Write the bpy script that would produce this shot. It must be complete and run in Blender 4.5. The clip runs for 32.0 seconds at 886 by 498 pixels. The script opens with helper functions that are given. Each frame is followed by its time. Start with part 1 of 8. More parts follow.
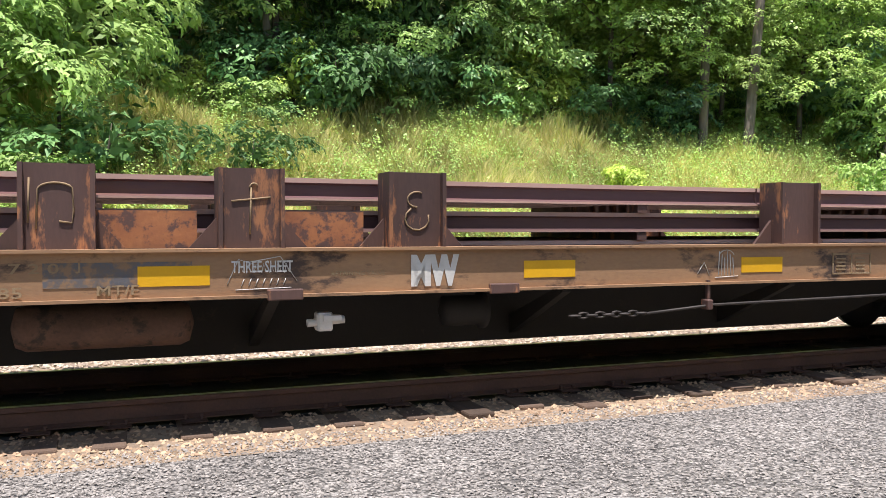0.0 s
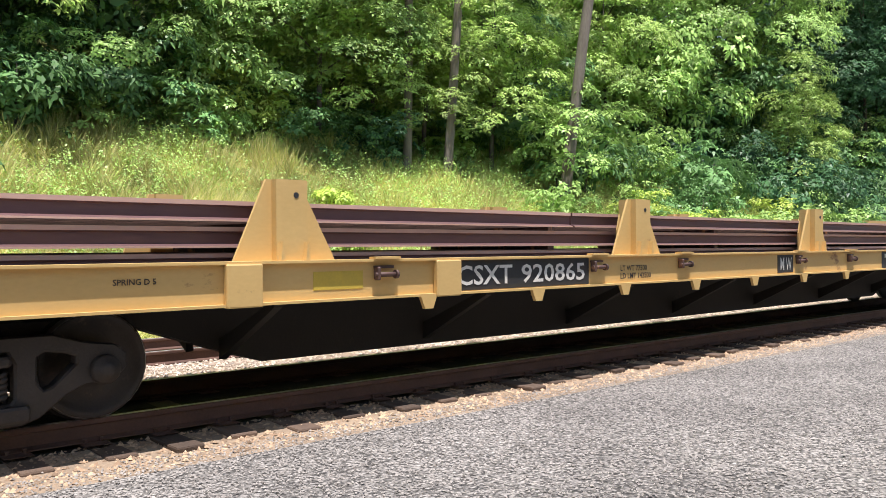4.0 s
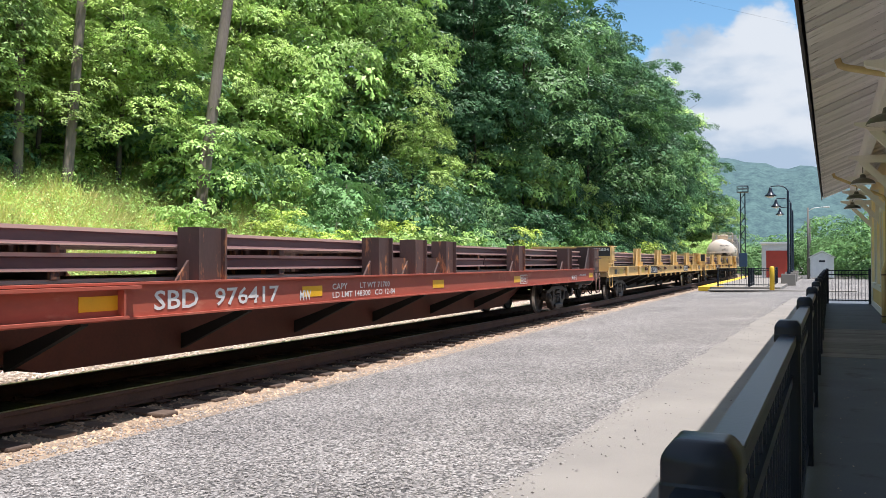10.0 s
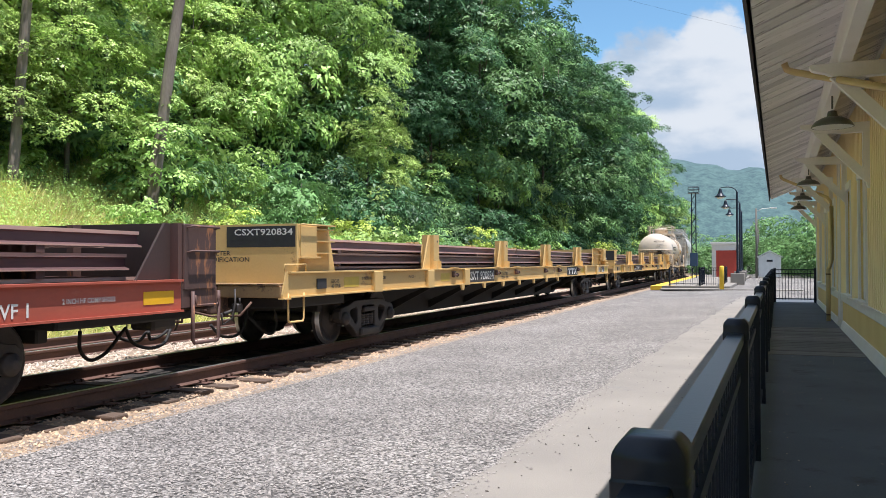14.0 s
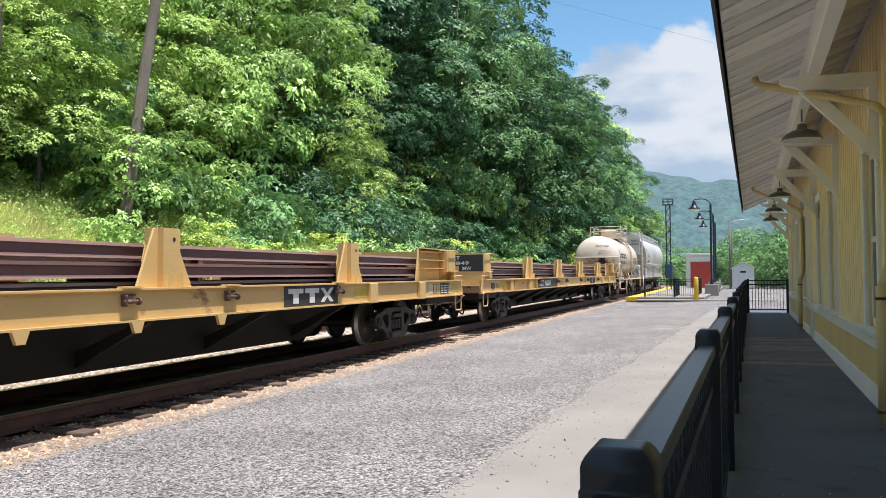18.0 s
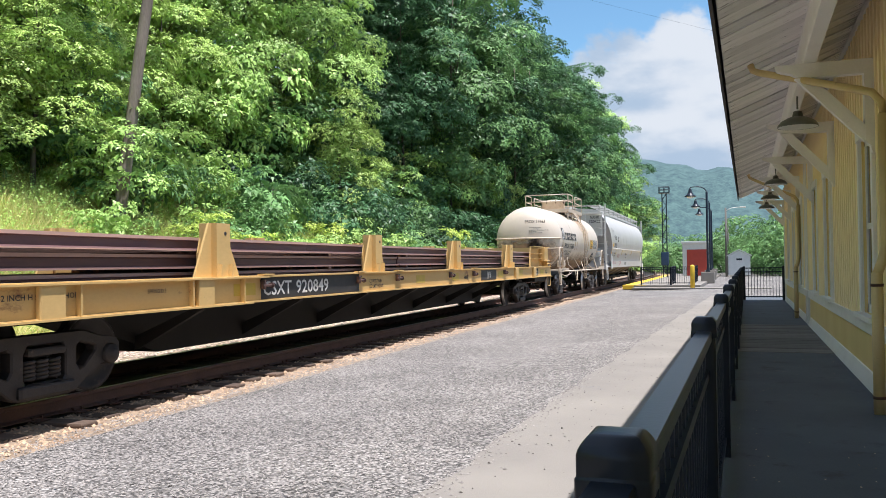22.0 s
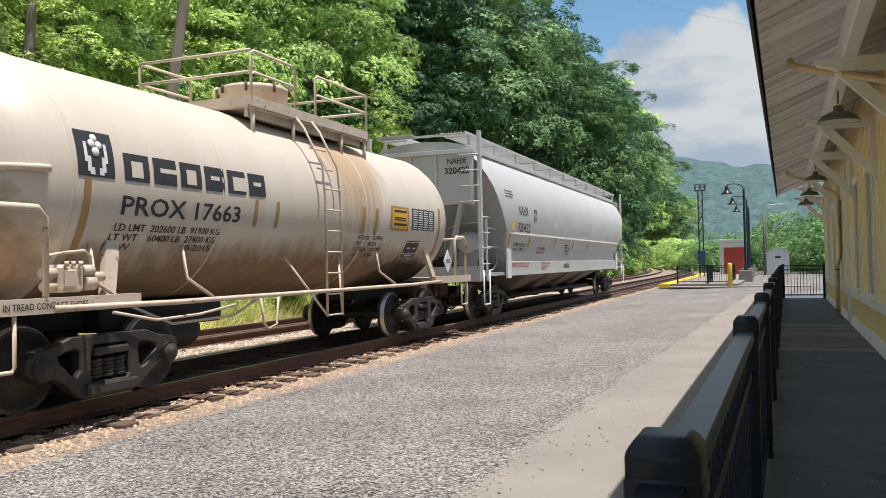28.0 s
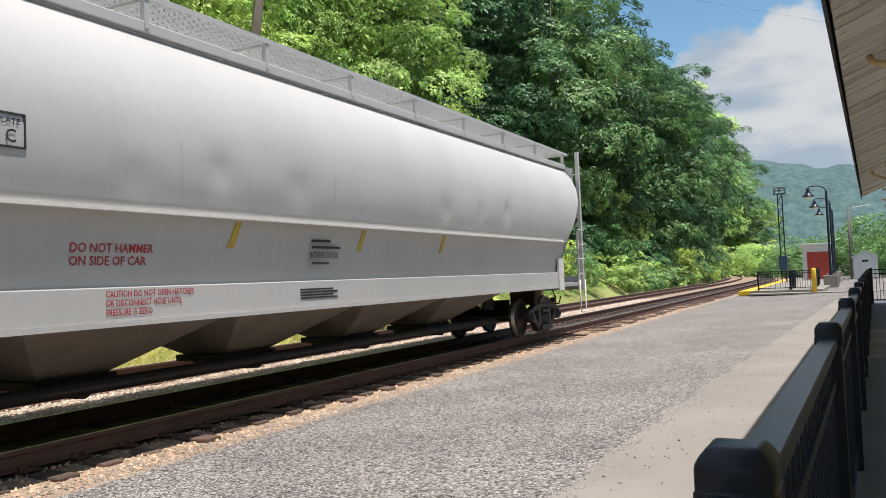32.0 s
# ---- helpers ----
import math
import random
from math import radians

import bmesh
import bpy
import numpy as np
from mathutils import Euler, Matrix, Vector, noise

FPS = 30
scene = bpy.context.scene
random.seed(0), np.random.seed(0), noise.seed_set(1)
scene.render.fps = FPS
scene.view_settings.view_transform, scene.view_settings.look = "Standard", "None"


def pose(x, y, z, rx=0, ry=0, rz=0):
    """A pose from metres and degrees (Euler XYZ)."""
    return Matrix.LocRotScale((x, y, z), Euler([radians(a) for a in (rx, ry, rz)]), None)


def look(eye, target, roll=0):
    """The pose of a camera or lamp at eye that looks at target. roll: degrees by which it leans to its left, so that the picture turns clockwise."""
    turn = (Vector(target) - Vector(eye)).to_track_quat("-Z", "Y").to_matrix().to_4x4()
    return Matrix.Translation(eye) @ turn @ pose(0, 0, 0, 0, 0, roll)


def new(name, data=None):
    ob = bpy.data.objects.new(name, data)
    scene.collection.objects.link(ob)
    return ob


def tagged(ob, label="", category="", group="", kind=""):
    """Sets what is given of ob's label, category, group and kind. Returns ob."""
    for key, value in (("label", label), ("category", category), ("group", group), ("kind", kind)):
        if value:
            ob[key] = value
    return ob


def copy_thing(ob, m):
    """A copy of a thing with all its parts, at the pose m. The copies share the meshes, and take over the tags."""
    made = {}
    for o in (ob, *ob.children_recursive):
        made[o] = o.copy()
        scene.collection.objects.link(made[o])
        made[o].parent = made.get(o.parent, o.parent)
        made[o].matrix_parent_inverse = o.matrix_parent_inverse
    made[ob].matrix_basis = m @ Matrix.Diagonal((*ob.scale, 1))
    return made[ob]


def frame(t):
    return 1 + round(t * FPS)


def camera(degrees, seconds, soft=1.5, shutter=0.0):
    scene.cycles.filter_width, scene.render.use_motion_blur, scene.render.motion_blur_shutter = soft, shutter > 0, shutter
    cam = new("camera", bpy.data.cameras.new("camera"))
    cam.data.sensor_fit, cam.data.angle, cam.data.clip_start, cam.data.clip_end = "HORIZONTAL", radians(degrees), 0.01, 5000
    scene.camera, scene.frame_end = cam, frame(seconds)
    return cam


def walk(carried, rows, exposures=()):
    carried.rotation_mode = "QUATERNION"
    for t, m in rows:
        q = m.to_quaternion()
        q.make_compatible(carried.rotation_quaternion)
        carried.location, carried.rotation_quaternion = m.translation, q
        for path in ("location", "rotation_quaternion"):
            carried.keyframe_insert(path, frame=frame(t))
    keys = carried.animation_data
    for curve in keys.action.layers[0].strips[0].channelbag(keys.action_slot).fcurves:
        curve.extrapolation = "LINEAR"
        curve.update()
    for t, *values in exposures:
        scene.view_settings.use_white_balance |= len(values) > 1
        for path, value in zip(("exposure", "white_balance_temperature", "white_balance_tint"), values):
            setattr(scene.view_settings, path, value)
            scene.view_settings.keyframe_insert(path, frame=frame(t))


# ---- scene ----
from mathutils.geometry import tessellate_polygon
cam = camera(56.5, 32.0, soft=0.55)
PATH = [
    (0.0, pose(0.0, 0.0, 1.341, 88.24, -0.16, -20.09)),
    (0.5, pose(0.0, 0.0, 1.341, 88.61, -0.24, -21.22)),
    (1.0, pose(0.0, 0.0, 1.341, 88.89, -0.07, -22.43)),
    (1.5, pose(0.0, 0.0, 1.341, 89.12, 0.08, -24.03)),
    (2.0, pose(0.0, 0.0, 1.341, 89.41, 0.35, -26.27)),
    (2.5, pose(0.0, 0.0, 1.341, 89.64, 0.56, -28.96)),
    (3.0, pose(0.0, 0.0, 1.341, 89.79, 0.51, -32.06)),
    (3.5, pose(0.0, 0.0, 1.341, 89.90, 0.47, -35.71)),
    (4.0, pose(0.0, 0.0, 1.341, 89.75, 0.27, -39.96)),
    (4.5, pose(0.0, 0.0, 1.341, 89.65, 0.16, -44.75)),
    (6.5, pose(0.0, 0.0, 1.341, 89.79, 0.80, -59.95)),
    (7.0, pose(0.0, 0.0, 1.341, 89.85, 0.96, -61.70)),
    (7.5, pose(0.0, 0.0, 1.341, 89.97, 1.04, -62.96)),
    (8.0, pose(0.0, 0.0, 1.341, 90.24, 1.00, -63.65)),
    (8.5, pose(0.0, 0.0, 1.341, 90.55, 0.86, -64.00)),
    (9.0, pose(0.0, 0.0, 1.341, 90.79, 0.64, -64.22)),
    (9.5, pose(0.0, 0.0, 1.341, 90.91, 0.41, -64.47)),
    (10.0, pose(0.0, 0.0, 1.341, 90.98, 0.12, -64.86)),
    (10.5, pose(0.0, 0.0, 1.341, 91.05, -0.12, -65.39)),
    (11.0, pose(0.0, 0.0, 1.341, 91.14, -0.31, -65.96)),
    (11.5, pose(0.0, 0.0, 1.341, 91.09, -0.43, -66.52)),
    (12.0, pose(0.0, 0.0, 1.341, 90.91, -0.37, -66.92)),
    (12.5, pose(0.0, 0.0, 1.341, 90.71, -0.32, -67.25)),
    (13.0, pose(0.0, 0.0, 1.341, 90.68, -0.17, -67.52)),
    (13.5, pose(0.0, 0.0, 1.341, 90.79, -0.04, -67.76)),
    (14.0, pose(0.0, 0.0, 1.341, 90.95, 0.14, -67.93)),
    (14.5, pose(0.0, 0.0, 1.341, 91.04, 0.32, -68.07)),
    (16.5, pose(0.0, 0.0, 1.341, 91.20, 0.77, -68.95)),
    (17.0, pose(0.0, 0.0, 1.341, 91.35, 0.73, -69.22)),
    (17.5, pose(0.0, 0.0, 1.341, 91.53, 0.58, -69.40)),
    (18.0, pose(0.0, 0.0, 1.341, 91.80, 0.39, -69.54)),
    (18.5, pose(0.0, 0.0, 1.341, 92.10, 0.36, -69.54)),
    (19.0, pose(0.0, 0.0, 1.341, 92.26, 0.38, -69.51)),
    (19.5, pose(0.0, 0.0, 1.341, 92.10, 0.47, -69.21)),
    (20.0, pose(0.0, 0.0, 1.341, 91.66, 0.55, -69.01)),
    (20.5, pose(0.0, 0.0, 1.341, 91.23, 0.68, -68.95)),
    (21.0, pose(0.0, 0.0, 1.341, 90.91, 0.71, -69.13)),
    (21.5, pose(0.0, 0.0, 1.341, 90.90, 0.78, -69.46)),
    (22.0, pose(0.0, 0.0, 1.341, 91.06, 0.75, -69.77)),
    (22.5, pose(0.0, 0.0, 1.341, 91.24, 0.61, -70.05)),
    (23.0, pose(0.0, 0.0, 1.341, 91.41, 0.60, -70.32)),
    (23.5, pose(0.0, 0.0, 1.341, 91.58, 0.62, -70.58)),
    (24.0, pose(0.0, 0.0, 1.341, 91.81, 0.66, -70.74)),
    (24.5, pose(0.0, 0.0, 1.341, 92.05, 0.59, -70.72)),
    (25.0, pose(0.0, 0.0, 1.341, 92.27, 0.52, -70.52)),
    (25.5, pose(0.0, 0.0, 1.341, 92.39, 0.48, -70.10)),
    (27.5, pose(0.0, 0.0, 1.341, 91.43, 0.88, -67.85)),
    (28.0, pose(0.0, 0.0, 1.341, 91.12, 1.19, -67.44)),
    (28.5, pose(0.0, 0.0, 1.341, 91.04, 1.67, -66.93)),
    (29.0, pose(0.0, 0.0, 1.341, 91.05, 2.04, -66.26)),
    (29.5, pose(0.0, 0.0, 1.341, 91.21, 2.24, -65.46)),
    (30.0, pose(0.0, 0.0, 1.341, 91.48, 2.44, -64.68)),
    (30.5, pose(0.0, 0.0, 1.341, 91.69, 2.44, -64.05)),
    (31.0, pose(0.0, 0.0, 1.341, 91.86, 2.51, -63.59)),
    (31.5, pose(0.0, 0.0, 1.341, 91.97, 2.44, -63.15)),
    (32.0, pose(0.0, 0.0, 1.341, 92.14, 2.44, -62.39)),
]
# the hand that holds the camera sways a little across the track
SWAY = ((0, 0.0), (5, 0.010), (7, 0.018), (13, 0.018), (17, 0.004), (25.5, 0.0), (28, 0.018), (30, 0.002), (32, 0.0))
PATH = [(t, Matrix.Translation((0, float(np.interp(t, [a for a, b in SWAY], [b for a, b in SWAY])), 0)) @ m) for t, m in PATH]
walk(cam, PATH, ((0, 0.60, 6450, 17), (4.5, 0.60, 6400, 16), (7, 0.62, 6240, 16), (25.5, 0.62, 6190, 16), (27.5, 0.37, 6600, 15), (32, 0.37, 6600, 15)))

# ---- light ----
SUN_TO = Vector((0.05, 0.22, -1.0)).normalized()      # the way the sunlight goes
elev = math.asin(-SUN_TO.z)
world = bpy.data.worlds.new("world")
scene.world = world
world.use_nodes = True
wn, wl = world.node_tree.nodes, world.node_tree.links
sky = wn.new("ShaderNodeTexSky")
sky.sky_type, sky.sun_disc = "NISHITA", False
sky.sun_elevation = elev
sky.dust_density, sky.air_density, sky.ozone_density = 0.15, 0.9, 1.1
sky.sun_rotation = math.atan2(-SUN_TO.x, -SUN_TO.y)
wn["Background"].inputs["Strength"].default_value = 0.11
# banks of fair-weather cloud low in the sky
geo = wn.new("ShaderNodeTexCoord")
sep = wn.new("ShaderNodeSeparateXYZ")
wl.new(geo.outputs["Generated"], sep.inputs[0])
def noise_node(scale, at, detail, rough):
    m = wn.new("ShaderNodeMapping")
    m.inputs["Scale"].default_value, m.inputs["Location"].default_value = scale, at
    wl.new(geo.outputs["Generated"], m.inputs["Vector"])
    c = wn.new("ShaderNodeTexNoise")
    c.inputs["Scale"].default_value, c.inputs["Detail"].default_value, c.inputs["Roughness"].default_value = 1.0, detail, rough
    wl.new(m.outputs["Vector"], c.inputs["Vector"])
    return c.outputs["Fac"]


cloud = noise_node((7.0, 7.0, 9.0), (0.35, 1.1, 0.2), 9, 0.52)
murk = noise_node((5.0, 5.0, 12.0), (2.1, 0.4, 0.9), 6, 0.5)


def ramp_node(src, a, b, lo=0.0, hi=1.0):
    r = wn.new("ShaderNodeMapRange")
    r.interpolation_type = "SMOOTHSTEP"
    r.inputs["From Min"].default_value, r.inputs["From Max"].default_value = a, b
    r.inputs["To Min"].default_value, r.inputs["To Max"].default_value = lo, hi
    wl.new(src, r.inputs["Value"])
    return r.outputs["Result"]


def times_node(a, b):
    r = wn.new("ShaderNodeMath")
    r.operation = "MULTIPLY"
    wl.new(a, r.inputs[0])
    wl.new(b, r.inputs[1])
    return r.outputs[0]


lift = wn.new("ShaderNodeMath")                       # cloud thickens towards the horizon
lift.operation = "MULTIPLY_ADD"
wl.new(sep.outputs["Z"], lift.inputs[0])
lift.inputs[1].default_value, lift.inputs[2].default_value = -2.9, 0.945
total = wn.new("ShaderNodeMath")
total.operation = "MULTIPLY_ADD"
wl.new(cloud, total.inputs[0])
total.inputs[1].default_value = 0.55
wl.new(lift.outputs[0], total.inputs[2])
thick = ramp_node(total.outputs[0], 0.475, 0.515)
shade = wn.new("ShaderNodeMix")
shade.data_type = "RGBA"
shade.inputs["A"].default_value, shade.inputs["B"].default_value = (2.65, 3.40, 4.1, 1), (4.5, 4.85, 4.95, 1)
wl.new(ramp_node(murk, 0.42, 0.60), shade.inputs["Factor"])
skymix = wn.new("ShaderNodeMix")
skymix.data_type = "RGBA"
wl.new(thick, skymix.inputs["Factor"])
clear = wn.new("ShaderNodeMix")                       # clear summer blue, a little greener than the model's
clear.data_type, clear.blend_type = "RGBA", "MULTIPLY"
clear.inputs["Factor"].default_value, clear.inputs["B"].default_value = 1.0, (0.84, 1.08, 1.03, 1)
wl.new(sky.outputs["Color"], clear.inputs["A"])
wl.new(clear.outputs["Result"], skymix.inputs["A"])
wl.new(shade.outputs["Result"], skymix.inputs["B"])
# broken white cloud higher up, all round, unseen and added as fill light
high = times_node(ramp_node(sep.outputs["Z"], 0.40, 0.55), ramp_node(cloud, 0.42, 0.52))
highmix = wn.new("ShaderNodeMix")
highmix.data_type = "RGBA"
wl.new(high, highmix.inputs["Factor"])
wl.new(skymix.outputs["Result"], highmix.inputs["A"])
highmix.inputs["B"].default_value = (4.0, 4.5, 5.3, 1)
wl.new(highmix.outputs["Result"], wn["Background"].inputs["Color"])
sun = new("sun", bpy.data.lights.new("sun", "SUN"))
sun.data.energy, sun.data.angle, sun.data.color = 5.0, radians(0.53), (1.0, 0.965, 0.91)
sun.matrix_basis = look((0, 0, 60), Vector((0, 0, 60)) + SUN_TO)

# ---- track line and train speed ----
TY, TB, TC, TX = 7.442, 0.0233, 0.0011, 68.0        # straight, then bending away to the left


def track_y(x):
    return TY + TB * x + TC * np.maximum(0.0, np.asarray(x, float) - TX) ** 2


def track_slope(x):
    return TB + 2 * TC * max(0.0, x - TX)


ARC_X = np.arange(-90.0, 260.0, 0.5)
ARC_S = np.concatenate([[0], np.cumsum(np.hypot(0.5, np.diff(track_y(ARC_X))))])
ARC_S -= np.interp(0.0, ARC_X, ARC_S)


def on_track(s, off=0.0, z=0.0):
    """The pose of a thing s metres along the track, off metres to its left."""
    x = float(np.interp(s, ARC_S, ARC_X))
    a = math.atan(track_slope(x))
    return pose(x - off * math.sin(a), float(track_y(x)) + off * math.cos(a), z, 0, 0, math.degrees(a))


SPEED = ((0, 4.172), (4, 4.236), (8, 4.269), (12, 4.406), (16, 4.387), (20, 4.274), (24, 4.446), (28, 4.395), (32, 4.521))
TT = np.arange(0, 32.01, 0.05)
VV = np.interp(TT, [a for a, b in SPEED], [b for a, b in SPEED])
GONE = np.concatenate([[0], np.cumsum((VV[1:] + VV[:-1]) * 0.025)])


def gone(t):
    return float(np.interp(t, TT, GONE))


# ---- materials ----
def mat(name, base, other=None, rough=0.6, metal=0.0, scale=3.0, fine=40.0, bump=0.15, amount=0.5, rust=None, rust_at=0.62, each=0.0, isle=0.0, streak=(1, 1, 1), spec=0.5):
    """A painted, stained or natural surface: base and other mixed by large and fine noise, rust or dirt in patches."""
    m = bpy.data.materials.new(name)
    m.use_nodes = True
    n, l = m.node_tree.nodes, m.node_tree.links
    bsdf = n["Principled BSDF"]
    tc = n.new("ShaderNodeTexCoord")
    mp = n.new("ShaderNodeMapping")
    mp.inputs["Scale"].default_value = streak
    l.new(tc.outputs["Object"], mp.inputs["Vector"])
    big, small = n.new("ShaderNodeTexNoise"), n.new("ShaderNodeTexNoise")
    for node, s, d in ((big, scale, 5), (small, fine, 3)):
        node.inputs["Scale"].default_value = s
        node.inputs["Detail"].default_value = d
        l.new(mp.outputs["Vector"], node.inputs["Vector"])
    other = other or tuple(c * 0.7 for c in base)
    add = n.new("ShaderNodeMath")
    add.operation = "MULTIPLY_ADD"
    l.new(small.outputs["Fac"], add.inputs[0])
    add.inputs[1].default_value = 0.5
    l.new(big.outputs["Fac"], add.inputs[2])
    ramp = n.new("ShaderNodeMapRange")
    ramp.inputs["From Min"].default_value, ramp.inputs["From Max"].default_value = 0.75 - 0.3, 0.75 + 0.3
    ramp.inputs["To Max"].default_value = 1.0
    l.new(add.outputs[0], ramp.inputs["Value"])
    mix = n.new("ShaderNodeMix")
    mix.data_type = "RGBA"
    mix.inputs["A"].default_value, mix.inputs["B"].default_value = (*base, 1), (*[b + (o - b) * min(1, amount * 2) for b, o in zip(base, other)], 1)
    l.new(ramp.outputs["Result"], mix.inputs["Factor"])
    out = mix.outputs["Result"]
    if rust:
        r1 = n.new("ShaderNodeTexNoise")
        r1.inputs["Scale"].default_value, r1.inputs["Detail"].default_value, r1.inputs["Roughness"].default_value = scale * 1.7, 8, 0.7
        l.new(mp.outputs["Vector"], r1.inputs["Vector"])
        rr = n.new("ShaderNodeMapRange")
        rr.inputs["From Min"].default_value, rr.inputs["From Max"].default_value = rust_at - 0.03, rust_at + 0.05
        l.new(r1.outputs["Fac"], rr.inputs["Value"])
        m2 = n.new("ShaderNodeMix")
        m2.data_type = "RGBA"
        l.new(rr.outputs["Result"], m2.inputs["Factor"])
        l.new(out, m2.inputs["A"])
        m2.inputs["B"].default_value = (*rust, 1)
        out = m2.outputs["Result"]
    if each or isle:
        src = n.new("ShaderNodeObjectInfo").outputs["Random"] if each else n.new("ShaderNodeNewGeometry").outputs["Random Per Island"]
        k = each or isle
        mr = n.new("ShaderNodeMapRange")
        mr.inputs["To Min"].default_value, mr.inputs["To Max"].default_value = 1 - k, 1 + k
        l.new(src, mr.inputs["Value"])
        hs = n.new("ShaderNodeHueSaturation")
        l.new(mr.outputs["Result"], hs.inputs["Value"])
        l.new(out, hs.inputs["Color"])
        out = hs.outputs["Color"]
    l.new(out, bsdf.inputs["Base Color"])
    bsdf.inputs["Roughness"].default_value, bsdf.inputs["Metallic"].default_value = rough, metal
    bsdf.inputs["Specular IOR Level"].default_value = spec
    if bump:
        b = n.new("ShaderNodeBump")
        b.inputs["Strength"].default_value, b.inputs["Distance"].default_value = bump, 0.02
        l.new(add.outputs[0], b.inputs["Height"])
        l.new(b.outputs["Normal"], bsdf.inputs["Normal"])
    return m


def leaf_mat(name, base, other, vary=0.25, glow=0.19):
    """Leaves: two greens by island, light shining through."""
    m = bpy.data.materials.new(name)
    m.use_nodes = True
    n, l = m.node_tree.nodes, m.node_tree.links
    bsdf = n["Principled BSDF"]
    rnd = n.new("ShaderNodeNewGeometry").outputs["Random Per Island"]
    mix = n.new("ShaderNodeMix")
    mix.data_type = "RGBA"
    l.new(rnd, mix.inputs["Factor"])
    mix.inputs["A"].default_value, mix.inputs["B"].default_value = (*base, 1), (*other, 1)
    info = n.new("ShaderNodeObjectInfo").outputs["Random"]
    mr = n.new("ShaderNodeMapRange")
    mr.inputs["To Min"].default_value, mr.inputs["To Max"].default_value = 1 - vary, 1 + vary
    l.new(info, mr.inputs["Value"])
    tc, bough = n.new("ShaderNodeTexCoord"), n.new("ShaderNodeTexNoise")
    bough.inputs["Scale"].default_value, bough.inputs["Detail"].default_value = 0.55, 2
    l.new(tc.outputs["Object"], bough.inputs["Vector"])
    tone = n.new("ShaderNodeMapRange")
    tone.inputs["From Min"].default_value, tone.inputs["From Max"].default_value = 0.32, 0.68
    tone.inputs["To Min"].default_value, tone.inputs["To Max"].default_value = 0.66, 1.30
    l.new(bough.outputs["Fac"], tone.inputs["Value"])
    both = n.new("ShaderNodeMath")
    both.operation = "MULTIPLY"
    l.new(mr.outputs["Result"], both.inputs[0])
    l.new(tone.outputs["Result"], both.inputs[1])
    hs = n.new("ShaderNodeHueSaturation")
    l.new(both.outputs[0], hs.inputs["Value"])
    l.new(mix.outputs["Result"], hs.inputs["Color"])
    l.new(hs.outputs["Color"], bsdf.inputs["Base Color"])
    bsdf.inputs["Roughness"].default_value = 0.42
    bsdf.inputs["Specular IOR Level"].default_value = 0.22
    tr = n.new("ShaderNodeBsdfTranslucent")
    thin = n.new("ShaderNodeGamma")                  # light comes through paler and yellower
    thin.inputs["Gamma"].default_value = 0.85
    l.new(hs.outputs["Color"], thin.inputs["Color"])
    l.new(thin.outputs["Color"], tr.inputs["Color"])
    ms = n.new("ShaderNodeMixShader")
    ms.inputs["Fac"].default_value = glow
    l.new(bsdf.outputs["BSDF"], ms.inputs[1])
    l.new(tr.outputs["BSDF"], ms.inputs[2])
    l.new(ms.outputs["Shader"], n["Material Output"].inputs["Surface"])
    return m


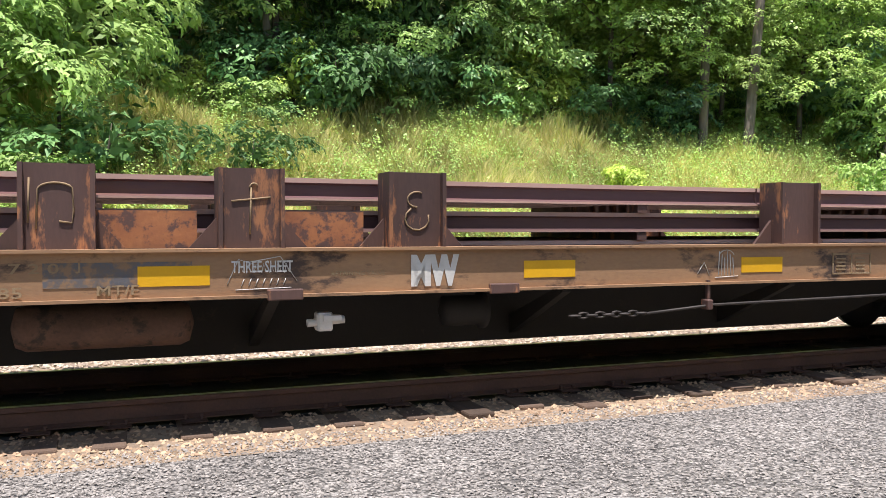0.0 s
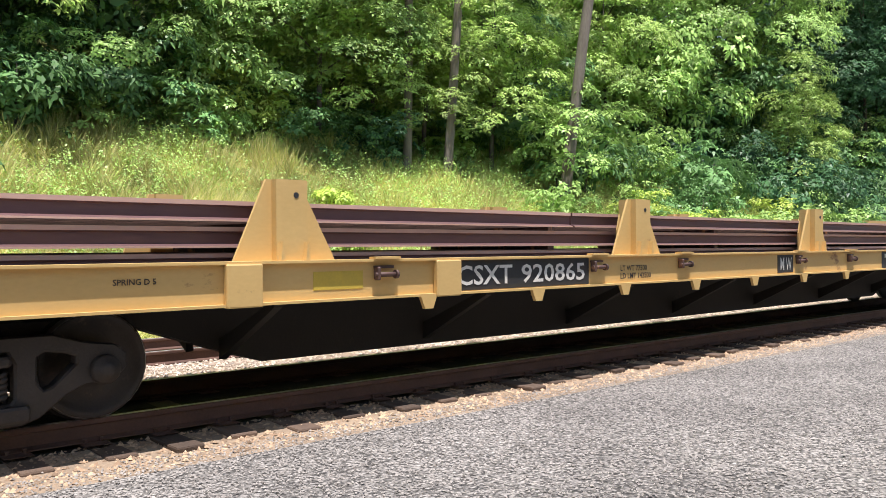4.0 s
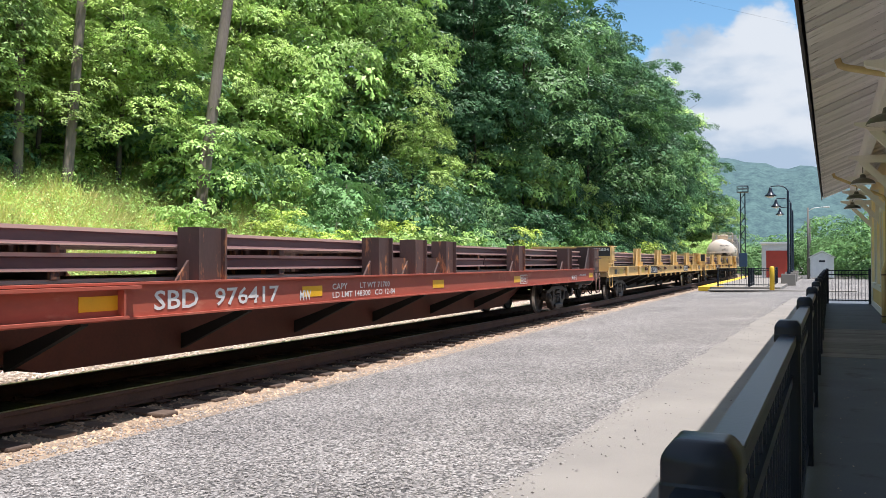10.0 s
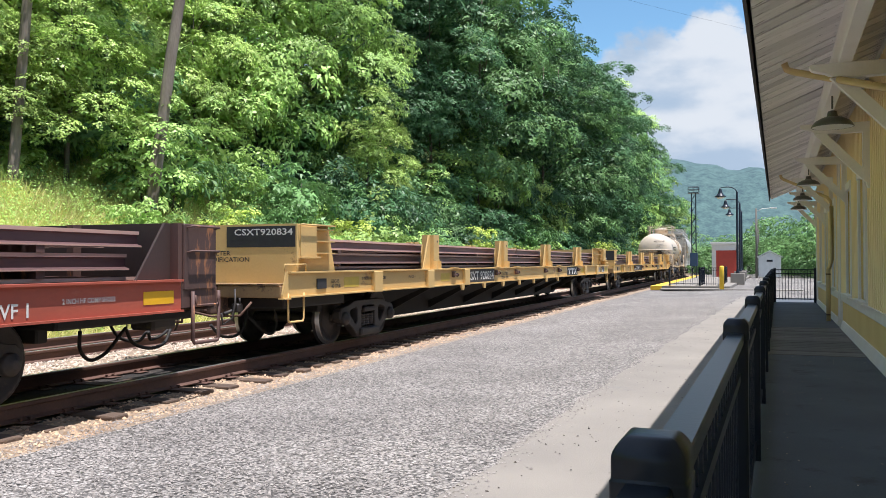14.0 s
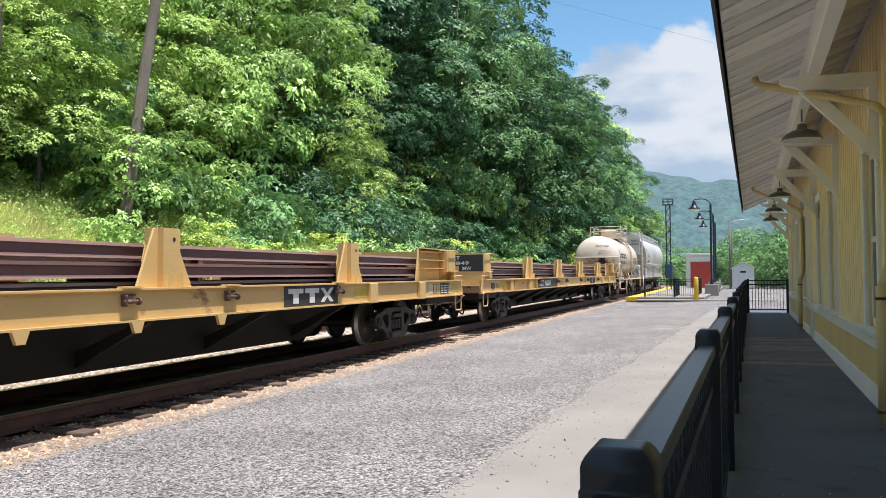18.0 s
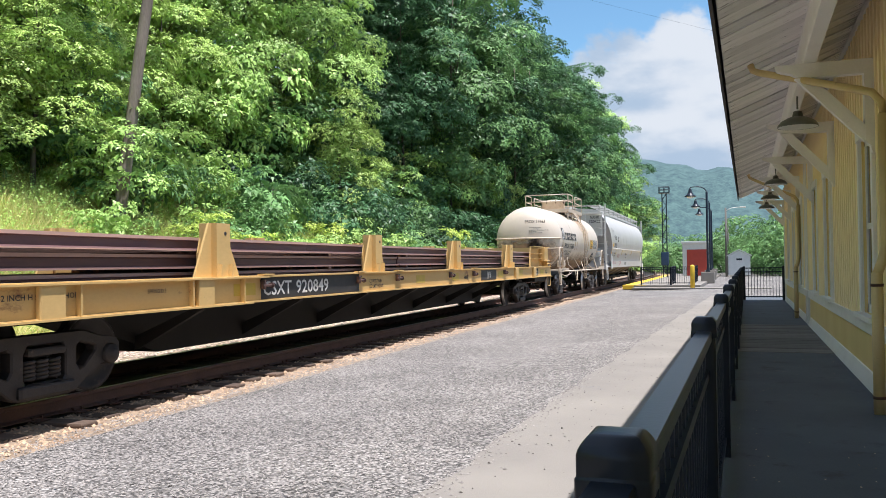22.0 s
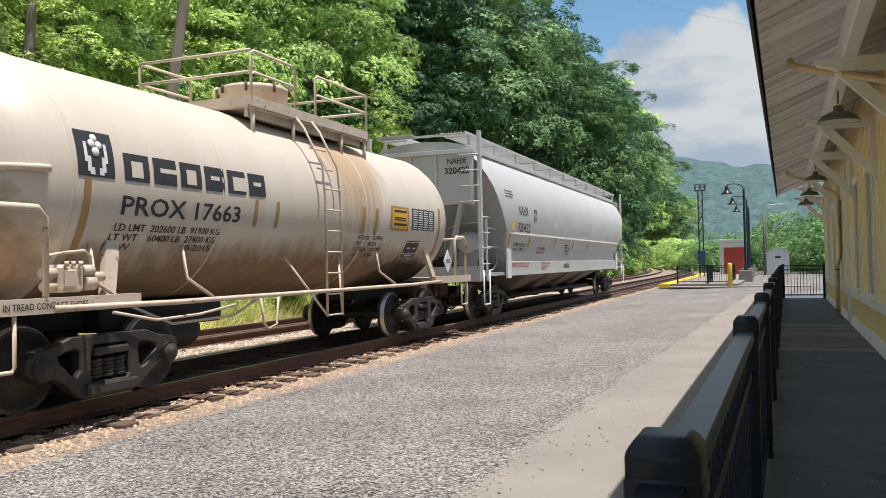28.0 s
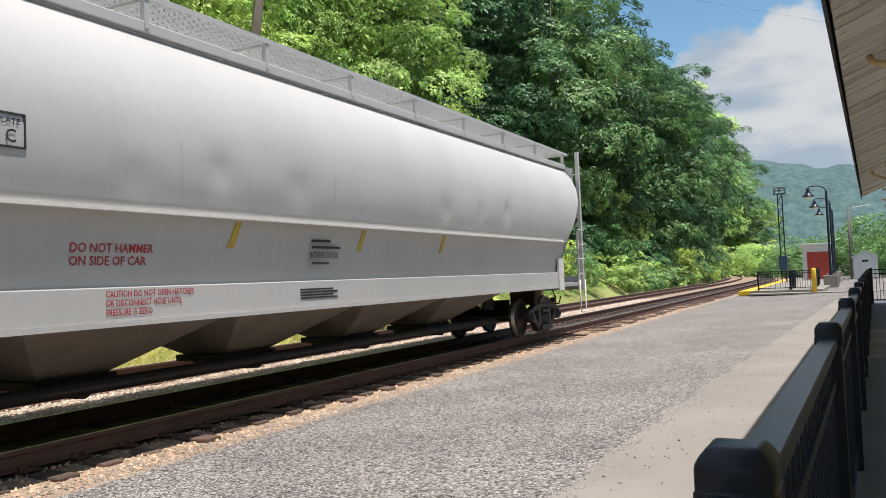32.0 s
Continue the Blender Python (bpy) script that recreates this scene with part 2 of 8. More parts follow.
# ---- mesh building ----
class Form:
    """Collects the faces of one mesh."""

    def __init__(self):
        self.v, self.f, self.s = [], [], []

    def quad(self, *pts, smooth=False):
        k = len(self.v)
        self.v += [tuple(p) for p in pts]
        self.f.append(tuple(range(k, k + len(pts))))
        self.s.append(smooth)
        return self

    def box(self, x0, x1, y0, y1, z0, z1, m=None, ch=0.0):
        """A box, its long edges chamfered by ch."""
        if ch:
            c = min(ch, (x1 - x0) / 2.1, (y1 - y0) / 2.1, (z1 - z0) / 2.1)
            ring = lambda z, d: [(x0 + c + d, y0 + d, z), (x1 - c - d, y0 + d, z), (x1 - d, y0 + c + d, z), (x1 - d, y1 - c - d, z), (x1 - c - d, y1 - d, z), (x0 + c + d, y1 - d, z), (x0 + d, y1 - c - d, z), (x0 + d, y0 + c + d, z)]
            return self.loft([ring(z0, c * 0.5), ring(z0 + c, 0), ring(z1 - c, 0), ring(z1, c * 0.5)], m)
        p = [(x, y, z) for z in (z0, z1) for x, y in ((x0, y0), (x1, y0), (x1, y1), (x0, y1))]
        return self.solid(p, m)

    def solid(self, p, m=None):
        k = len(self.v)
        self.v += [tuple(m @ Vector(q)) if m else q for q in p]
        for q in ((3, 2, 1, 0), (4, 5, 6, 7), (0, 1, 5, 4), (1, 2, 6, 5), (2, 3, 7, 6), (3, 0, 4, 7)):
            self.f.append(tuple(k + i for i in q))
            self.s.append(False)
        return self

    def loft(self, rings, m=None, caps=True, smooth=False, closed=True):
        k, n = len(self.v), len(rings[0])
        for r in rings:
            self.v += [tuple(m @ Vector(q)) if m else tuple(q) for q in r]
        for a in range(len(rings) - 1):
            for i in range(n if closed else n - 1):
                j = (i + 1) % n
                self.f.append((k + a * n + i, k + a * n + j, k + a * n + n + j, k + a * n + n + i))
                self.s.append(smooth)
        if caps:
            self.f.append(tuple(k + i for i in reversed(range(n))))
            self.f.append(tuple(k + (len(rings) - 1) * n + i for i in range(n)))
            self.s += [False, False]
        return self

    def prism(self, pts, axis, a, b, m=None):
        """A flat outline, drawn in the two other axes, pushed from a to b along an axis."""
        put = {"x": lambda p, q: (q, p[0], p[1]), "y": lambda p, q: (p[0], q, p[1]), "z": lambda p, q: (p[0], p[1], q)}[axis]
        if axis == "y":
            a, b = b, a
        return self.loft([[put(p, a) for p in pts], [put(p, b) for p in pts]], m)

    def rod(self, a, b, r, n=8, r2=None, caps=True):
        a, b = Vector(a), Vector(b)
        q = (b - a).to_track_quat("Z", "Y")
        ring = lambda c, rad: [c + q @ Vector((rad * math.cos(t), rad * math.sin(t), 0)) for t in (2 * math.pi * i / n for i in range(n))]
        return self.loft([ring(a, r), ring(b, r if r2 is None else r2)], caps=caps, smooth=n > 5)

    def tube(self, pts, r, n=6):
        pts = [Vector(p) for p in pts]
        rings, up = [], Vector((0.13, 0.31, 0.94))
        for i, p in enumerate(pts):
            d = (pts[min(i + 1, len(pts) - 1)] - pts[max(i - 1, 0)]).normalized()
            s = d.cross(up)
            s = (s if s.length > 0.05 else d.cross(Vector((1, 0, 0)))).normalized()
            t = s.cross(d)
            rad = r[i] if isinstance(r, (list, tuple)) else r
            rings.append([p + s * (rad * math.cos(2 * math.pi * k / n)) + t * (rad * math.sin(2 * math.pi * k / n)) for k in range(n)])
        return self.loft(rings, smooth=True)

    def lathe(self, prof, c, axis="z", n=20, smooth=True):
        """A profile of (radius, height) turned round an axis through c."""
        rings = []
        for r, h in prof:
            ring = []
            for i in range(n):
                t = 2 * math.pi * i / n
                p = {"z": (r * math.cos(t), r * math.sin(t), h), "y": (r * math.sin(t), h, r * math.cos(t)), "x": (h, r * math.cos(t), r * math.sin(t))}[axis]
                ring.append((c[0] + p[0], c[1] + p[1], c[2] + p[2]))
            rings.append(ring)
        return self.loft(rings, smooth=smooth)

    def mesh(self, name):
        me = bpy.data.meshes.new(name)
        me.from_pydata([tuple(p) for p in self.v], [], self.f)
        if any(self.s):
            me.polygons.foreach_set("use_smooth", self.s)
        me.update()
        return me


def part(name, form, material, parent=None, label="", m=None):
    """One mesh object, under a thing or a part of it."""
    me = form.mesh(name) if isinstance(form, Form) else form
    if not me.materials:
        me.materials.append(material)
    ob = new(name, me)
    ob.parent = parent
    if m:
        ob.matrix_basis = m
    return tagged(ob, label)


def thing(name, label, category, group="", m=None, kind=""):
    ob = new(name)
    ob.empty_display_size = 0.2
    if m:
        ob.matrix_basis = m
    return tagged(ob, label, category, group, kind)


def structure(name, form, material, label=""):
    return tagged(part(name, form, material), label, "", "", "structure")


def letters(text, height, width=None):
    """A mesh of words in the XY plane, from the lower left corner."""
    cu = bpy.data.curves.new("words", "FONT")
    cu.body, cu.size, cu.resolution_u, cu.offset = text, 1.0, 2, 0.014
    ob = bpy.data.objects.new("words", cu)
    me = bpy.data.meshes.new_from_object(ob)
    bpy.data.objects.remove(ob)
    bpy.data.curves.remove(cu)
    co = np.zeros(len(me.vertices) * 3)
    me.vertices.foreach_get("co", co)
    co = co.reshape(-1, 3)
    lo, hi = co.min(0), co.max(0)
    s = height / max(hi[1] - lo[1], 1e-6)
    co = (co - lo) * s
    if width:
        co[:, 0] *= width / max(co[:, 0].max(), 1e-6)
    me.vertices.foreach_set("co", co.ravel())
    me.update()
    return me


def side_words(text, x, z, height, width, y, material, parent, label="", name="lettering", out=0.006):
    """Words on a face that looks to -y."""
    return part(name, letters(text, height, width), material, parent, label, pose(x, y - out, z, 90, 0, 0))

# ---- surfaces ----
GRAVEL = mat("grey_gravel", (0.270, 0.252, 0.231), (0.108, 0.100, 0.093), 0.9, scale=0.5, fine=55, bump=1.0, amount=0.5)


def pebbled(m, size, lo, hi):
    """Breaks a ground sheet into stones of one size, each its own grey, with dark gaps."""
    n, l = m.node_tree.nodes, m.node_tree.links
    bsdf = n["Principled BSDF"]
    tc, vo = n.new("ShaderNodeTexCoord"), n.new("ShaderNodeTexVoronoi")
    vo.inputs["Scale"].default_value = 1.0 / size
    l.new(tc.outputs["Object"], vo.inputs["Vector"])
    sep = n.new("ShaderNodeSeparateColor")
    l.new(vo.outputs["Color"], sep.inputs[0])
    tone = n.new("ShaderNodeMapRange")
    tone.inputs["To Min"].default_value, tone.inputs["To Max"].default_value = lo, hi
    l.new(sep.outputs[0], tone.inputs["Value"])
    gap = n.new("ShaderNodeMapRange")
    gap.inputs["From Min"].default_value, gap.inputs["From Max"].default_value = 0.35, 0.75
    gap.inputs["To Min"].default_value, gap.inputs["To Max"].default_value = 1.0, 0.35
    l.new(vo.outputs["Distance"], gap.inputs["Value"])
    mul = n.new("ShaderNodeMath")
    mul.operation = "MULTIPLY"
    l.new(tone.outputs[0], mul.inputs[0])
    l.new(gap.outputs[0], mul.inputs[1])
    hs = n.new("ShaderNodeHueSaturation")
    l.new(mul.outputs[0], hs.inputs["Value"])
    src = bsdf.inputs["Base Color"].links[0].from_socket
    l.new(src, hs.inputs["Color"])
    l.new(hs.outputs["Color"], bsdf.inputs["Base Color"])
    b = n.new("ShaderNodeBump")
    b.inputs["Strength"].default_value, b.inputs["Distance"].default_value, b.invert = 0.9, 0.01, True
    l.new(vo.outputs["Distance"], b.inputs["Height"])
    l.new(b.outputs["Normal"], bsdf.inputs["Normal"])


pebbled(GRAVEL, 0.027, 0.34, 2.2)
STONE = mat("gravel_stone", (0.305, 0.282, 0.258), (0.215, 0.197, 0.18), 0.9, scale=2, fine=60, bump=0.1, isle=0.42, spec=0.2)
BALLAST = mat("ballast_bed", (0.36, 0.27, 0.185), (0.19, 0.14, 0.10), 0.95, scale=3, fine=30, bump=0.9)
PALEROCK = mat("pale_ballast_stone", (0.52, 0.44, 0.36), (0.36, 0.27, 0.20), 0.9, scale=2, fine=40, bump=0.2, isle=0.5)
ROCK = mat("ballast_stone", (0.47, 0.355, 0.235), (0.30, 0.185, 0.115), 0.9, scale=2, fine=40, bump=0.2, isle=0.5)
# oily bed and stones, blackened further to carry the shade under the train
OILSHADE = mat("oily_shaded_track_bed", (0.03, 0.024, 0.02), (0.014, 0.012, 0.011), 0.9, scale=3, fine=30, bump=0.9)
SHADEGRIT = mat("shade_and_grit_stone", (0.07, 0.055, 0.045), (0.035, 0.03, 0.025), 0.85, scale=2, fine=40, bump=0.2, isle=0.5)
SOIL = mat("bank_soil", (0.20, 0.25, 0.06), (0.27, 0.26, 0.10), 0.95, scale=0.8, fine=9, bump=0.6)
CONCRETE = mat("path_concrete", (0.27, 0.246, 0.212), (0.19, 0.174, 0.154), 0.85, scale=0.9, fine=130, bump=0.3, rust=(0.19, 0.18, 0.17), rust_at=0.64)
# the eave's bluish shade is put into this concrete's dark colour
SHADEWALK = mat("shaded_walkway_concrete", (0.098, 0.117, 0.140), (0.055, 0.068, 0.084), 0.80, scale=1.1, fine=70, bump=0.2, rust=(0.05, 0.055, 0.062), rust_at=0.60)
PLANK = mat("grey_plank", (0.22, 0.21, 0.20), (0.12, 0.115, 0.11), 0.85, scale=3, fine=60, bump=0.35, each=0.25, streak=(1, 0.2, 1))
TIE = mat("tie_timber", (0.15, 0.098, 0.066), (0.075, 0.052, 0.04), 0.9, scale=5, fine=60, bump=0.6, each=0.35, streak=(1, 0.2, 1))
RAIL = mat("rusty_rail", (0.15, 0.078, 0.055), (0.078, 0.044, 0.034), 0.7, scale=3, fine=50, bump=0.1, metal=0.2)
SHINE = mat("worn_rail_top", (0.62, 0.60, 0.58), (0.45, 0.43, 0.41), 0.40, metal=1.0, scale=4, fine=90, bump=0.03)
BLACK = mat("black_paint", (0.007, 0.012, 0.022), (0.012, 0.019, 0.031), 0.34, scale=6, fine=80, bump=0.03, spec=0.35)
# battens paler than the siding, painting the contrast of their light and shadow
LITBATTEN = mat("lit_yellow_batten", (0.96, 0.83, 0.52), (0.90, 0.74, 0.42), 0.7, scale=3, fine=50, bump=0.1, streak=(1, 1, 0.25))
CREAM = mat("yellow_siding", (0.86, 0.67, 0.30), (0.77, 0.57, 0.23), 0.7, scale=1.6, fine=50, bump=0.1, streak=(1, 1, 0.25))
WHITE = mat("white_trim", (0.87, 0.86, 0.83), (0.78, 0.76, 0.73), 0.65, scale=2.5, fine=50, bump=0.1, rust=(0.42, 0.38, 0.33), rust_at=0.70)
SOFFIT = mat("soffit_board", (0.90, 0.88, 0.85), (0.76, 0.73, 0.69), 0.75, scale=2.0, fine=60, bump=0.3, rust=(0.16, 0.13, 0.11), rust_at=0.615, each=0.18, streak=(4, 1.2, 1))
ROOFING = mat("dark_shingle", (0.09, 0.085, 0.085), (0.05, 0.05, 0.05), 0.9, scale=5, fine=50, bump=0.4)
PIPE = mat("cream_pipe", (0.66, 0.50, 0.24), (0.56, 0.42, 0.20), 0.5, scale=4, fine=50, bump=0.05, rust=(0.30, 0.20, 0.11), rust_at=0.70)
GLASS = mat("window_glass", (0.02, 0.024, 0.028), (0.03, 0.034, 0.038), 0.04, scale=1, fine=2, bump=0.0)
ENAMEL = mat("lamp_enamel", (0.16, 0.17, 0.15), (0.10, 0.10, 0.09), 0.4, scale=6, fine=60, bump=0.03)
PALE = mat("pale_enamel", (0.75, 0.74, 0.70), (0.62, 0.61, 0.58), 0.4, scale=6, fine=60, bump=0.02)
SAFETY = mat("safety_yellow", (0.80, 0.52, 0.03), (0.68, 0.42, 0.03), 0.55, scale=5, fine=60, bump=0.05)
RED = mat("red_door_paint", (0.42, 0.05, 0.03), (0.34, 0.04, 0.025), 0.5, scale=3, fine=40, bump=0.05)
POLE = mat("weathered_pole", (0.17, 0.16, 0.145), (0.10, 0.095, 0.085), 0.9, scale=4, fine=40, bump=0.4, streak=(1, 1, 0.15))
SHEDW = mat("shed_siding", (0.66, 0.68, 0.68), (0.55, 0.57, 0.57), 0.6, scale=3, fine=40, bump=0.05)
BLUE = mat("dark_blue_sign", (0.02, 0.06, 0.14), (0.015, 0.045, 0.10), 0.4, scale=5, fine=50, bump=0.02)
# haze of the distance is painted into these blue-greens
HAZERIDGE = mat("hazed_ridge_woods", (0.082, 0.150, 0.140), (0.024, 0.056, 0.068), 0.95, amount=1.0, scale=0.05, fine=0.2, bump=0.0)

# ---- ground: one sheet, with the track bed and the bank behind it ----
GX = [-3000, -400, -120] + list(range(-60, 200, 3)) + [240, 320, 500, 900, 3000]


def bank(x, d):
    """Height of the bank, d metres beyond the first track."""
    near = min(1, max(0, (x - 8) / 30))                      # the woods come closer further on
    k = max(0.0, d - (6.3 - 0.8 * near))
    h = 0.50 * k if k < 8 else 4.0 + 0.62 * (k - 8)
    if x > 165:
        h *= max(0.0, 1 - (x - 165) / 60)
    return -0.30 + min(h, 42) + (0.25 * noise.noise(Vector((x * 0.25, d * 0.4, 0))) if 0 < k < 60 else 0)


OVER = [-1.75, -1.32, -0.9, 0.9, 1.35, 2.0, 2.6, 2.85, 4.55, 5.1, 5.9, 7, 8, 9, 10, 11.5, 13, 15, 18, 22, 27, 34, 45, 60, 80, 2500]
LEVEL = {-1.75: -0.24, -1.32: -0.231, -0.9: -0.212, 0.9: -0.19, 1.35: -0.175, 2.0: -0.16, 2.6: -0.175, 2.85: -0.19, 4.55: -0.19, 5.1: -0.24, 5.9: -0.32}
NEAR_Y = [-2500, -300, -60, -12, -1.4, 1.2, 2.6, 4.2]
verts, faces, slot = [], [], []
for x in GX:
    xc = max(-90, min(x, 220))
    ty = float(track_y(xc))
    for y in NEAR_Y:
        verts.append((x, y, -0.13 if y < 2 else (-0.15 if y < 3 else -0.20)))
    for d in OVER:
        verts.append((x, ty + d, LEVEL[d] if d in LEVEL else (bank(x, d) if abs(x) < 250 else 0.0)))
wid = len(NEAR_Y) + len(OVER)
for i in range(len(GX) - 1):
    for j in range(wid - 1):
        faces.append((i * wid + j, (i + 1) * wid + j, (i + 1) * wid + j + 1, i * wid + j + 1))
        k = j - len(NEAR_Y)
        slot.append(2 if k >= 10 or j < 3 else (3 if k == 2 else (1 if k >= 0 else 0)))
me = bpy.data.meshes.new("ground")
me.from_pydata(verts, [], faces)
for m_ in (GRAVEL, BALLAST, SOIL, OILSHADE):
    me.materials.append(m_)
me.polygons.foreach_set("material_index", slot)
me.polygons.foreach_set("use_smooth", [True] * len(faces))
tagged(new("ground", me), "grey gravel yard with ballasted tracks and a weedy bank", "", "", "structure")

# concrete path beside the fence
f = Form()
edge = lambda x: 1.92 if x < 9 else 1.92 - 0.020 * (x - 9)
xs = [-6 + 0.5 * i for i in range(84)]
f.loft([[(x, 0.235, -0.16), (x, edge(x) + 0.03 * math.sin(x * 3.1) + 0.02 * math.sin(x * 7.7), -0.16), (x, edge(x) + 0.03 * math.sin(x * 3.1) + 0.02 * math.sin(x * 7.7), -0.085), (x, 0.235, -0.085)] for x in xs])
structure("pavement", f, CONCRETE, "pale worn concrete path beside the gravel")
f = Form().box(45.6, 47.0, -1.2, 5.9, -0.16, -0.09)
structure("pavement", f, CONCRETE, "pale concrete apron by the platform fence")

# ---- tracks ----
RAIL_SHAPE = [(-0.07, -0.175), (0.07, -0.175), (0.07, -0.165), (0.012, -0.145), (0.010, -0.05), (0.035, -0.04), (0.037, -0.012), (0.03, -0.002), (-0.03, -0.002), (-0.037, -0.012), (-0.035, -0.04), (-0.010, -0.05), (-0.012, -0.145), (-0.07, -0.165)]
tie_mesh = Form().box(-0.115, 0.115, -1.36, 1.36, -0.36, -0.180, ch=0.012).mesh("tie")
tie_mesh.materials.append(TIE)
plate_mesh = Form().box(-0.10, 0.10, -0.19, 0.19, -0.180, -0.1755).mesh("tie_plate")
plate_mesh.materials.append(RAIL)
spike = Form()
for sx, sy in ((-0.06, -0.085), (0.06, -0.085), (-0.06, 0.085)):
    spike.box(sx - 0.008, sx + 0.008, sy - 0.008, sy + 0.008, -0.178, -0.145).box(sx - 0.014, sx + 0.014, sy - 0.012, sy + 0.022, -0.152, -0.14)
spike_mesh = spike.mesh("spike")
spike_mesh.materials.append(RAIL)


def build_track(off, label, s0, s1, tie_to):
    t = tagged(new("railway_track"), label, "track", "", "structure")
    for side in (-0.753, 0.753):
        stations = [on_track(s, off + side) for s in np.arange(s0, s1, 4.0)]
        f = Form().loft([[m @ Vector((0, a, b)) for a, b in RAIL_SHAPE] for m in stations])
        part("rail", f, RAIL, t, "rust-brown steel rail")
        f = Form().loft([[m @ Vector(q) for q in ((0, -0.028, -0.001), (0, 0.028, -0.001), (0, 0.024, 0.0015), (0, -0.024, 0.0015))] for m in stations])
        part("rail_top", f, SHINE, t, "bright worn running surface")
    rnd = random.Random(5 + int(off))
    s = -9.0
    while s < tie_to:
        m = on_track(s + rnd.uniform(-0.05, 0.05), off + rnd.uniform(-0.10, 0.10), rnd.uniform(-0.030, 0.0)) @ pose(0, 0, 0, 0, 0, rnd.uniform(-2, 2))
        part("tie", tie_mesh, TIE, t, "", m)
        if off == 0 and s < 34:
            for side in (-0.753, 0.753):
                part("tie_plate", plate_mesh, RAIL, t, "", on_track(s, off + side))
                part("spike", spike_mesh, RAIL, t, "", on_track(s, off + side))
        s += 0.55
    return t


TRACK2 = 3.70
build_track(0.0, "rust-brown rails on dark timber ties in tan ballast", -60, 192, 95)
build_track(TRACK2, "second rusty track behind the first", -60, 192, 70)


# ---- stones ----
def stones(count, place, size, seed):
    """Many small broken stones in one mesh. place: an array of x, y, z for random numbers."""
    rng = np.random.default_rng(seed)
    base = np.array([(1, 0, 0), (-1, 0, 0), (0, 1, 0), (0, -1, 0), (0, 0, 1), (0, 0, -1)], float)
    tri = np.array([(0, 2, 4), (2, 1, 4), (1, 3, 4), (3, 0, 4)])
    p = place(rng, count)
    count = len(p)
    v = base[None] * rng.uniform(0.55, 1.1, (count, 6, 1)) + rng.normal(0, 0.17, (count, 6, 3))
    v *= (rng.uniform(size[0], size[1], (count, 1, 1)) * rng.uniform(0.6, 1.0, (count, 1, 3)))
    a = rng.uniform(0, 6.283, count)
    c, s = np.cos(a)[:, None], np.sin(a)[:, None]
    x = v[:, :, 0] * c - v[:, :, 1] * s
    y = v[:, :, 0] * s + v[:, :, 1] * c
    w = np.stack([x, y, v[:, :, 2] * 0.75], 2) + p[:, None]
    me = bpy.data.meshes.new("stones")
    nv, nf = count * 6, count * 4
    me.vertices.add(nv)
    me.vertices.foreach_set("co", w.ravel())
    me.loops.add(nf * 3)
    me.loops.foreach_set("vertex_index", (tri[None] + np.arange(count)[:, None, None] * 6).ravel())
    me.polygons.add(nf)
    me.polygons.foreach_set("loop_start", np.arange(nf) * 3)
    me.update(calc_edges=True)
    return me


def bed(d0, d1, x0, x1, z):
    def place(rng, n):
        x = x0 + (x1 - x0) * rng.random(n) ** 1.25
        d = rng.uniform(d0, d1, n)
        return np.stack([x, track_y(x) + d, np.interp(d, sorted(LEVEL), [LEVEL[k] for k in sorted(LEVEL)]) + z + rng.uniform(-0.012, 0.012, n)], 1)
    return place


def yard(rng, n):
    x = -4 + 40 * rng.random(n) ** 1.5
    y = rng.random(n)
    far = track_y(x) - 1.42 + rng.normal(0, 0.05, n)
    lo = np.where(x < 9, 1.86, 1.86 - 0.02 * (x - 9)) + rng.exponential(0.02, n) * -1
    y = lo + (far - lo) * y
    z = np.interp(y, [2.6, 4.2, 5.7, 7.0], [-0.15, -0.20, -0.233, -0.233])
    return np.stack([x, y, z + rng.uniform(0.0, 0.012, n)], 1)


part("ballast", stones(24000, bed(-1.68, -0.82, -5, 36, -0.006), (0.016, 0.044), 1), ROCK).name = "ballast"
tagged(bpy.data.objects["ballast"], "tan and rusty broken ballast stones beside the rail", "ballast", "", "stuff")
tagged(part("ballast", stones(26000, bed(0.86, 3.0, -2, 45, 0.012), (0.02, 0.045), 2), PALEROCK), "pale broken ballast between the two tracks", "ballast", "", "stuff")
tagged(part("ballast", stones(5000, bed(-0.7, 0.7, -3, 20, -0.012), (0.02, 0.04), 3), SHADEGRIT), "oily ballast between the rails, under-train shade in its colour", "ballast", "", "stuff")
tagged(part("gravel", stones(150000, yard, (0.008, 0.018), 4), STONE), "loose grey crushed gravel", "gravel", "", "stuff")

def litter(rng, n):
    x = 1.5 + 26 * rng.random(n) ** 1.4
    return np.stack([x, 0.85 + 1.1 * rng.random(n) ** 0.6 - 0.02 * np.maximum(0, x - 9), np.full(n, -0.082)], 1)


tagged(part("grit", stones(420, litter, (0.006, 0.016), 9), SHADEGRIT), "dark bits of grit lying on the path", "grit", "", "stuff")
tagged(part("gravel", stones(2600, lambda rng, n: litter(rng, n) * np.array([1, 0, 1]) + np.stack([np.zeros(n), 1.93 - rng.exponential(0.07, n), np.zeros(n)], 1), (0.008, 0.018), 10), STONE), "stray gravel spilled over the path's edge", "gravel", "", "stuff")

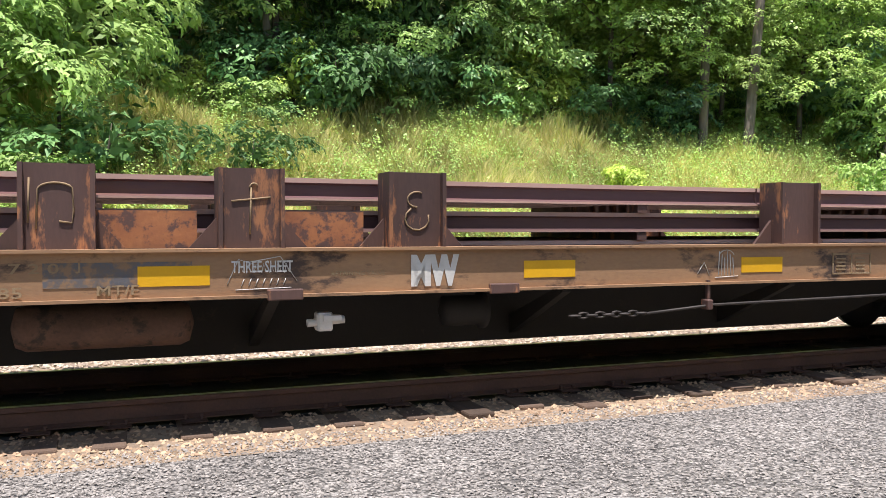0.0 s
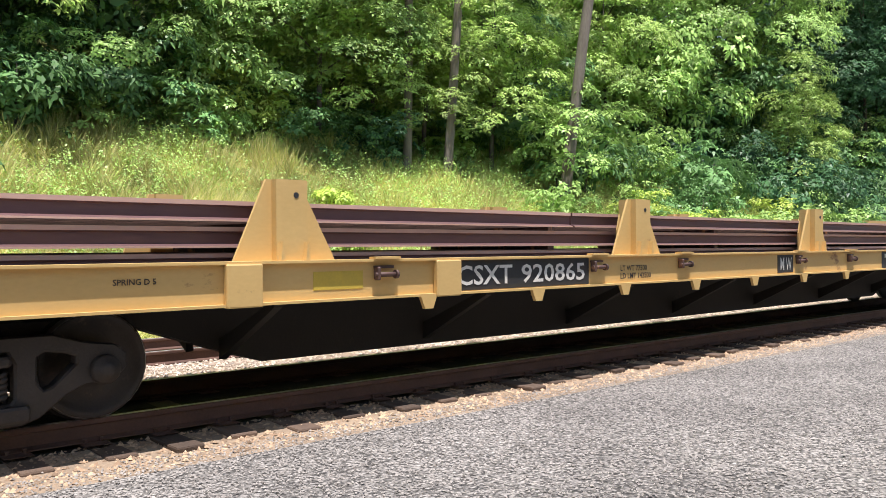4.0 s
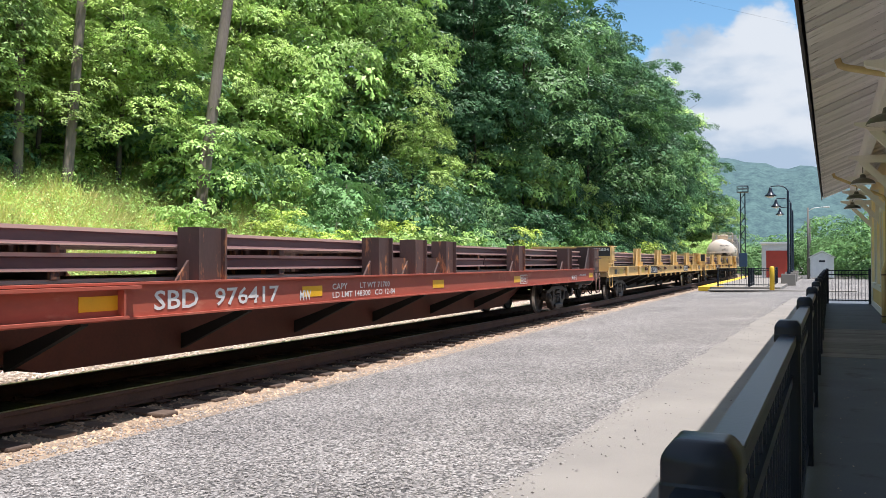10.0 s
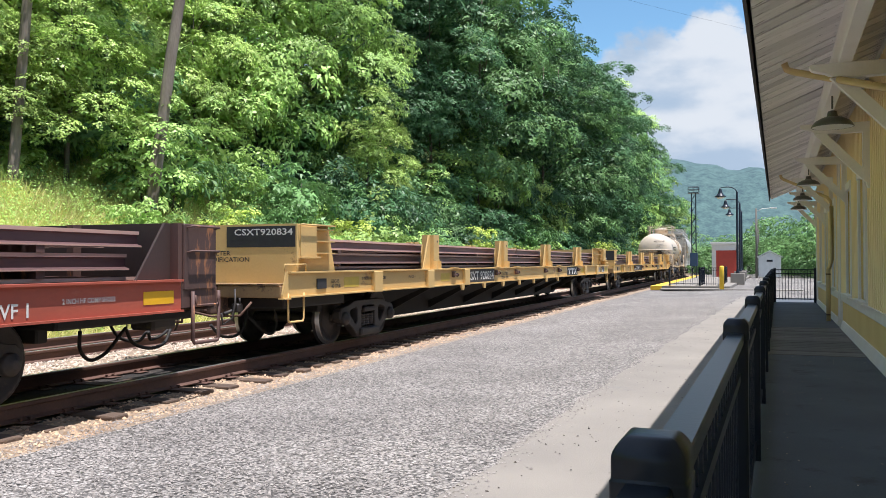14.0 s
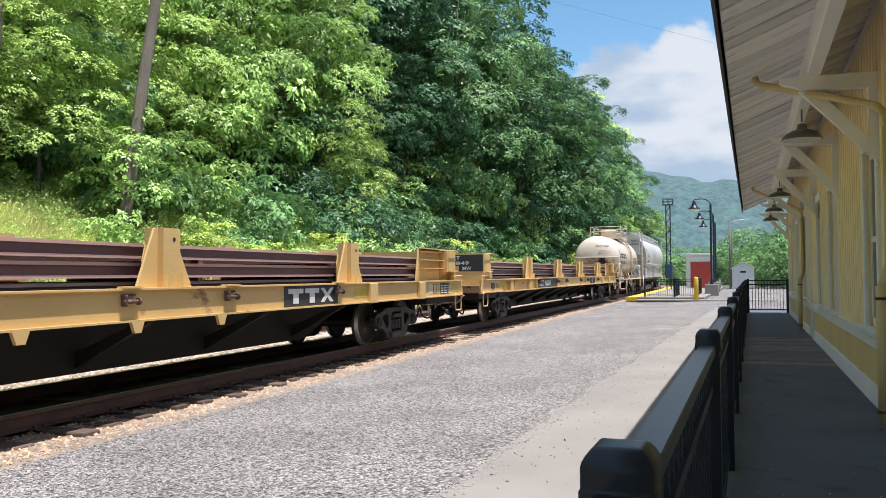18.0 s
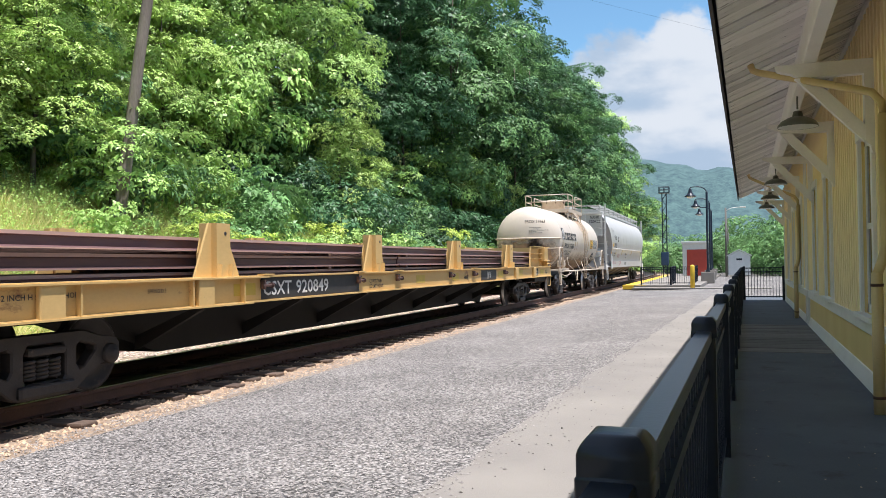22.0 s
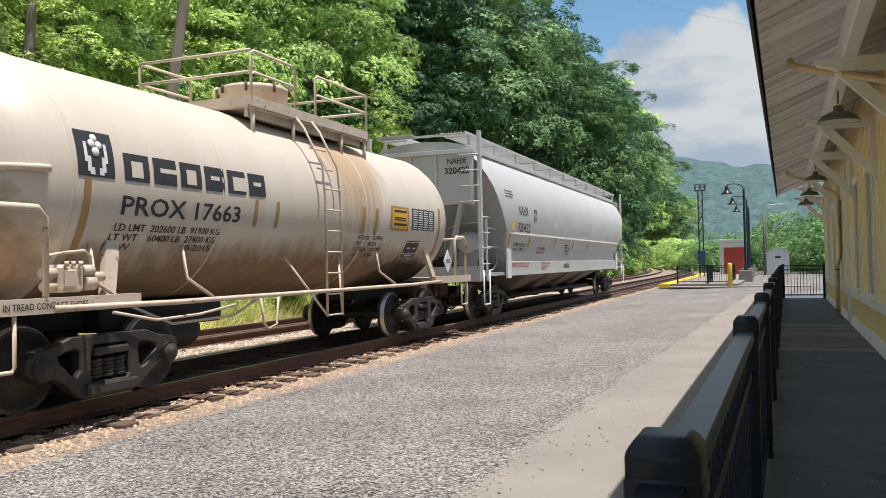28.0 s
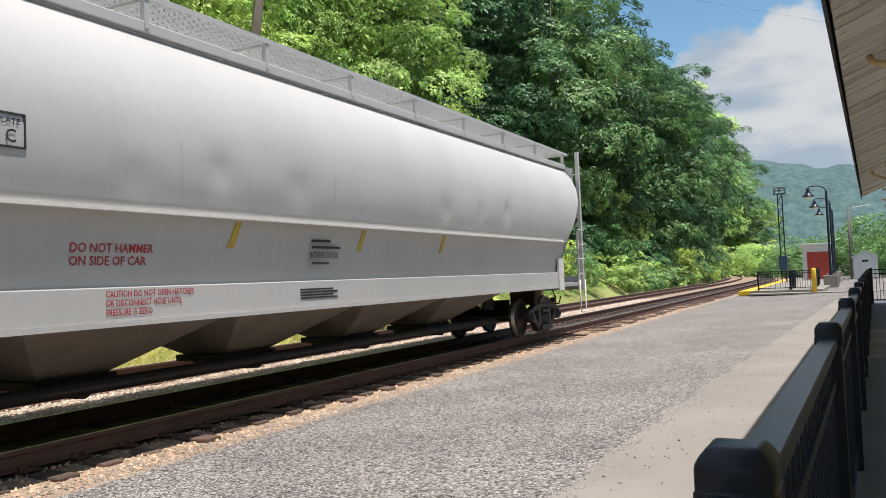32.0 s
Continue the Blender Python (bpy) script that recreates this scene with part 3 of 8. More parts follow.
# ---- station building ----
WY, BX0, BX1 = -1.20, -4.0, 29.3
WINDOWS = [(5.1, 6.05), (9.12, 10.05), (13.45, 14.42), (16.0, 16.9), (20.2, 21.1), (23.3, 24.2), (26.2, 27.1)]
f = Form()
edges = [BX0] + [e for w in WINDOWS for e in w] + [BX1]
for k in range(0, len(edges), 2):
    f.box(edges[k], edges[k + 1], WY - 0.16, WY, -0.1, 3.90)
for a, b in WINDOWS:
    f.box(a, b, WY - 0.16, WY, -0.1, 0.76).box(a, b, WY - 0.16, WY, 2.62, 3.90)
wall = structure("wall_north", f, CREAM, "yellow board-and-batten station wall")
f = Form().box(BX0, BX1 + 0.02, WY, WY + 0.035, 0.56, 0.70, ch=0.008).box(BX0, BX1 + 0.02, WY, WY + 0.05, 0.695, 0.715)
structure("trim", f, WHITE, "white sill board along the wall")
f = Form().prism([(WY, 0.17), (WY + 0.02, 0.17), (WY + 0.06, 0.02), (WY + 0.06, -0.02), (WY, -0.02)], "x", BX0, 18.2)
structure("baseboard", f, WHITE, "sloping white water table board with peeling paint")
f = Form().prism([(WY, 0.14), (WY + 0.02, 0.14), (WY + 0.05, 0.02), (WY + 0.05, -0.02), (WY, -0.02)], "x", 19.3, BX1)
structure("baseboard", f, WHITE, "sloping white board at the foot of the wall")
f = Form().box(18.45, 18.62, WY, WY + 0.05, 0.0, 3.70).box(19.1, 19.2, WY, WY + 0.04, 0, 3.7)
structure("trim", f, WHITE, "white upright corner boards")
f = Form().box(BX1 - 0.16, BX1 + 0.03, WY - 0.02, WY + 0.045, 0.0, 3.70)
structure("trim", f, WHITE, "white corner board")
f = Form().prism([(6.0, 0.12), (7.45, 0.12), (7.45, 2.85), (6.75, 3.25), (6.0, 3.25)], "y", WY, WY + 0.06).prism([(7.30, 0.12), (7.43, 0.12), (7.43, 2.83), (6.74, 3.22), (6.70, 3.10), (7.30, 2.76)], "y", WY + 0.06, WY + 0.10)
structure("trim", f, WHITE, "broad white casing with cut upper corners")
f = Form().box(BX0, BX1, WY, WY + 0.03, 3.86, 3.95)
structure("trim", f, WHITE, "white frieze board under the roof")
batten = Form().prism([(-0.050, 0), (0.050, 0), (0.046, 0.024), (-0.046, 0.024)], "z", 0.0, 1.0).mesh("batten")
batten.materials.append(LITBATTEN)
bx = 6.1
while bx < BX1 - 0.2:
    hole = [w for w in WINDOWS if w[0] - 0.17 < bx < w[1] + 0.17]
    for z0, z1 in (((2.72, 3.86),) if hole else (((3.27, 3.86),) if bx < 7.5 else ((0.715, 3.86),))):
        m = Matrix.Translation((bx, WY, z0)) @ Matrix.Diagonal((1, 1, z1 - z0, 1))
        part("batten", batten, LITBATTEN, wall, "", m)
    bx += 0.225
for k, (a, b) in enumerate(WINDOWS, 1):
    win = tagged(new("window_%d" % k), "tall sash window with white casing and dark panes", "", "", "structure")
    f = Form()
    for x0, x1, z0, z1, d in ((a - 0.11, a, 0.74, 2.70, 0.04), (b, b + 0.11, 0.74, 2.70, 0.04), (a - 0.14, b + 0.14, 2.62, 2.76, 0.05)):
        f.box(x0, x1, WY, WY + d, z0, z1, ch=0.006)
    part("window_frame", f, WHITE, win)
    part("window_sill", Form().box(a - 0.15, b + 0.15, WY, WY + 0.10, 0.70, 0.76, ch=0.01), WHITE, win)
    f = Form()
    for x0, x1, z0, z1 in ((a, a + 0.05, 0.76, 2.62), (b - 0.05, b, 0.76, 2.62), (a, b, 0.76, 0.85), (a, b, 1.66, 1.72), (a, b, 2.56, 2.62)):
        f.box(x0, x1, WY - 0.07, WY - 0.03, z0, z1)
    part("sash", f, WHITE, win)
    part("pane", Form().box(a + 0.05, b - 0.05, WY - 0.055, WY - 0.045, 0.85, 1.66), GLASS, win)
    part("pane", Form().box(a + 0.05, b - 0.05, WY - 0.055, WY - 0.045, 1.72, 2.56), GLASS, win)

# the rest of the building: back and end walls, floor and far roof slope
BY = -9.4
structure("wall_south", Form().box(BX0, BX1, BY - 0.16, BY, -0.1, 3.70), CREAM, "yellow back wall of the station")
for nm, x0 in (("wall_west", BX0), ("wall_east", BX1 - 0.16)):
    structure(nm, Form().prism([(BY, -0.1), (WY - 0.16, -0.1), (WY - 0.16, 3.88), (-5.3, 5.5), (BY, 3.70)], "x", x0 + 0.001, x0 + 0.159), CREAM, "yellow gable end wall of the station")
structure("floor", Form().box(BX0 + 0.17, BX1 - 0.17, BY, WY - 0.17, -0.12, 0.02), TIE, "dark timber floor inside the station")
structure("roof", Form().prism([(-4.53, 5.47), (-4.53, 5.52), (-5.3, 5.80), (-10.8, 3.45), (-10.8, 3.38), (-5.3, 5.70)], "x", BX0 - 1, BX1 + 0.35), ROOFING, "far slope of the dark shingled roof")

# roof: boards that run up the slope, seen from below
EY, EZ, RY, RZ = 0.20, 3.40, -1.55, 4.12
slope = math.atan2(RZ - EZ, EY - RY)
roof = structure("roof", Form().prism([(EY + 0.02, EZ + 0.08), (EY + 0.02, EZ + 0.13), (-4.5, EZ + 0.13 + 4.7 * math.tan(slope)), (-4.5, EZ + 0.08 + 4.7 * math.tan(slope))], "x", BX0 - 1, BX1 + 0.35), ROOFING, "dark shingled roof with a deep overhang")
ln = math.hypot(EY - RY, RZ - EZ)
boards = []
rnd = random.Random(3)
for k in range(6):                                          # boards with worn edges that leave uneven dark joints
    n = 9
    e0 = [-0.147 + (rnd.uniform(0.006, 0.022) if rnd.random() < 0.45 else 0.0) for _ in range(n)]
    e1 = [0.147 - (rnd.uniform(0.006, 0.022) if rnd.random() < 0.45 else 0.0) for _ in range(n)]
    rings = [[(e0[q], -ln * q / (n - 1), -0.022), (e1[q], -ln * q / (n - 1), -0.022), (e1[q], -ln * q / (n - 1), 0.0), (e0[q], -ln * q / (n - 1), 0.0)] for q in range(n)]
    me = Form().loft(rings).mesh("roof_board")
    me.materials.append(SOFFIT)
    boards.append(me)
x = BX0
while x < BX1 + 0.3:
    part("roof_board", rnd.choice(boards), SOFFIT, roof, "", Matrix.Translation((x, EY, EZ + 0.03 + rnd.uniform(-0.012, 0.006))) @ pose(0, 0, 0, -math.degrees(slope), rnd.uniform(-2.2, 2.2), rnd.uniform(-0.3, 0.3)))
    x += 0.298 + rnd.choice((0.002, 0.004, 0.008, 0.016))
structure("trim", Form().box(BX0 - 1, BX1 + 0.36, EY + 0.022, EY + 0.05, EZ - 0.03, EZ + 0.14), ROOFING, "thin dark metal drip edge along the eave")
structure("trim", Form().box(BX0 - 1, BX1 + 0.3, -0.69, -0.55, 3.292, 3.54, ch=0.025), WHITE, "white chamfered purlin beam on the brackets")
structure("trim", Form().box(BX0 - 1, BX1 + 0.3, -0.655, -0.585, 3.553, 3.73), WHITE, "white packing board between purlin and roof boards")
for bxp in (0.7, 4.85, 8.97, 12.85, 16.9, 20.95, 25.0, 29.1):
    br = thing("roof_bracket", "white timber bracket with a curved foot under the eave", "bracket", "brackets under the eave", pose(bxp, WY, 0))
    h = 0.055
    part("arm", Form().prism([(0, 3.15), (0.60, 3.15), (0.70, 3.165), (0.76, 3.20), (0.82, 3.215), (0.88, 3.235), (0.90, 3.26), (0.90, 3.29), (0, 3.29)], "x", -h, h), WHITE, br)
    part("post", Form().prism([(0.0, 2.36), (0.035, 2.37), (0.05, 2.41), (0.05, 2.44), (0.08, 2.46), (0.10, 2.50), (0.10, 3.15), (0, 3.15)], "x", -h - 0.01, h + 0.01), WHITE, br)
    part("brace", Form().prism([(0.10, 2.48), (0.10, 2.65), (0.56, 3.15), (0.72, 3.15)], "x", -h + 0.01, h - 0.01), WHITE, br)



def downspout(x, z_bend):
    d = thing("downspout", "cream metal downspout pipe with straps from eave to ground", "downspout", "downspouts on the wall", pose(x, WY, 0))
    part("leader", Form().tube([(1.78, 1.13, 3.53), (1.74, 1.10, 3.44), (1.64, 1.04, 3.39), (0.25, 0.24, 2.87), (0.08, 0.14, 2.80), (0.02, 0.08, 2.70), (0.02, 0.07, 2.55)], 0.036, 10), PIPE, d)
    part("pipe", Form().tube([(0.02, 0.07, 2.60), (0.02, 0.07, z_bend + 0.14), (0.0, 0.11, z_bend), (-0.02, 0.15, z_bend - 0.10)], 0.042, 10), PIPE, d)
    part("boot", Form().rod((-0.02, 0.15, z_bend - 0.08), (-0.02, 0.15, 0.0), 0.048, 12), PIPE, d)
    for z in (0.13, z_bend - 0.2):
        part("strap", Form().rod((-0.02, 0.15, z), (-0.02, 0.15, z + 0.025), 0.053, 12), RAIL, d, "rusty iron strap")


downspout(8.0, 1.30)
downspout(20.6, 1.25)
for lx in (10.7, 18.7, 23.1, 27.2):
    lamp = thing("pendant_lamp", "dark enamelled dish lamp hanging under the eave", "lamp", "lamps under the eave", pose(lx, -0.60, 0.16))
    part("stem", Form().rod((0, 0, 2.98), (0, 0, 3.28), 0.012, 6), ENAMEL, lamp)
    part("cap", Form().lathe([(0.03, 2.96), (0.05, 2.95), (0.06, 2.90), (0.07, 2.88)], (0, 0, 0), n=14), ENAMEL, lamp)
    part("shade", Form().lathe([(0.06, 2.89), (0.12, 2.872), (0.19, 2.835), (0.225, 2.79), (0.235, 2.765), (0.225, 2.765), (0.18, 2.82), (0.05, 2.865)], (0, 0, 0), n=22), ENAMEL, lamp)
    part("reflector", Form().lathe([(0.223, 2.766), (0.17, 2.815), (0.05, 2.862)], (0, 0, 0), n=22), PALE, lamp, "white inside of the shade")

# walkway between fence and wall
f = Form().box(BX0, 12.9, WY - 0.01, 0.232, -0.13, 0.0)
structure("pavement", f, SHADEWALK, "grey concrete walkway under the eave")
structure("pavement", Form().box(18.4, 33.2, WY - 0.01, 0.232, -0.13, 0.0), SHADEWALK, "grey concrete walkway by the gate")
deck = structure("pavement", Form().box(12.9, 18.4, WY - 0.01, 0.232, -0.13, -0.03), TIE, "grey plank crossing in the walkway")
pm = Form().box(-0.066, 0.066, WY, 0.232, -0.03, 0.006, ch=0.006).mesh("plank")
pm.materials.append(PLANK)
for i in range(39):
    part("plank", pm, PLANK, deck, "", pose(12.97 + 0.1405 * i, 0, rnd.uniform(-0.004, 0.004)))

def crumbs(rng, n):
    x = 2.0 + 12 * rng.random(n) ** 1.4
    return np.stack([x, rng.uniform(WY + 0.1, 0.1, n), np.full(n, 0.003)], 1)


tagged(part("crumbs", stones(160, crumbs, (0.004, 0.011), 12), PALEROCK), "pale crumbs and flakes of paint on the walkway", "crumbs", "", "stuff")

# ---- fence ----
FY = 0.172
fence = thing("fence", "black metal picket fence with capped posts along the walkway", "fence")
post = Form().box(-0.045, 0.045, -0.045, 0.045, -0.13, 1.05, ch=0.008).mesh("post")
post.materials.append(BLACK)
cap = Form()
sq = lambda r, z: [(r * sx, r * sy, z) for sx, sy in ((-1, -0.93), (-0.93, -1), (0.93, -1), (1, -0.93), (1, 0.93), (0.93, 1), (-0.93, 1), (-1, 0.93))]
cap.loft([sq(r, z) for r, z in ((0.047, 1.035), (0.0505, 1.038), (0.0505, 1.040), (0.0505, 1.062), (0.0503, 1.064), (0.0486, 1.066), (0.0485, 1.068), (0.0485, 1.090), (0.0483, 1.095), (0.0468, 1.101), (0.0430, 1.108), (0.0385, 1.114), (0.0350, 1.118), (0.0310, 1.1205), (0.0260, 1.1215), (0.010, 1.122))], smooth=True)
cap_mesh = cap.mesh("cap")
cap_mesh.materials.append(BLACK)
picket = Form().box(-0.008, 0.008, -0.008, 0.008, 0.05, 1.02).mesh("picket")
picket.materials.append(BLACK)
PX = [1.14 + 2.43 * i for i in range(-2, 12)] + [29.55]
for k, px in enumerate(PX):
    p = part("post", post, BLACK, fence, "", pose(px, FY, -0.010))
    part("cap", cap_mesh, BLACK, p)
    if k + 1 < len(PX):
        a, b = px + 0.045, PX[k + 1] - 0.045
        part("top_rail", Form().box(a, b, FY - 0.031, FY + 0.031, 1.010, 1.053, ch=0.005), BLACK, fence)
        part("rail", Form().box(a, b, FY - 0.018, FY + 0.018, 0.86, 0.895), BLACK, fence)
        part("rail", Form().box(a, b, FY - 0.018, FY + 0.018, 0.10, 0.135), BLACK, fence)
        count = round((PX[k + 1] - px) / 0.116)
        for i in range(1, count):
            part("picket", picket, BLACK, fence, "", pose(px + (PX[k + 1] - px) * i / count, FY, 0.0))
gate = thing("gate", "black picket gate across the walkway", "gate", "", pose(29.62, 0, 0))
for y in (0.10, -1.13):
    part("gate_post", Form().box(-0.04, 0.04, y - 0.04, y + 0.04, -0.02, 1.14, ch=0.006), BLACK, gate)
for z in (1.06, 0.93, 0.10):
    part("gate_rail", Form().box(-0.018, 0.018, -1.09, 0.06, z, z + 0.035), BLACK, gate)
for i in range(1, 12):
    part("picket", picket, BLACK, gate, "", pose(0, 0.06 - 1.15 * i / 12, 0.03))
part("gate_stop", Form().box(-0.06, 0.06, -1.26, -1.17, 0, 1.12), POLE, gate, "brown timber gate post")

# ---- platform, lamps and sheds beyond ----
lip = lambda x: float(track_y(x)) - 1.95
xs = [47.0 + 2.2 * i for i in range(18)]
f = Form().loft([[(x, 2.4, -0.2), (x, lip(x) - 0.62, -0.2), (x, lip(x) - 0.62, 0.02), (x, 2.4, 0.02)] for x in xs])
structure("platform", f, CONCRETE, "concrete passenger platform")
f = Form().loft([[(x, lip(x) - 0.616, -0.2), (x, lip(x), -0.2), (x, lip(x), 0.024), (x, lip(x) - 0.616, 0.024)] for x in xs]).box(47.0, 47.6, 5.3, lip(47.0) - 0.62, 0.021, 0.026)
structure("platform_edge", f, SAFETY, "yellow tactile strip at the platform's edge")
def picket_run(f, a, b):
    """Posts, rails and pickets of a low fence between two points."""
    a, b = Vector(a), Vector(b)
    turn = math.degrees(math.atan2(b.y - a.y, b.x - a.x))
    ln_ = (b - a).length
    m = lambda q: pose(a.x, a.y, 0, 0, 0, turn) @ Matrix.Translation((q, 0, 0))
    for q in (0, ln_):
        part("post", post, BLACK, f, "", m(q))
    for z in (1.0, 0.88, 0.12):
        part("rail", Form().box(0.04, ln_ - 0.04, -0.02, 0.02, z, z + 0.035), BLACK, f, "", m(0))
    n = round(ln_ / 0.12)
    for i in range(1, n):
        part("picket", picket, BLACK, f, "", m(ln_ * i / n))


pf = thing("fence", "black picket fence round the platform end", "fence")
picket_run(pf, (47.5, 5.6), (47.5, 4.0))
picket_run(pf, (47.5, 4.0), (47.5, 2.9))
pf = thing("fence", "black picket fence beside the ramp on the platform", "fence")
picket_run(pf, (47.7, 4.0), (50.1, 4.08))
picket_run(pf, (50.2, 4.08), (52.6, 4.16))
pf = thing("fence", "black picket fence along the back of the platform", "fence")
for k in range(4):
    picket_run(pf, (47.6 + 2.5 * k, 2.88 + 0.06 * k), (50.0 + 2.5 * k, 2.94 + 0.06 * k))
bol = thing("bollard", "yellow steel bollard at the end of the gravel", "bollard", "", pose(45.9, 2.74, -0.09))
part("tube", Form().lathe([(0.12, 0), (0.12, 1.15), (0.10, 1.20), (0.05, 1.23)], (0, 0, 0), n=16), SAFETY, bol)
for i, (lx, ly) in enumerate(((56.0, 2.37), (67.0, 2.65), (78.0, 2.93))):
    lamp = thing("platform_lamp", "dark green gooseneck platform lamp on a concrete base", "lamp", "platform lamps", pose(lx, ly, -0.1))
    part("base", Form().box(-0.42, 0.42, -0.42, 0.42, 0, 0.72, ch=0.03), CONCRETE, lamp, "square concrete base")
    part("pole", Form().lathe([(0.13, 0.72), (0.13, 0.80), (0.09, 0.90), (0.075, 1.0), (0.070, 5.9), (0.05, 5.95)], (0, 0, 0), n=12), BLACK, lamp)
    part("arm", Form().tube([(0, 0, 5.85)] + [(0, 0.55 - 0.55 * math.cos(a), 5.85 + 0.42 * math.sin(a)) for a in (0.3, 0.7, 1.1, 1.5)] + [(0, 0.95, 6.26), (0, 1.02, 6.18)], 0.035, 8), BLACK, lamp)
    part("shade", Form().lathe([(0.05, 6.20), (0.09, 6.12), (0.13, 5.93), (0.22, 5.77), (0.36, 5.68), (0.365, 5.63), (0.28, 5.66)], (0, 1.02, 0), n=16), BLACK, lamp)
    part("lens", Form().lathe([(0.26, 5.65), (0.20, 5.56), (0.06, 5.52)], (0, 1.02, 0), n=12), PALE, lamp, "pale glass bowl")
sh = thing("shed", "small white shed with a wide red door", "shed", "", pose(76.0, 0, 0))
part("wall", Form().box(0, 2.4, 3.2, 5.35, 0, 2.9, ch=0.02), SHEDW, sh)
part("roof", Form().box(-0.15, 2.55, 3.08, 5.47, 2.9, 3.08, ch=0.02), SHEDW, sh)
part("door", Form().box(-0.04, 0.02, 3.28, 4.98, 0.05, 2.35), RED, sh, "red roll-up door")
sh = thing("shed", "small grey-white gabled hut with a dark vent", "shed", "", pose(80.0, -0.45, 0))
part("wall", Form().prism([(0.15, 0), (2.05, 0), (2.05, 1.75), (1.1, 2.25), (0.15, 1.75)], "x", 0, 2.0), SHEDW, sh)
part("roof", Form().prism([(0.02, 1.72), (1.1, 2.30), (2.18, 1.72), (2.18, 1.80), (1.1, 2.38), (0.02, 1.80)], "x", -0.12, 2.1), SHEDW, sh)
part("vent", Form().box(-0.02, 0.02, 0.85, 1.35, 1.35, 1.52), BLACK, sh, "dark louvred vent")
mast = thing("signal_mast", "dark steel lattice mast with a small top platform", "mast", "", pose(70.5, 6.35, 0))
for sx in (-0.17, 0.17):
    for sy in (-0.17, 0.17):
        part("leg", Form().rod((sx, sy, 0), (sx, sy, 7.0), 0.028, 5), BLACK, mast)
for k in range(14):
    z, q = 0.2 + 0.48 * k, 1 if k % 2 else -1
    for a, b in (((-0.17 * q, -0.17, z), (0.17 * q, -0.17, z + 0.48)), ((-0.17, 0.17 * q, z), (-0.17, -0.17 * q, z + 0.48)), ((0.17, 0.17 * q, z), (0.17, -0.17 * q, z + 0.48))):
        part("brace", Form().rod(a, b, 0.016, 4), BLACK, mast)
top = Form().box(-0.42, 0.42, -0.42, 0.42, 6.98, 7.04)
for sx in (-0.4, 0.4):
    for sy in (-0.4, 0, 0.4):
        top.rod((sx, sy, 7.04), (sx, sy, 7.5), 0.02, 4)
for z in (7.28, 7.5):
    top.rod((-0.4, -0.4, z), (-0.4, 0.4, z), 0.02, 4).rod((0.4, -0.4, z), (0.4, 0.4, z), 0.02, 4).rod((-0.4, 0.4, z), (0.4, 0.4, z), 0.02, 4).rod((-0.4, -0.4, z), (0.4, -0.4, z), 0.02, 4)
part("top_platform", top, BLACK, mast)
part("cabinet", Form().box(-0.22, 0.22, -0.30, 0.30, 1.0, 2.1, ch=0.02), BLUE, mast, "dark blue equipment box")
for px, py, ph in ((80, 1.75, 6.2), (96, 1.9, 6.0)):
    up = thing("utility_pole", "weathered timber pole with a small lamp arm", "pole", "utility poles", pose(px, py, 0))
    part("pole", Form().rod((0, 0, -0.2), (0, 0, ph), 0.12, 10, 0.08), POLE, up)
    part("arm", Form().tube([(0, 0, ph - 0.3), (0, -0.5, ph - 0.05), (0, -1.3, ph + 0.02)], 0.03, 6), PALE, up)
    part("lamp_head", Form().box(-0.12, 0.12, -1.75, -1.25, ph - 0.06, ph + 0.06, ch=0.02), PALE, up)
wire = Form().tube([(30 + 10 * k, 25.4 - 9.6 * k, 18.59 - 1.1 * k + 0.08 * (k - 2) ** 2 - 0.02) for k in (0, 0.5, 1, 1.5, 2, 2.5, 3, 3.5, 4)], 0.005, 4)
tagged(part("overhead_wire", wire, BLACK), "thin dark overhead wire across the valley", "wire", "", "structure")

# far wooded ridge, its distance haze mixed into the blue-green
f = Form()
RN = 90
rows = []
for j in range(9):
    row = []
    for i in range(RN + 1):
        az = radians(-35 + 60 * i / RN)
        hgt = 0.98 + 0.07 * math.sin(az * 9 + 1.0) + 0.07 * noise.noise(Vector((az * 30, 0, 0)))
        el = radians(5.6 + 9.0 * max(0, az) ** 1.0 + 4 * min(0, az)) * hgt
        k = j / 8
        r = 1500 + 500 * k
        z = r * math.tan(el) * math.sin(k * math.pi / 2) * 0.98 + 9 * noise.noise(Vector((i * 0.7, j * 1.3, 2)))
        row.append((r * math.cos(az), r * math.sin(az), z - 6 * (j == 0)))
    rows.append(row)
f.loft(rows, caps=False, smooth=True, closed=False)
structure("backdrop", f, HAZERIDGE, "wooded mountain ridge in the distance")

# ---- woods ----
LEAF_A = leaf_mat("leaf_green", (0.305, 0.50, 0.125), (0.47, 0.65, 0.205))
# deep green, darkened to carry the shade of the far slope
LEAF_B = leaf_mat("leaf_deep_shade_green", (0.052, 0.132, 0.058), (0.098, 0.21, 0.088))
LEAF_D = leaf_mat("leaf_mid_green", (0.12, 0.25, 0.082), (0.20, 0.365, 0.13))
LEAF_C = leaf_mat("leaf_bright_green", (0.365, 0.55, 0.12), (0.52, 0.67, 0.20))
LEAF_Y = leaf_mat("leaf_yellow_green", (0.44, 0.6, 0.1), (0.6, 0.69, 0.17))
GRASS = leaf_mat("grass_blades", (0.40, 0.47, 0.10), (0.76, 0.66, 0.32), glow=0.4)
WEED = leaf_mat("weed_leaves", (0.26, 0.45, 0.075), (0.44, 0.59, 0.14), glow=0.4)
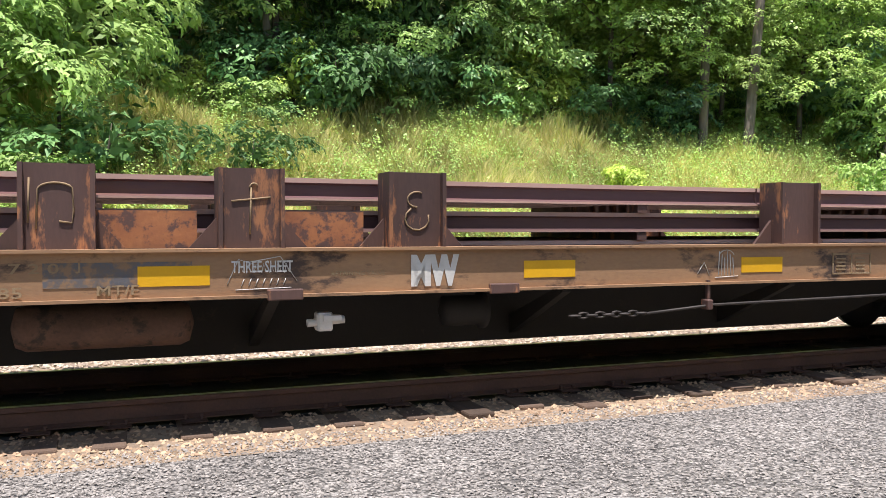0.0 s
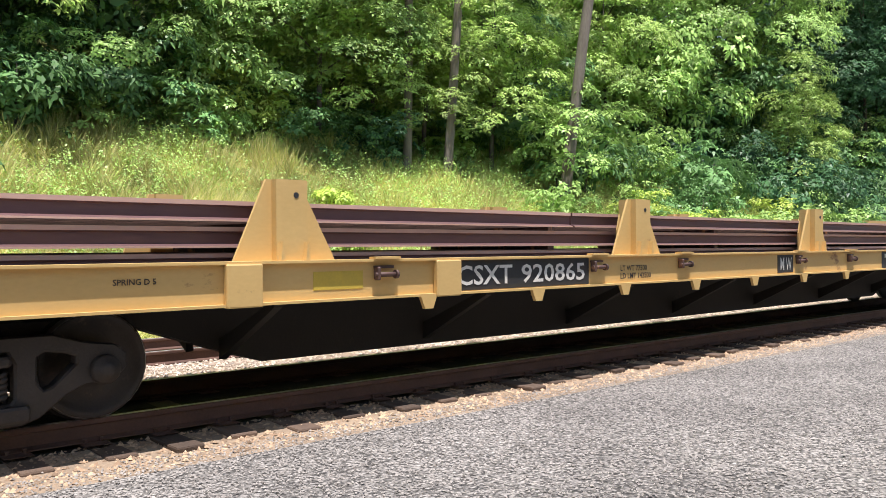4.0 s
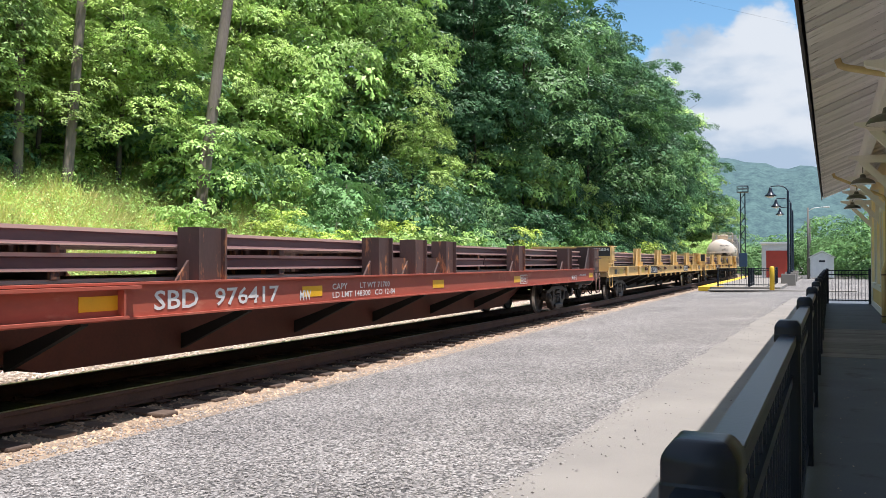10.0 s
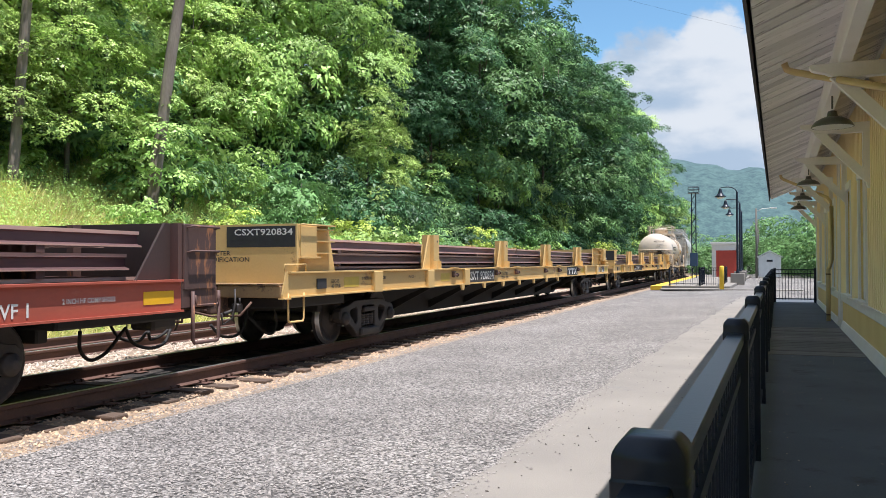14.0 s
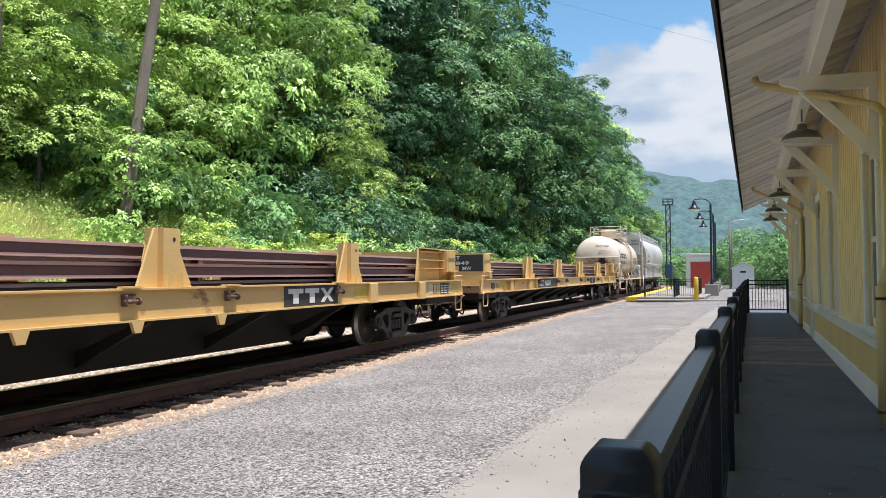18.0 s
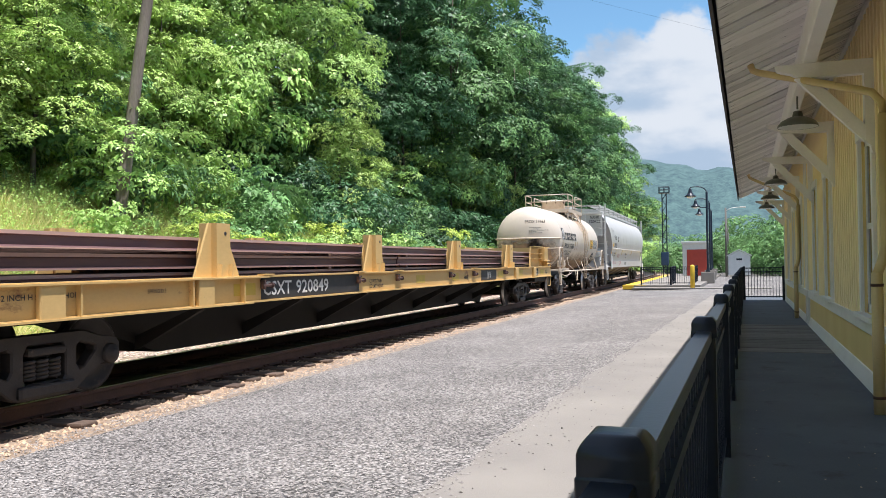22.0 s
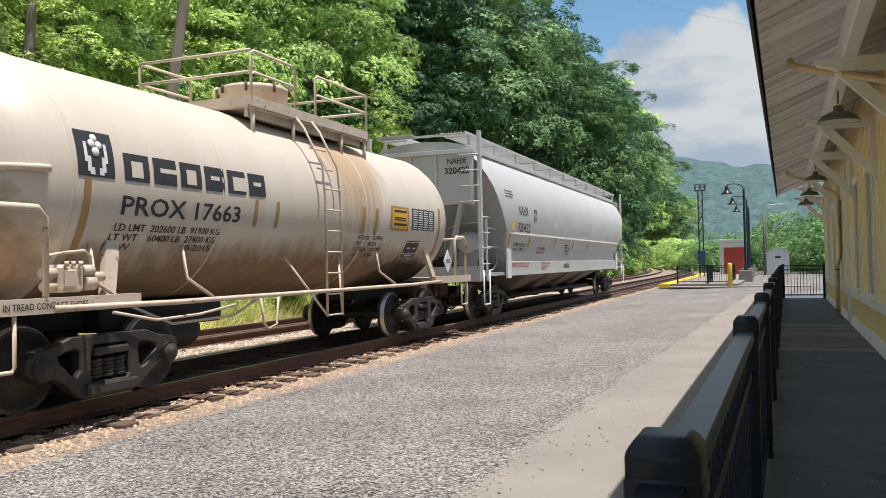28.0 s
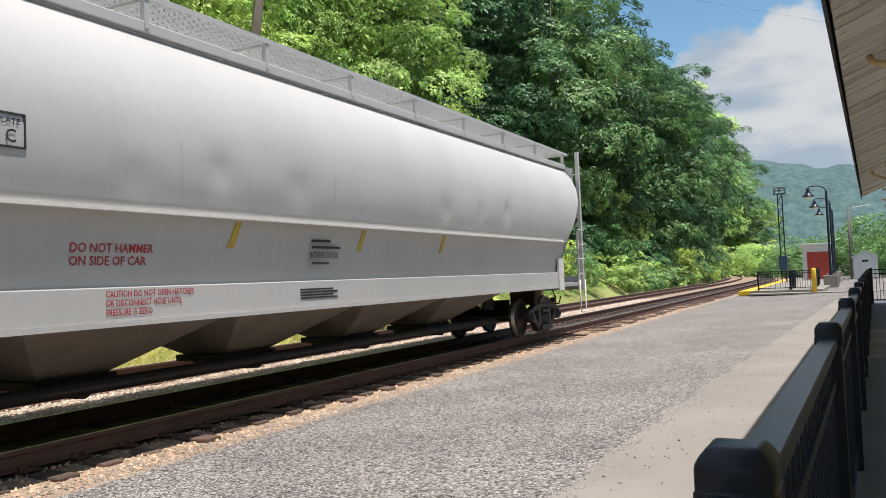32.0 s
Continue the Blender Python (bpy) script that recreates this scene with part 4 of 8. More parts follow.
GREYBARK = mat("pale_grey_bark", (0.27, 0.225, 0.185), (0.13, 0.105, 0.088), 0.95, scale=4, fine=30, bump=0.8, streak=(1, 1, 0.18))
BARK = mat("grey_brown_bark", (0.15, 0.12, 0.095), (0.075, 0.06, 0.05), 0.95, scale=4, fine=30, bump=0.8, streak=(1, 1, 0.18))


def leaves(centres, normals, size, rng, narrow=0.5, droop=0.35, fan=0):
    """One mesh of many small folded leaves at centres, facing along normals."""
    n = len(centres)
    up = normals + rng.normal(0, 0.24, (n, 3))
    up /= np.linalg.norm(up, axis=1, keepdims=True)
    ax = np.cross(up, rng.normal(0, 1, (n, 3)))
    ax /= np.linalg.norm(ax, axis=1, keepdims=True) + 1e-9
    if fan:                                                # leaves of one spray point out from its middle
        ax = np.repeat(ax[::fan], fan, 0)[:n]
        side = np.cross(up, ax)
        turn = (np.arange(n) % fan)[:, None] * (2 * math.pi / fan) + rng.normal(0, 0.25, (n, 1))
        ax = ax * np.cos(turn) + side * np.sin(turn)
        centres = centres + ax * size * 0.85
    sd = np.cross(up, ax)
    s = size * rng.uniform(0.6, 1.3, (n, 1))
    tip = centres + ax * s - up * s * droop
    base = centres - ax * s * 0.6
    left = centres + sd * s * narrow + up * s * 0.10
    right = centres - sd * s * narrow + up * s * 0.10
    v = np.stack([base, left, tip, right], 1).reshape(-1, 3)
    me = bpy.data.meshes.new("leaves")
    me.vertices.add(len(v))
    me.vertices.foreach_set("co", v.ravel())
    me.loops.add(n * 4)
    me.loops.foreach_set("vertex_index", np.arange(n * 4))
    me.polygons.add(n)
    me.polygons.foreach_set("loop_start", np.arange(n) * 4)
    me.update(calc_edges=True)
    return me


def crown(seed, rx, rz, zc, count, size, clumps, hollow=0.62):
    """Domed sprays of leaves, set in layers over an uneven crown, with dark gaps between."""
    rng = np.random.default_rng(seed)
    d = rng.normal(0, 1, (clumps, 3))
    d /= np.linalg.norm(d, axis=1, keepdims=True)
    lump = 1 + 0.24 * np.sin(d[:, 0] * 5 + seed) * np.cos(d[:, 1] * 4 + d[:, 2] * 5)
    r = (hollow + (1 - hollow) * rng.random(clumps) ** 0.45) * lump
    r = np.maximum(r, 0.35)
    c = d * r[:, None] * np.array([rx, rx, rz]) + np.array([0, 0, zc])
    out = d * np.array([1, 1, 0.35]) + np.array([0, 0, 0.75])
    out /= np.linalg.norm(out, axis=1, keepdims=True)
    rad = rng.uniform(0.22, 0.44, clumps) * rx * (1.15 - 0.35 * np.abs(d[:, 2]))
    sprays = count // 6
    share = rad ** 2 / (rad ** 2).sum()
    pick = rng.choice(clumps, sprays, p=share)
    o = rng.normal(0, 1, (sprays, 3))
    o /= np.linalg.norm(o, axis=1, keepdims=True)
    dot = (o * out[pick]).sum(1, keepdims=True)
    o = np.where(dot < 0.05, o - 1.9 * dot * out[pick], o)
    ragged = rng.uniform(0.74, 1.06, (sprays, 1))
    p = c[pick] + o * ragged * rad[pick][:, None] * np.array([1.2, 1.2, 0.60])
    nrm = d[pick] * 0.30 + o * 0.45 + np.array([0, -0.1, 0.60])
    nrm /= np.linalg.norm(nrm, axis=1, keepdims=True)
    p, nrm = np.repeat(p, 6, 0), np.repeat(nrm, 6, 0)
    p = p + rng.normal(0, 1, p.shape) * size * 0.22
    # larger leaves deep inside, which close the crown
    inner = 6 * (count // 55)
    q = rng.normal(0, 1, (inner, 3))
    q *= rng.uniform(0.10, 0.58, (inner, 1)) / np.linalg.norm(q, axis=1, keepdims=True)
    p = np.concatenate([p, q * np.array([rx, rx, rz]) + np.array([0, 0, zc])])
    nrm = np.concatenate([nrm, rng.normal(0, 1, (inner, 3))])
    return leaves(p, nrm, np.concatenate([np.full((len(p) - inner, 1), size), np.full((inner, 1), size * 1.8)]), rng, 0.40, 0.4, 6)


def trunk(seed, height, r, lean=0.04):
    rnd = random.Random(seed)
    f = Form()
    lx, ly = rnd.uniform(-lean, lean), rnd.uniform(-lean, lean)
    f.tube([(lx * z + 0.08 * math.sin(z * 0.7 + seed), ly * z + 0.06 * math.cos(z * 0.6 + seed), z) for z in (-0.6, 0, 0.5, height * 0.25, height * 0.5, height * 0.75, height)], [r * 1.5, r * 1.25, r, r * 0.9, r * 0.75, r * 0.5, r * 0.12], 9)
    for k in range(7):
        z = height * (0.35 + 0.08 * k)
        a = rnd.uniform(0, 6.28)
        q = rnd.uniform(0.14, 0.28) * height
        b = (lx * z, ly * z, z)
        f.tube([b, (b[0] + 0.5 * q * math.cos(a), b[1] + 0.5 * q * math.sin(a), z + 0.45 * q), (b[0] + q * math.cos(a), b[1] + q * math.sin(a), z + 0.75 * q)], [r * 0.35, r * 0.22, r * 0.06], 6)
    return f


def tree_kind(seed, height, rx, rz, zc, count, size, clumps, leaf, label):
    t = thing("tree", label, "tree", "trees on the bank", pose(0, -500, -200))
    part("trunk", trunk(seed, height, 0.13), BARK, t)
    part("crown", crown(seed, rx, rz, zc, count, size, clumps), leaf, t)
    return t


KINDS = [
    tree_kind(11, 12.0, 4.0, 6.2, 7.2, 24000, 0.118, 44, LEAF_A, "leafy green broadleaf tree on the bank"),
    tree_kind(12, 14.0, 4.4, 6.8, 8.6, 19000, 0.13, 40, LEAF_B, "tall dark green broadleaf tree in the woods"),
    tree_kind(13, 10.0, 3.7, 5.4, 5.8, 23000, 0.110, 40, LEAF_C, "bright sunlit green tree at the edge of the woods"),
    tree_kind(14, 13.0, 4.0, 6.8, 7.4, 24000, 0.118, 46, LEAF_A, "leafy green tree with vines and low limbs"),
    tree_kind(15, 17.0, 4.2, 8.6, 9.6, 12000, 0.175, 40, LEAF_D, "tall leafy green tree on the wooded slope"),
    tree_kind(16, 17.0, 4.4, 8.8, 10.1, 12000, 0.175, 42, LEAF_B, "tall tree on the wooded slope, shade put in its green"),
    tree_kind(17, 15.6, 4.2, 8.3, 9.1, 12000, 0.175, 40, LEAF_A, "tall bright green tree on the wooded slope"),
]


TOPS = (13.4, 15.4, 11.2, 14.2, 18.2, 18.9, 17.4)            # heights of the kinds


def ground_z(x, y):
    return bank(x, y - float(track_y(min(max(x, -90), 220))))


rnd = random.Random(21)
SPOTS = []
ramp = lambda x, a, b: min(1, max(0, (x - a) / (b - a)))
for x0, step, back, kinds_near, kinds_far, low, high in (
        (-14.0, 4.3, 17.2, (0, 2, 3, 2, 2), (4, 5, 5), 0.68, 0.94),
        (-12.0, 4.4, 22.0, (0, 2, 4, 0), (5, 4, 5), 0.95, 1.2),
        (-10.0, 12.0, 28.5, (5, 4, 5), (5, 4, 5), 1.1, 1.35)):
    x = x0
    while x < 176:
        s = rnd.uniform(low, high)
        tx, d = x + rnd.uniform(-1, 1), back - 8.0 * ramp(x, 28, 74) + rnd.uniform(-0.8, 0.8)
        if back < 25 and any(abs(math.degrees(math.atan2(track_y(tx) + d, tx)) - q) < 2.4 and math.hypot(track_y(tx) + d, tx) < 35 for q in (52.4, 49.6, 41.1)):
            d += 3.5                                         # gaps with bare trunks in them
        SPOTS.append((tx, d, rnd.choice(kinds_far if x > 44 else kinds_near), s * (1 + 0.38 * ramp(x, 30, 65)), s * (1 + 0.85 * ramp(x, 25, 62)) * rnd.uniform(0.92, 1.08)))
        x += step + 0.022 * max(0, x)
for k, (x, d, kind, s, sz) in enumerate(SPOTS):
    sz /= 1.3 if kind > 3 else 1
    y = float(track_y(x)) + d
    dist = math.hypot(x, y)
    edge_az = math.degrees(math.atan2(y, x) - 3.2 * s / dist)
    if edge_az < 15:
        rise = np.interp(edge_az, (5.5, 7.0, 8.0, 9.0, 10.0, 11.5, 14.1, 15.0), (4.5, 8.0, 10.3, 12.2, 13.2, 14.8, 17.5, 19.0))
        sz = min(sz, (dist * math.tan(radians(rise)) + 1.34 - ground_z(x, y)) / TOPS[kind])
        s = min(s, sz * 1.25)
    copy_thing(KINDS[kind], pose(x, y, ground_z(x, y) - 0.1, 0, 0, rnd.uniform(0, 360)) @ Matrix.Diagonal((s, s, sz, 1)))
# the end of the wooded slope, where the line runs out of sight
for az, dist, kind, s, sz in ((6.9, 212, 4, 1.2, 1.35), (7.6, 205, 6, 1.3, 1.9), (8.3, 200, 5, 1.4, 2.3), (9.2, 196, 4, 1.5, 2.7), (10.2, 192, 6, 1.6, 3.0), (7.3, 199, 2, 1.0, 1.0), (7.9, 197, 2, 1.1, 1.0)):
    sz /= 1.3 if kind > 3 else 1
    copy_thing(KINDS[kind], pose(dist * math.cos(radians(az)), dist * math.sin(radians(az)), -0.3, 0, 0, rnd.uniform(0, 360)) @ Matrix.Diagonal((s * 1.3, s * 1.3, sz, 1)))
# bright trees, sunlight in their leaf colour, before dark slope and behind bare trunks
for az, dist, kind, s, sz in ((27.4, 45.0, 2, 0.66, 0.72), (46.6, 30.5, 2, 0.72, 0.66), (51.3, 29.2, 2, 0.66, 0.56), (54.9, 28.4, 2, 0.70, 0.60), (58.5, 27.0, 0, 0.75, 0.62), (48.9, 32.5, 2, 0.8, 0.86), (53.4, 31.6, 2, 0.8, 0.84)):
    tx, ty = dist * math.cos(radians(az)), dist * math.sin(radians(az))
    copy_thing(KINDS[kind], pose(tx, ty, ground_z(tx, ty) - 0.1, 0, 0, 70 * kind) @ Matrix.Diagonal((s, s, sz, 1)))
for t in KINDS:
    for o in (*t.children_recursive, t):
        bpy.data.objects.remove(o)

# bare straight trunks that stand in the gaps
for az, dist, lean, r in ((52.6, 27.0, 0.03, 0.15), (49.9, 27.5, 0.10, 0.16), (41.9, 29.0, 0.17, 0.21), (82.0, 24.0, 0.0, 0.12)):
    tx, ty = dist * math.cos(radians(az)), dist * math.sin(radians(az))
    gz = ground_z(tx, ty)
    t = thing("tree", "tall bare grey trunk standing at the edge of the woods", "tree", "trees on the bank", pose(tx, ty, gz - 0.2))
    f = Form().tube([(lean * z * 0.72 + 0.05 * math.sin(z * 0.9), -lean * z * 0.4, z) for z in (-0.5, 0, 1, 3, 6, 10, 14, 18)], [r * 1.3, r * 1.15, r, r * 0.95, r * 0.9, r * 0.8, r * 0.65, r * 0.4], 10)
    part("trunk", f, GREYBARK, t)
    rng = np.random.default_rng(int(az * 10))
    part("crown", crown(int(az * 7), 1.7, 2.2, 17.5, 1500, 0.2, 30), LEAF_A, t)

# trees and scrub in the flat distance
FAR = [
    tree_kind(31, 4.0, 3.2, 2.6, 2.2, 8000, 0.13, 40, LEAF_D, "green tree in the distance"),
    tree_kind(32, 3.6, 2.8, 2.2, 1.9, 7000, 0.12, 36, LEAF_A, "green bushy tree in the distance"),
]
for az, dist, s, kind in ((6.6, 135, 1.2, 1), (5.6, 130, 1.1, 1), (4.7, 120, 1.15, 0), (3.9, 110, 1.0, 0), (3.0, 118, 1.2, 0), (2.1, 112, 1.15, 0), (1.3, 118, 1.3, 0), (0.5, 108, 1.1, 0), (-0.3, 112, 1.2, 0), (-1.2, 100, 1.3, 0), (-2.2, 96, 1.4, 0), (-3.4, 84, 1.6, 0), (-4.5, 90, 1.5, 1), (7.6, 150, 1.3, 1), (8.3, 165, 1.5, 1)):
    a = radians(az)
    copy_thing(FAR[kind], pose(dist * math.cos(a), dist * math.sin(a), -0.4, 0, 0, rnd.uniform(0, 360)) @ Matrix.Diagonal((s, s, s * rnd.uniform(0.8, 1.1), 1)))
for t in FAR:
    for o in (*t.children_recursive, t):
        bpy.data.objects.remove(o)


# bushes along the foot of the bank
def bush_kind(seed, rx, rz, count, size, leaf, label):
    t = thing("bush", label, "bush", "bushes on the bank", pose(0, -500, -200))
    part("stem", trunk(seed, rz * 1.3, 0.035, 0.2), BARK, t)
    part("crown", crown(seed, rx, rz, rz * 0.85, count, size, 24, 0.3), leaf, t)
    return t


BUSH = [
    bush_kind(41, 0.9, 0.9, 1500, 0.085, LEAF_A, "bright green roadside bush"),
    bush_kind(42, 0.8, 1.0, 1400, 0.080, LEAF_Y, "yellow-green sapling bush in full sun"),
    bush_kind(43, 1.3, 1.0, 1700, 0.105, LEAF_D, "green tangle of vines and brush"),
    bush_kind(44, 1.4, 1.1, 1700, 0.11, LEAF_B, "dark green tangle of vines and brush"),
]
x = -8.0
while x < 150:
    near = min(1, max(0, (x - 8) / 30))
    tall = ramp(x, 28, 74)
    for d, kinds, p in ((16.2 - 7.6 * tall, (0, 3, 2, 2), 1.0), (14.9 - 6.9 * tall, (0, 3, 2, 0), 0.9), (13.0 - 3.4 * tall, (2, 3, 0), 0.45 + 0.4 * near), (11.3 - 2.2 * tall, (0, 2, 2, 0, 3), 0.25 + 0.6 * ramp(x, 17, 24)), (9.6 - 1.2 * tall, (1, 0, 2, 2, 3), 0.14 + 0.70 * ramp(x, 17, 23)), (8.0 - 0.8 * tall, (0, 0, 2, 1), 0.5 * ramp(x, 18, 25)), (7.4 - 0.9 * tall, (1, 0, 2, 0), 0.22 + 0.3 * near + 0.6 * tall)):
        if rnd.random() < p:
            bx, s = x + rnd.uniform(-0.9, 0.9), rnd.uniform(0.7, 1.35) * (1 + 0.004 * max(0, x))
            by = track_y(bx) + d + rnd.uniform(-0.6, 0.6)
            if 42.5 < math.degrees(math.atan2(by, bx)) < 78 and d < 14 and rnd.random() < 0.85:
                continue                                     # open grass on this stretch of the bank
            kind = rnd.choice(kinds)
            if kind == 3 and x < 14:
                kind = 1
            copy_thing(BUSH[kind], pose(bx, by, ground_z(bx, by) - 0.15, 0, 0, rnd.uniform(0, 360)) @ Matrix.Diagonal((s, s, s * rnd.uniform(0.8, 1.3), 1)))
    x += 1.7 + 0.012 * max(0, x)
for t in BUSH:
    for o in (*t.children_recursive, t):
        bpy.data.objects.remove(o)


# saplings at the foot of the woods
SAPLING = [
    bush_kind(51, 1.9, 2.5, 3600, 0.115, LEAF_C, "bright green young tree at the edge of the woods"),
    bush_kind(52, 1.8, 2.6, 3600, 0.115, LEAF_A, "leafy green young tree hung with vines"),
    bush_kind(53, 1.2, 1.5, 4200, 0.095, LEAF_Y, "yellow-green young tree in full sun"),
    bush_kind(54, 1.8, 2.4, 3600, 0.110, LEAF_D, "green young tree tangled with vines"),
]
x = -13.0
while x < 75:
    near = ramp(x, 8, 36)
    s = rnd.uniform(0.8, 1.35) * (1 + 0.3 * near)
    by = track_y(x) + 16.4 - 7.4 * ramp(x, 28, 74) + rnd.uniform(-0.5, 0.9)
    if any(abs(math.degrees(math.atan2(by, x)) - q) < 2.0 for q in (52.6, 49.9, 41.9)):
        by += 3.0
    copy_thing(SAPLING[rnd.choice((3, 1, 3, 0))], pose(x, by, ground_z(x, by) - 0.3, 0, 0, rnd.uniform(0, 360)) @ Matrix.Diagonal((s, s, s * rnd.uniform(0.9, 1.4), 1)))
    x += 2.3 + 0.02 * max(0, x)
for x, d, s in ((-3.2, 11.0, 1.0), (-5.0, 9.6, 0.9), (-6.6, 11.5, 1.2), (-8.4, 10.0, 1.1), (-1.6, 12.6, 1.2), (-4.2, 13.0, 1.3), (-7.2, 13.6, 1.3), (-10.0, 12.0, 1.2), (10.9, 9.0, 0.7), (22.4, 11.9, 0.95), (26.0, 12.0, 1.0), (22.0, 6.6, 0.8), (24.6, 6.2, 0.7), (30.5, 5.9, 0.6)):
    by = float(track_y(x)) + d
    copy_thing(SAPLING[2 if d < 11 and (x < 11 or d < 8) else 1], pose(x, by, ground_z(x, by) - 0.2, 0, 0, rnd.uniform(0, 360)) @ Matrix.Diagonal((s, s, s * rnd.uniform(0.9, 1.25), 1)))
for t in SAPLING:
    for o in (*t.children_recursive, t):
        bpy.data.objects.remove(o)


# grass and weeds on the bank
def on_bank(rng, n, d0, d1, x0, x1):
    x = x0 + (x1 - x0) * rng.random(n) ** 1.2
    d = rng.uniform(d0, d1, n)
    y = track_y(x) + d
    z = np.array([bank(a, b) for a, b in zip(x, d)])
    return np.stack([x, y, z], 1)


rng = np.random.default_rng(77)
root = on_bank(rng, 250000, 5.8, 15.5, -8, 34)
n = len(root)
way = rng.uniform(0, 6.283, n)
lean = np.stack([np.cos(way), np.sin(way), np.zeros(n)], 1) * rng.uniform(0.06, 0.5, (n, 1))
clump = np.array([noise.noise(Vector((a * 0.9, b * 0.9, 3.0))) + 0.6 * noise.noise(Vector((a * 2.6, b * 2.6, 8.0))) for a, b in root[:, :2]])[:, None]
h = rng.uniform(0.15, 0.75, (n, 1)) * np.clip(0.75 + 1.0 * clump, 0.25, 1.35) * np.array([[0, 0, 1]])
w = np.stack([-np.sin(way), np.cos(way), np.zeros(n)], 1) * rng.uniform(0.004, 0.010, (n, 1))
v = np.stack([root - w, root + w, root + h * 0.75 + lean * 0.70 + w * 0.9, root + h + lean], 1).reshape(-1, 3)
me = bpy.data.meshes.new("grass")
me.vertices.add(len(v))
me.vertices.foreach_set("co", v.ravel())
me.loops.add(n * 4)
me.loops.foreach_set("vertex_index", np.arange(n * 4))
me.polygons.add(n)
me.polygons.foreach_set("loop_start", np.arange(n) * 4)
me.update(calc_edges=True)
tagged(part("grass", me, GRASS), "tall green and straw-coloured grass on the bank", "grass", "", "stuff")
# weeds: upright stalks with leaves up their length, in patches
stalk = on_bank(rng, 24000, 6.0, 16.0, -10, 50)
patch = np.sin(stalk[:, 0] * 1.1 + 2.0 * np.sin(stalk[:, 1] * 0.8)) + np.sin(stalk[:, 1] * 1.7 + 1.5 * np.sin(stalk[:, 0] * 0.6))
stalk = stalk[(patch + rng.normal(0, 0.6, len(stalk)) > -0.25) | (stalk[:, 0] > 15)]
tall = rng.uniform(0.3, 1.25, len(stalk))
for name, take, leaf, label in (("weeds", slice(0, None, 2), WEED, "leafy green weeds covering the bank"), ("weeds", slice(1, None, 2), LEAF_A, "darker leafy green weeds among the grass")):
    p = np.repeat(stalk[take], 13, 0)
    up = rng.uniform(0.25, 1.0, len(p)) * np.repeat(tall[take], 13)
    p = p + np.stack([rng.normal(0, 0.06, len(p)), rng.normal(0, 0.06, len(p)), up], 1)
    tagged(part(name, leaves(p, np.tile([0, -0.35, 0.8], (len(p), 1)), 0.042, rng), leaf), label, "weeds", "", "stuff")

# ---- train ----
BROWN = mat("brown_car_paint", (0.42, 0.245, 0.125), (0.27, 0.155, 0.085), 0.7, scale=1.3, fine=30, bump=0.1, rust=(0.075, 0.048, 0.036), rust_at=0.575, streak=(0.6, 1, 1.4))
STAKE = mat("brown_stake_paint", (0.115, 0.062, 0.050), (0.075, 0.042, 0.036), 0.65, scale=2, fine=30, bump=0.1, rust=(0.40, 0.17, 0.075), rust_at=0.575, each=0.2, streak=(1.6, 1.6, 0.45))
DARKEND = mat("dark_brown_end_paint", (0.062, 0.036, 0.030), (0.040, 0.026, 0.024), 0.65, scale=2, fine=30, bump=0.1)
OXIDE = mat("oxide_red_paint", (0.44, 0.096, 0.054), (0.32, 0.074, 0.045), 0.62, scale=1.2, fine=30, bump=0.1, rust=(0.46, 0.15, 0.09), rust_at=0.60, streak=(0.4, 1, 1))
# dirty oxide red, darkened for the shade beneath the red car
SHADEDRED = mat("shaded_dirty_oxide", (0.17, 0.050, 0.034), (0.09, 0.034, 0.026), 0.7, scale=2, fine=30, bump=0.1)
MAIZE = mat("yellow_car_paint", (0.68, 0.455, 0.175), (0.58, 0.375, 0.135), 0.6, scale=1.2, fine=30, bump=0.06, rust=(0.27, 0.13, 0.055), rust_at=0.655, streak=(0.6, 1, 1.2))
OLDMAIZE = mat("grimy_yellow_steel", (0.40, 0.255, 0.11), (0.26, 0.155, 0.075), 0.7, scale=3, fine=30, bump=0.1, rust=(0.10, 0.055, 0.035), rust_at=0.56)
GRIME = mat("grimy_black_steel", (0.012, 0.011, 0.010), (0.020, 0.017, 0.015), 0.75, scale=2, fine=40, bump=0.15, rust=(0.035, 0.024, 0.018), rust_at=0.64)
CAST = mat("dusty_cast_steel", (0.048, 0.039, 0.034), (0.020, 0.017, 0.016), 0.62, scale=4, fine=50, bump=0.25, rust=(0.075, 0.052, 0.040), rust_at=0.62)
CARGO = mat("new_rail_steel", (0.175, 0.090, 0.085), (0.10, 0.054, 0.056), 0.5, metal=0.1, scale=1.5, fine=30, bump=0.05, each=0.3, streak=(0.15, 1, 1), rust=(0.16, 0.08, 0.06), rust_at=0.64)
# pale pink that paints the sun's highlight along the loaded rails' edges
CARGOLIT = mat("sunlit_rail_edge", (0.56, 0.37, 0.31), (0.42, 0.26, 0.21), 0.5, scale=3, fine=40, bump=0.03, each=0.25, streak=(0.15, 1, 1))
TIMBER = mat("timber_block", (0.35, 0.25, 0.14), (0.25, 0.17, 0.10), 0.85, scale=5, fine=40, bump=0.2)
YPATCH = mat("yellow_reflector", (0.85, 0.47, 0.015), (0.75, 0.40, 0.015), 0.4, scale=5, fine=60, bump=0.02)
FADED = mat("faded_yellow_patch", (0.62, 0.44, 0.06), (0.50, 0.36, 0.06), 0.5, scale=8, fine=60, bump=0.02)
INK = mat("black_stencil", (0.02, 0.02, 0.022), (0.035, 0.035, 0.036), 0.6, scale=9, fine=70, bump=0.02)
CHALK = mat("white_stencil", (0.75, 0.74, 0.70), (0.6, 0.58, 0.54), 0.6, scale=9, fine=70, bump=0.02)
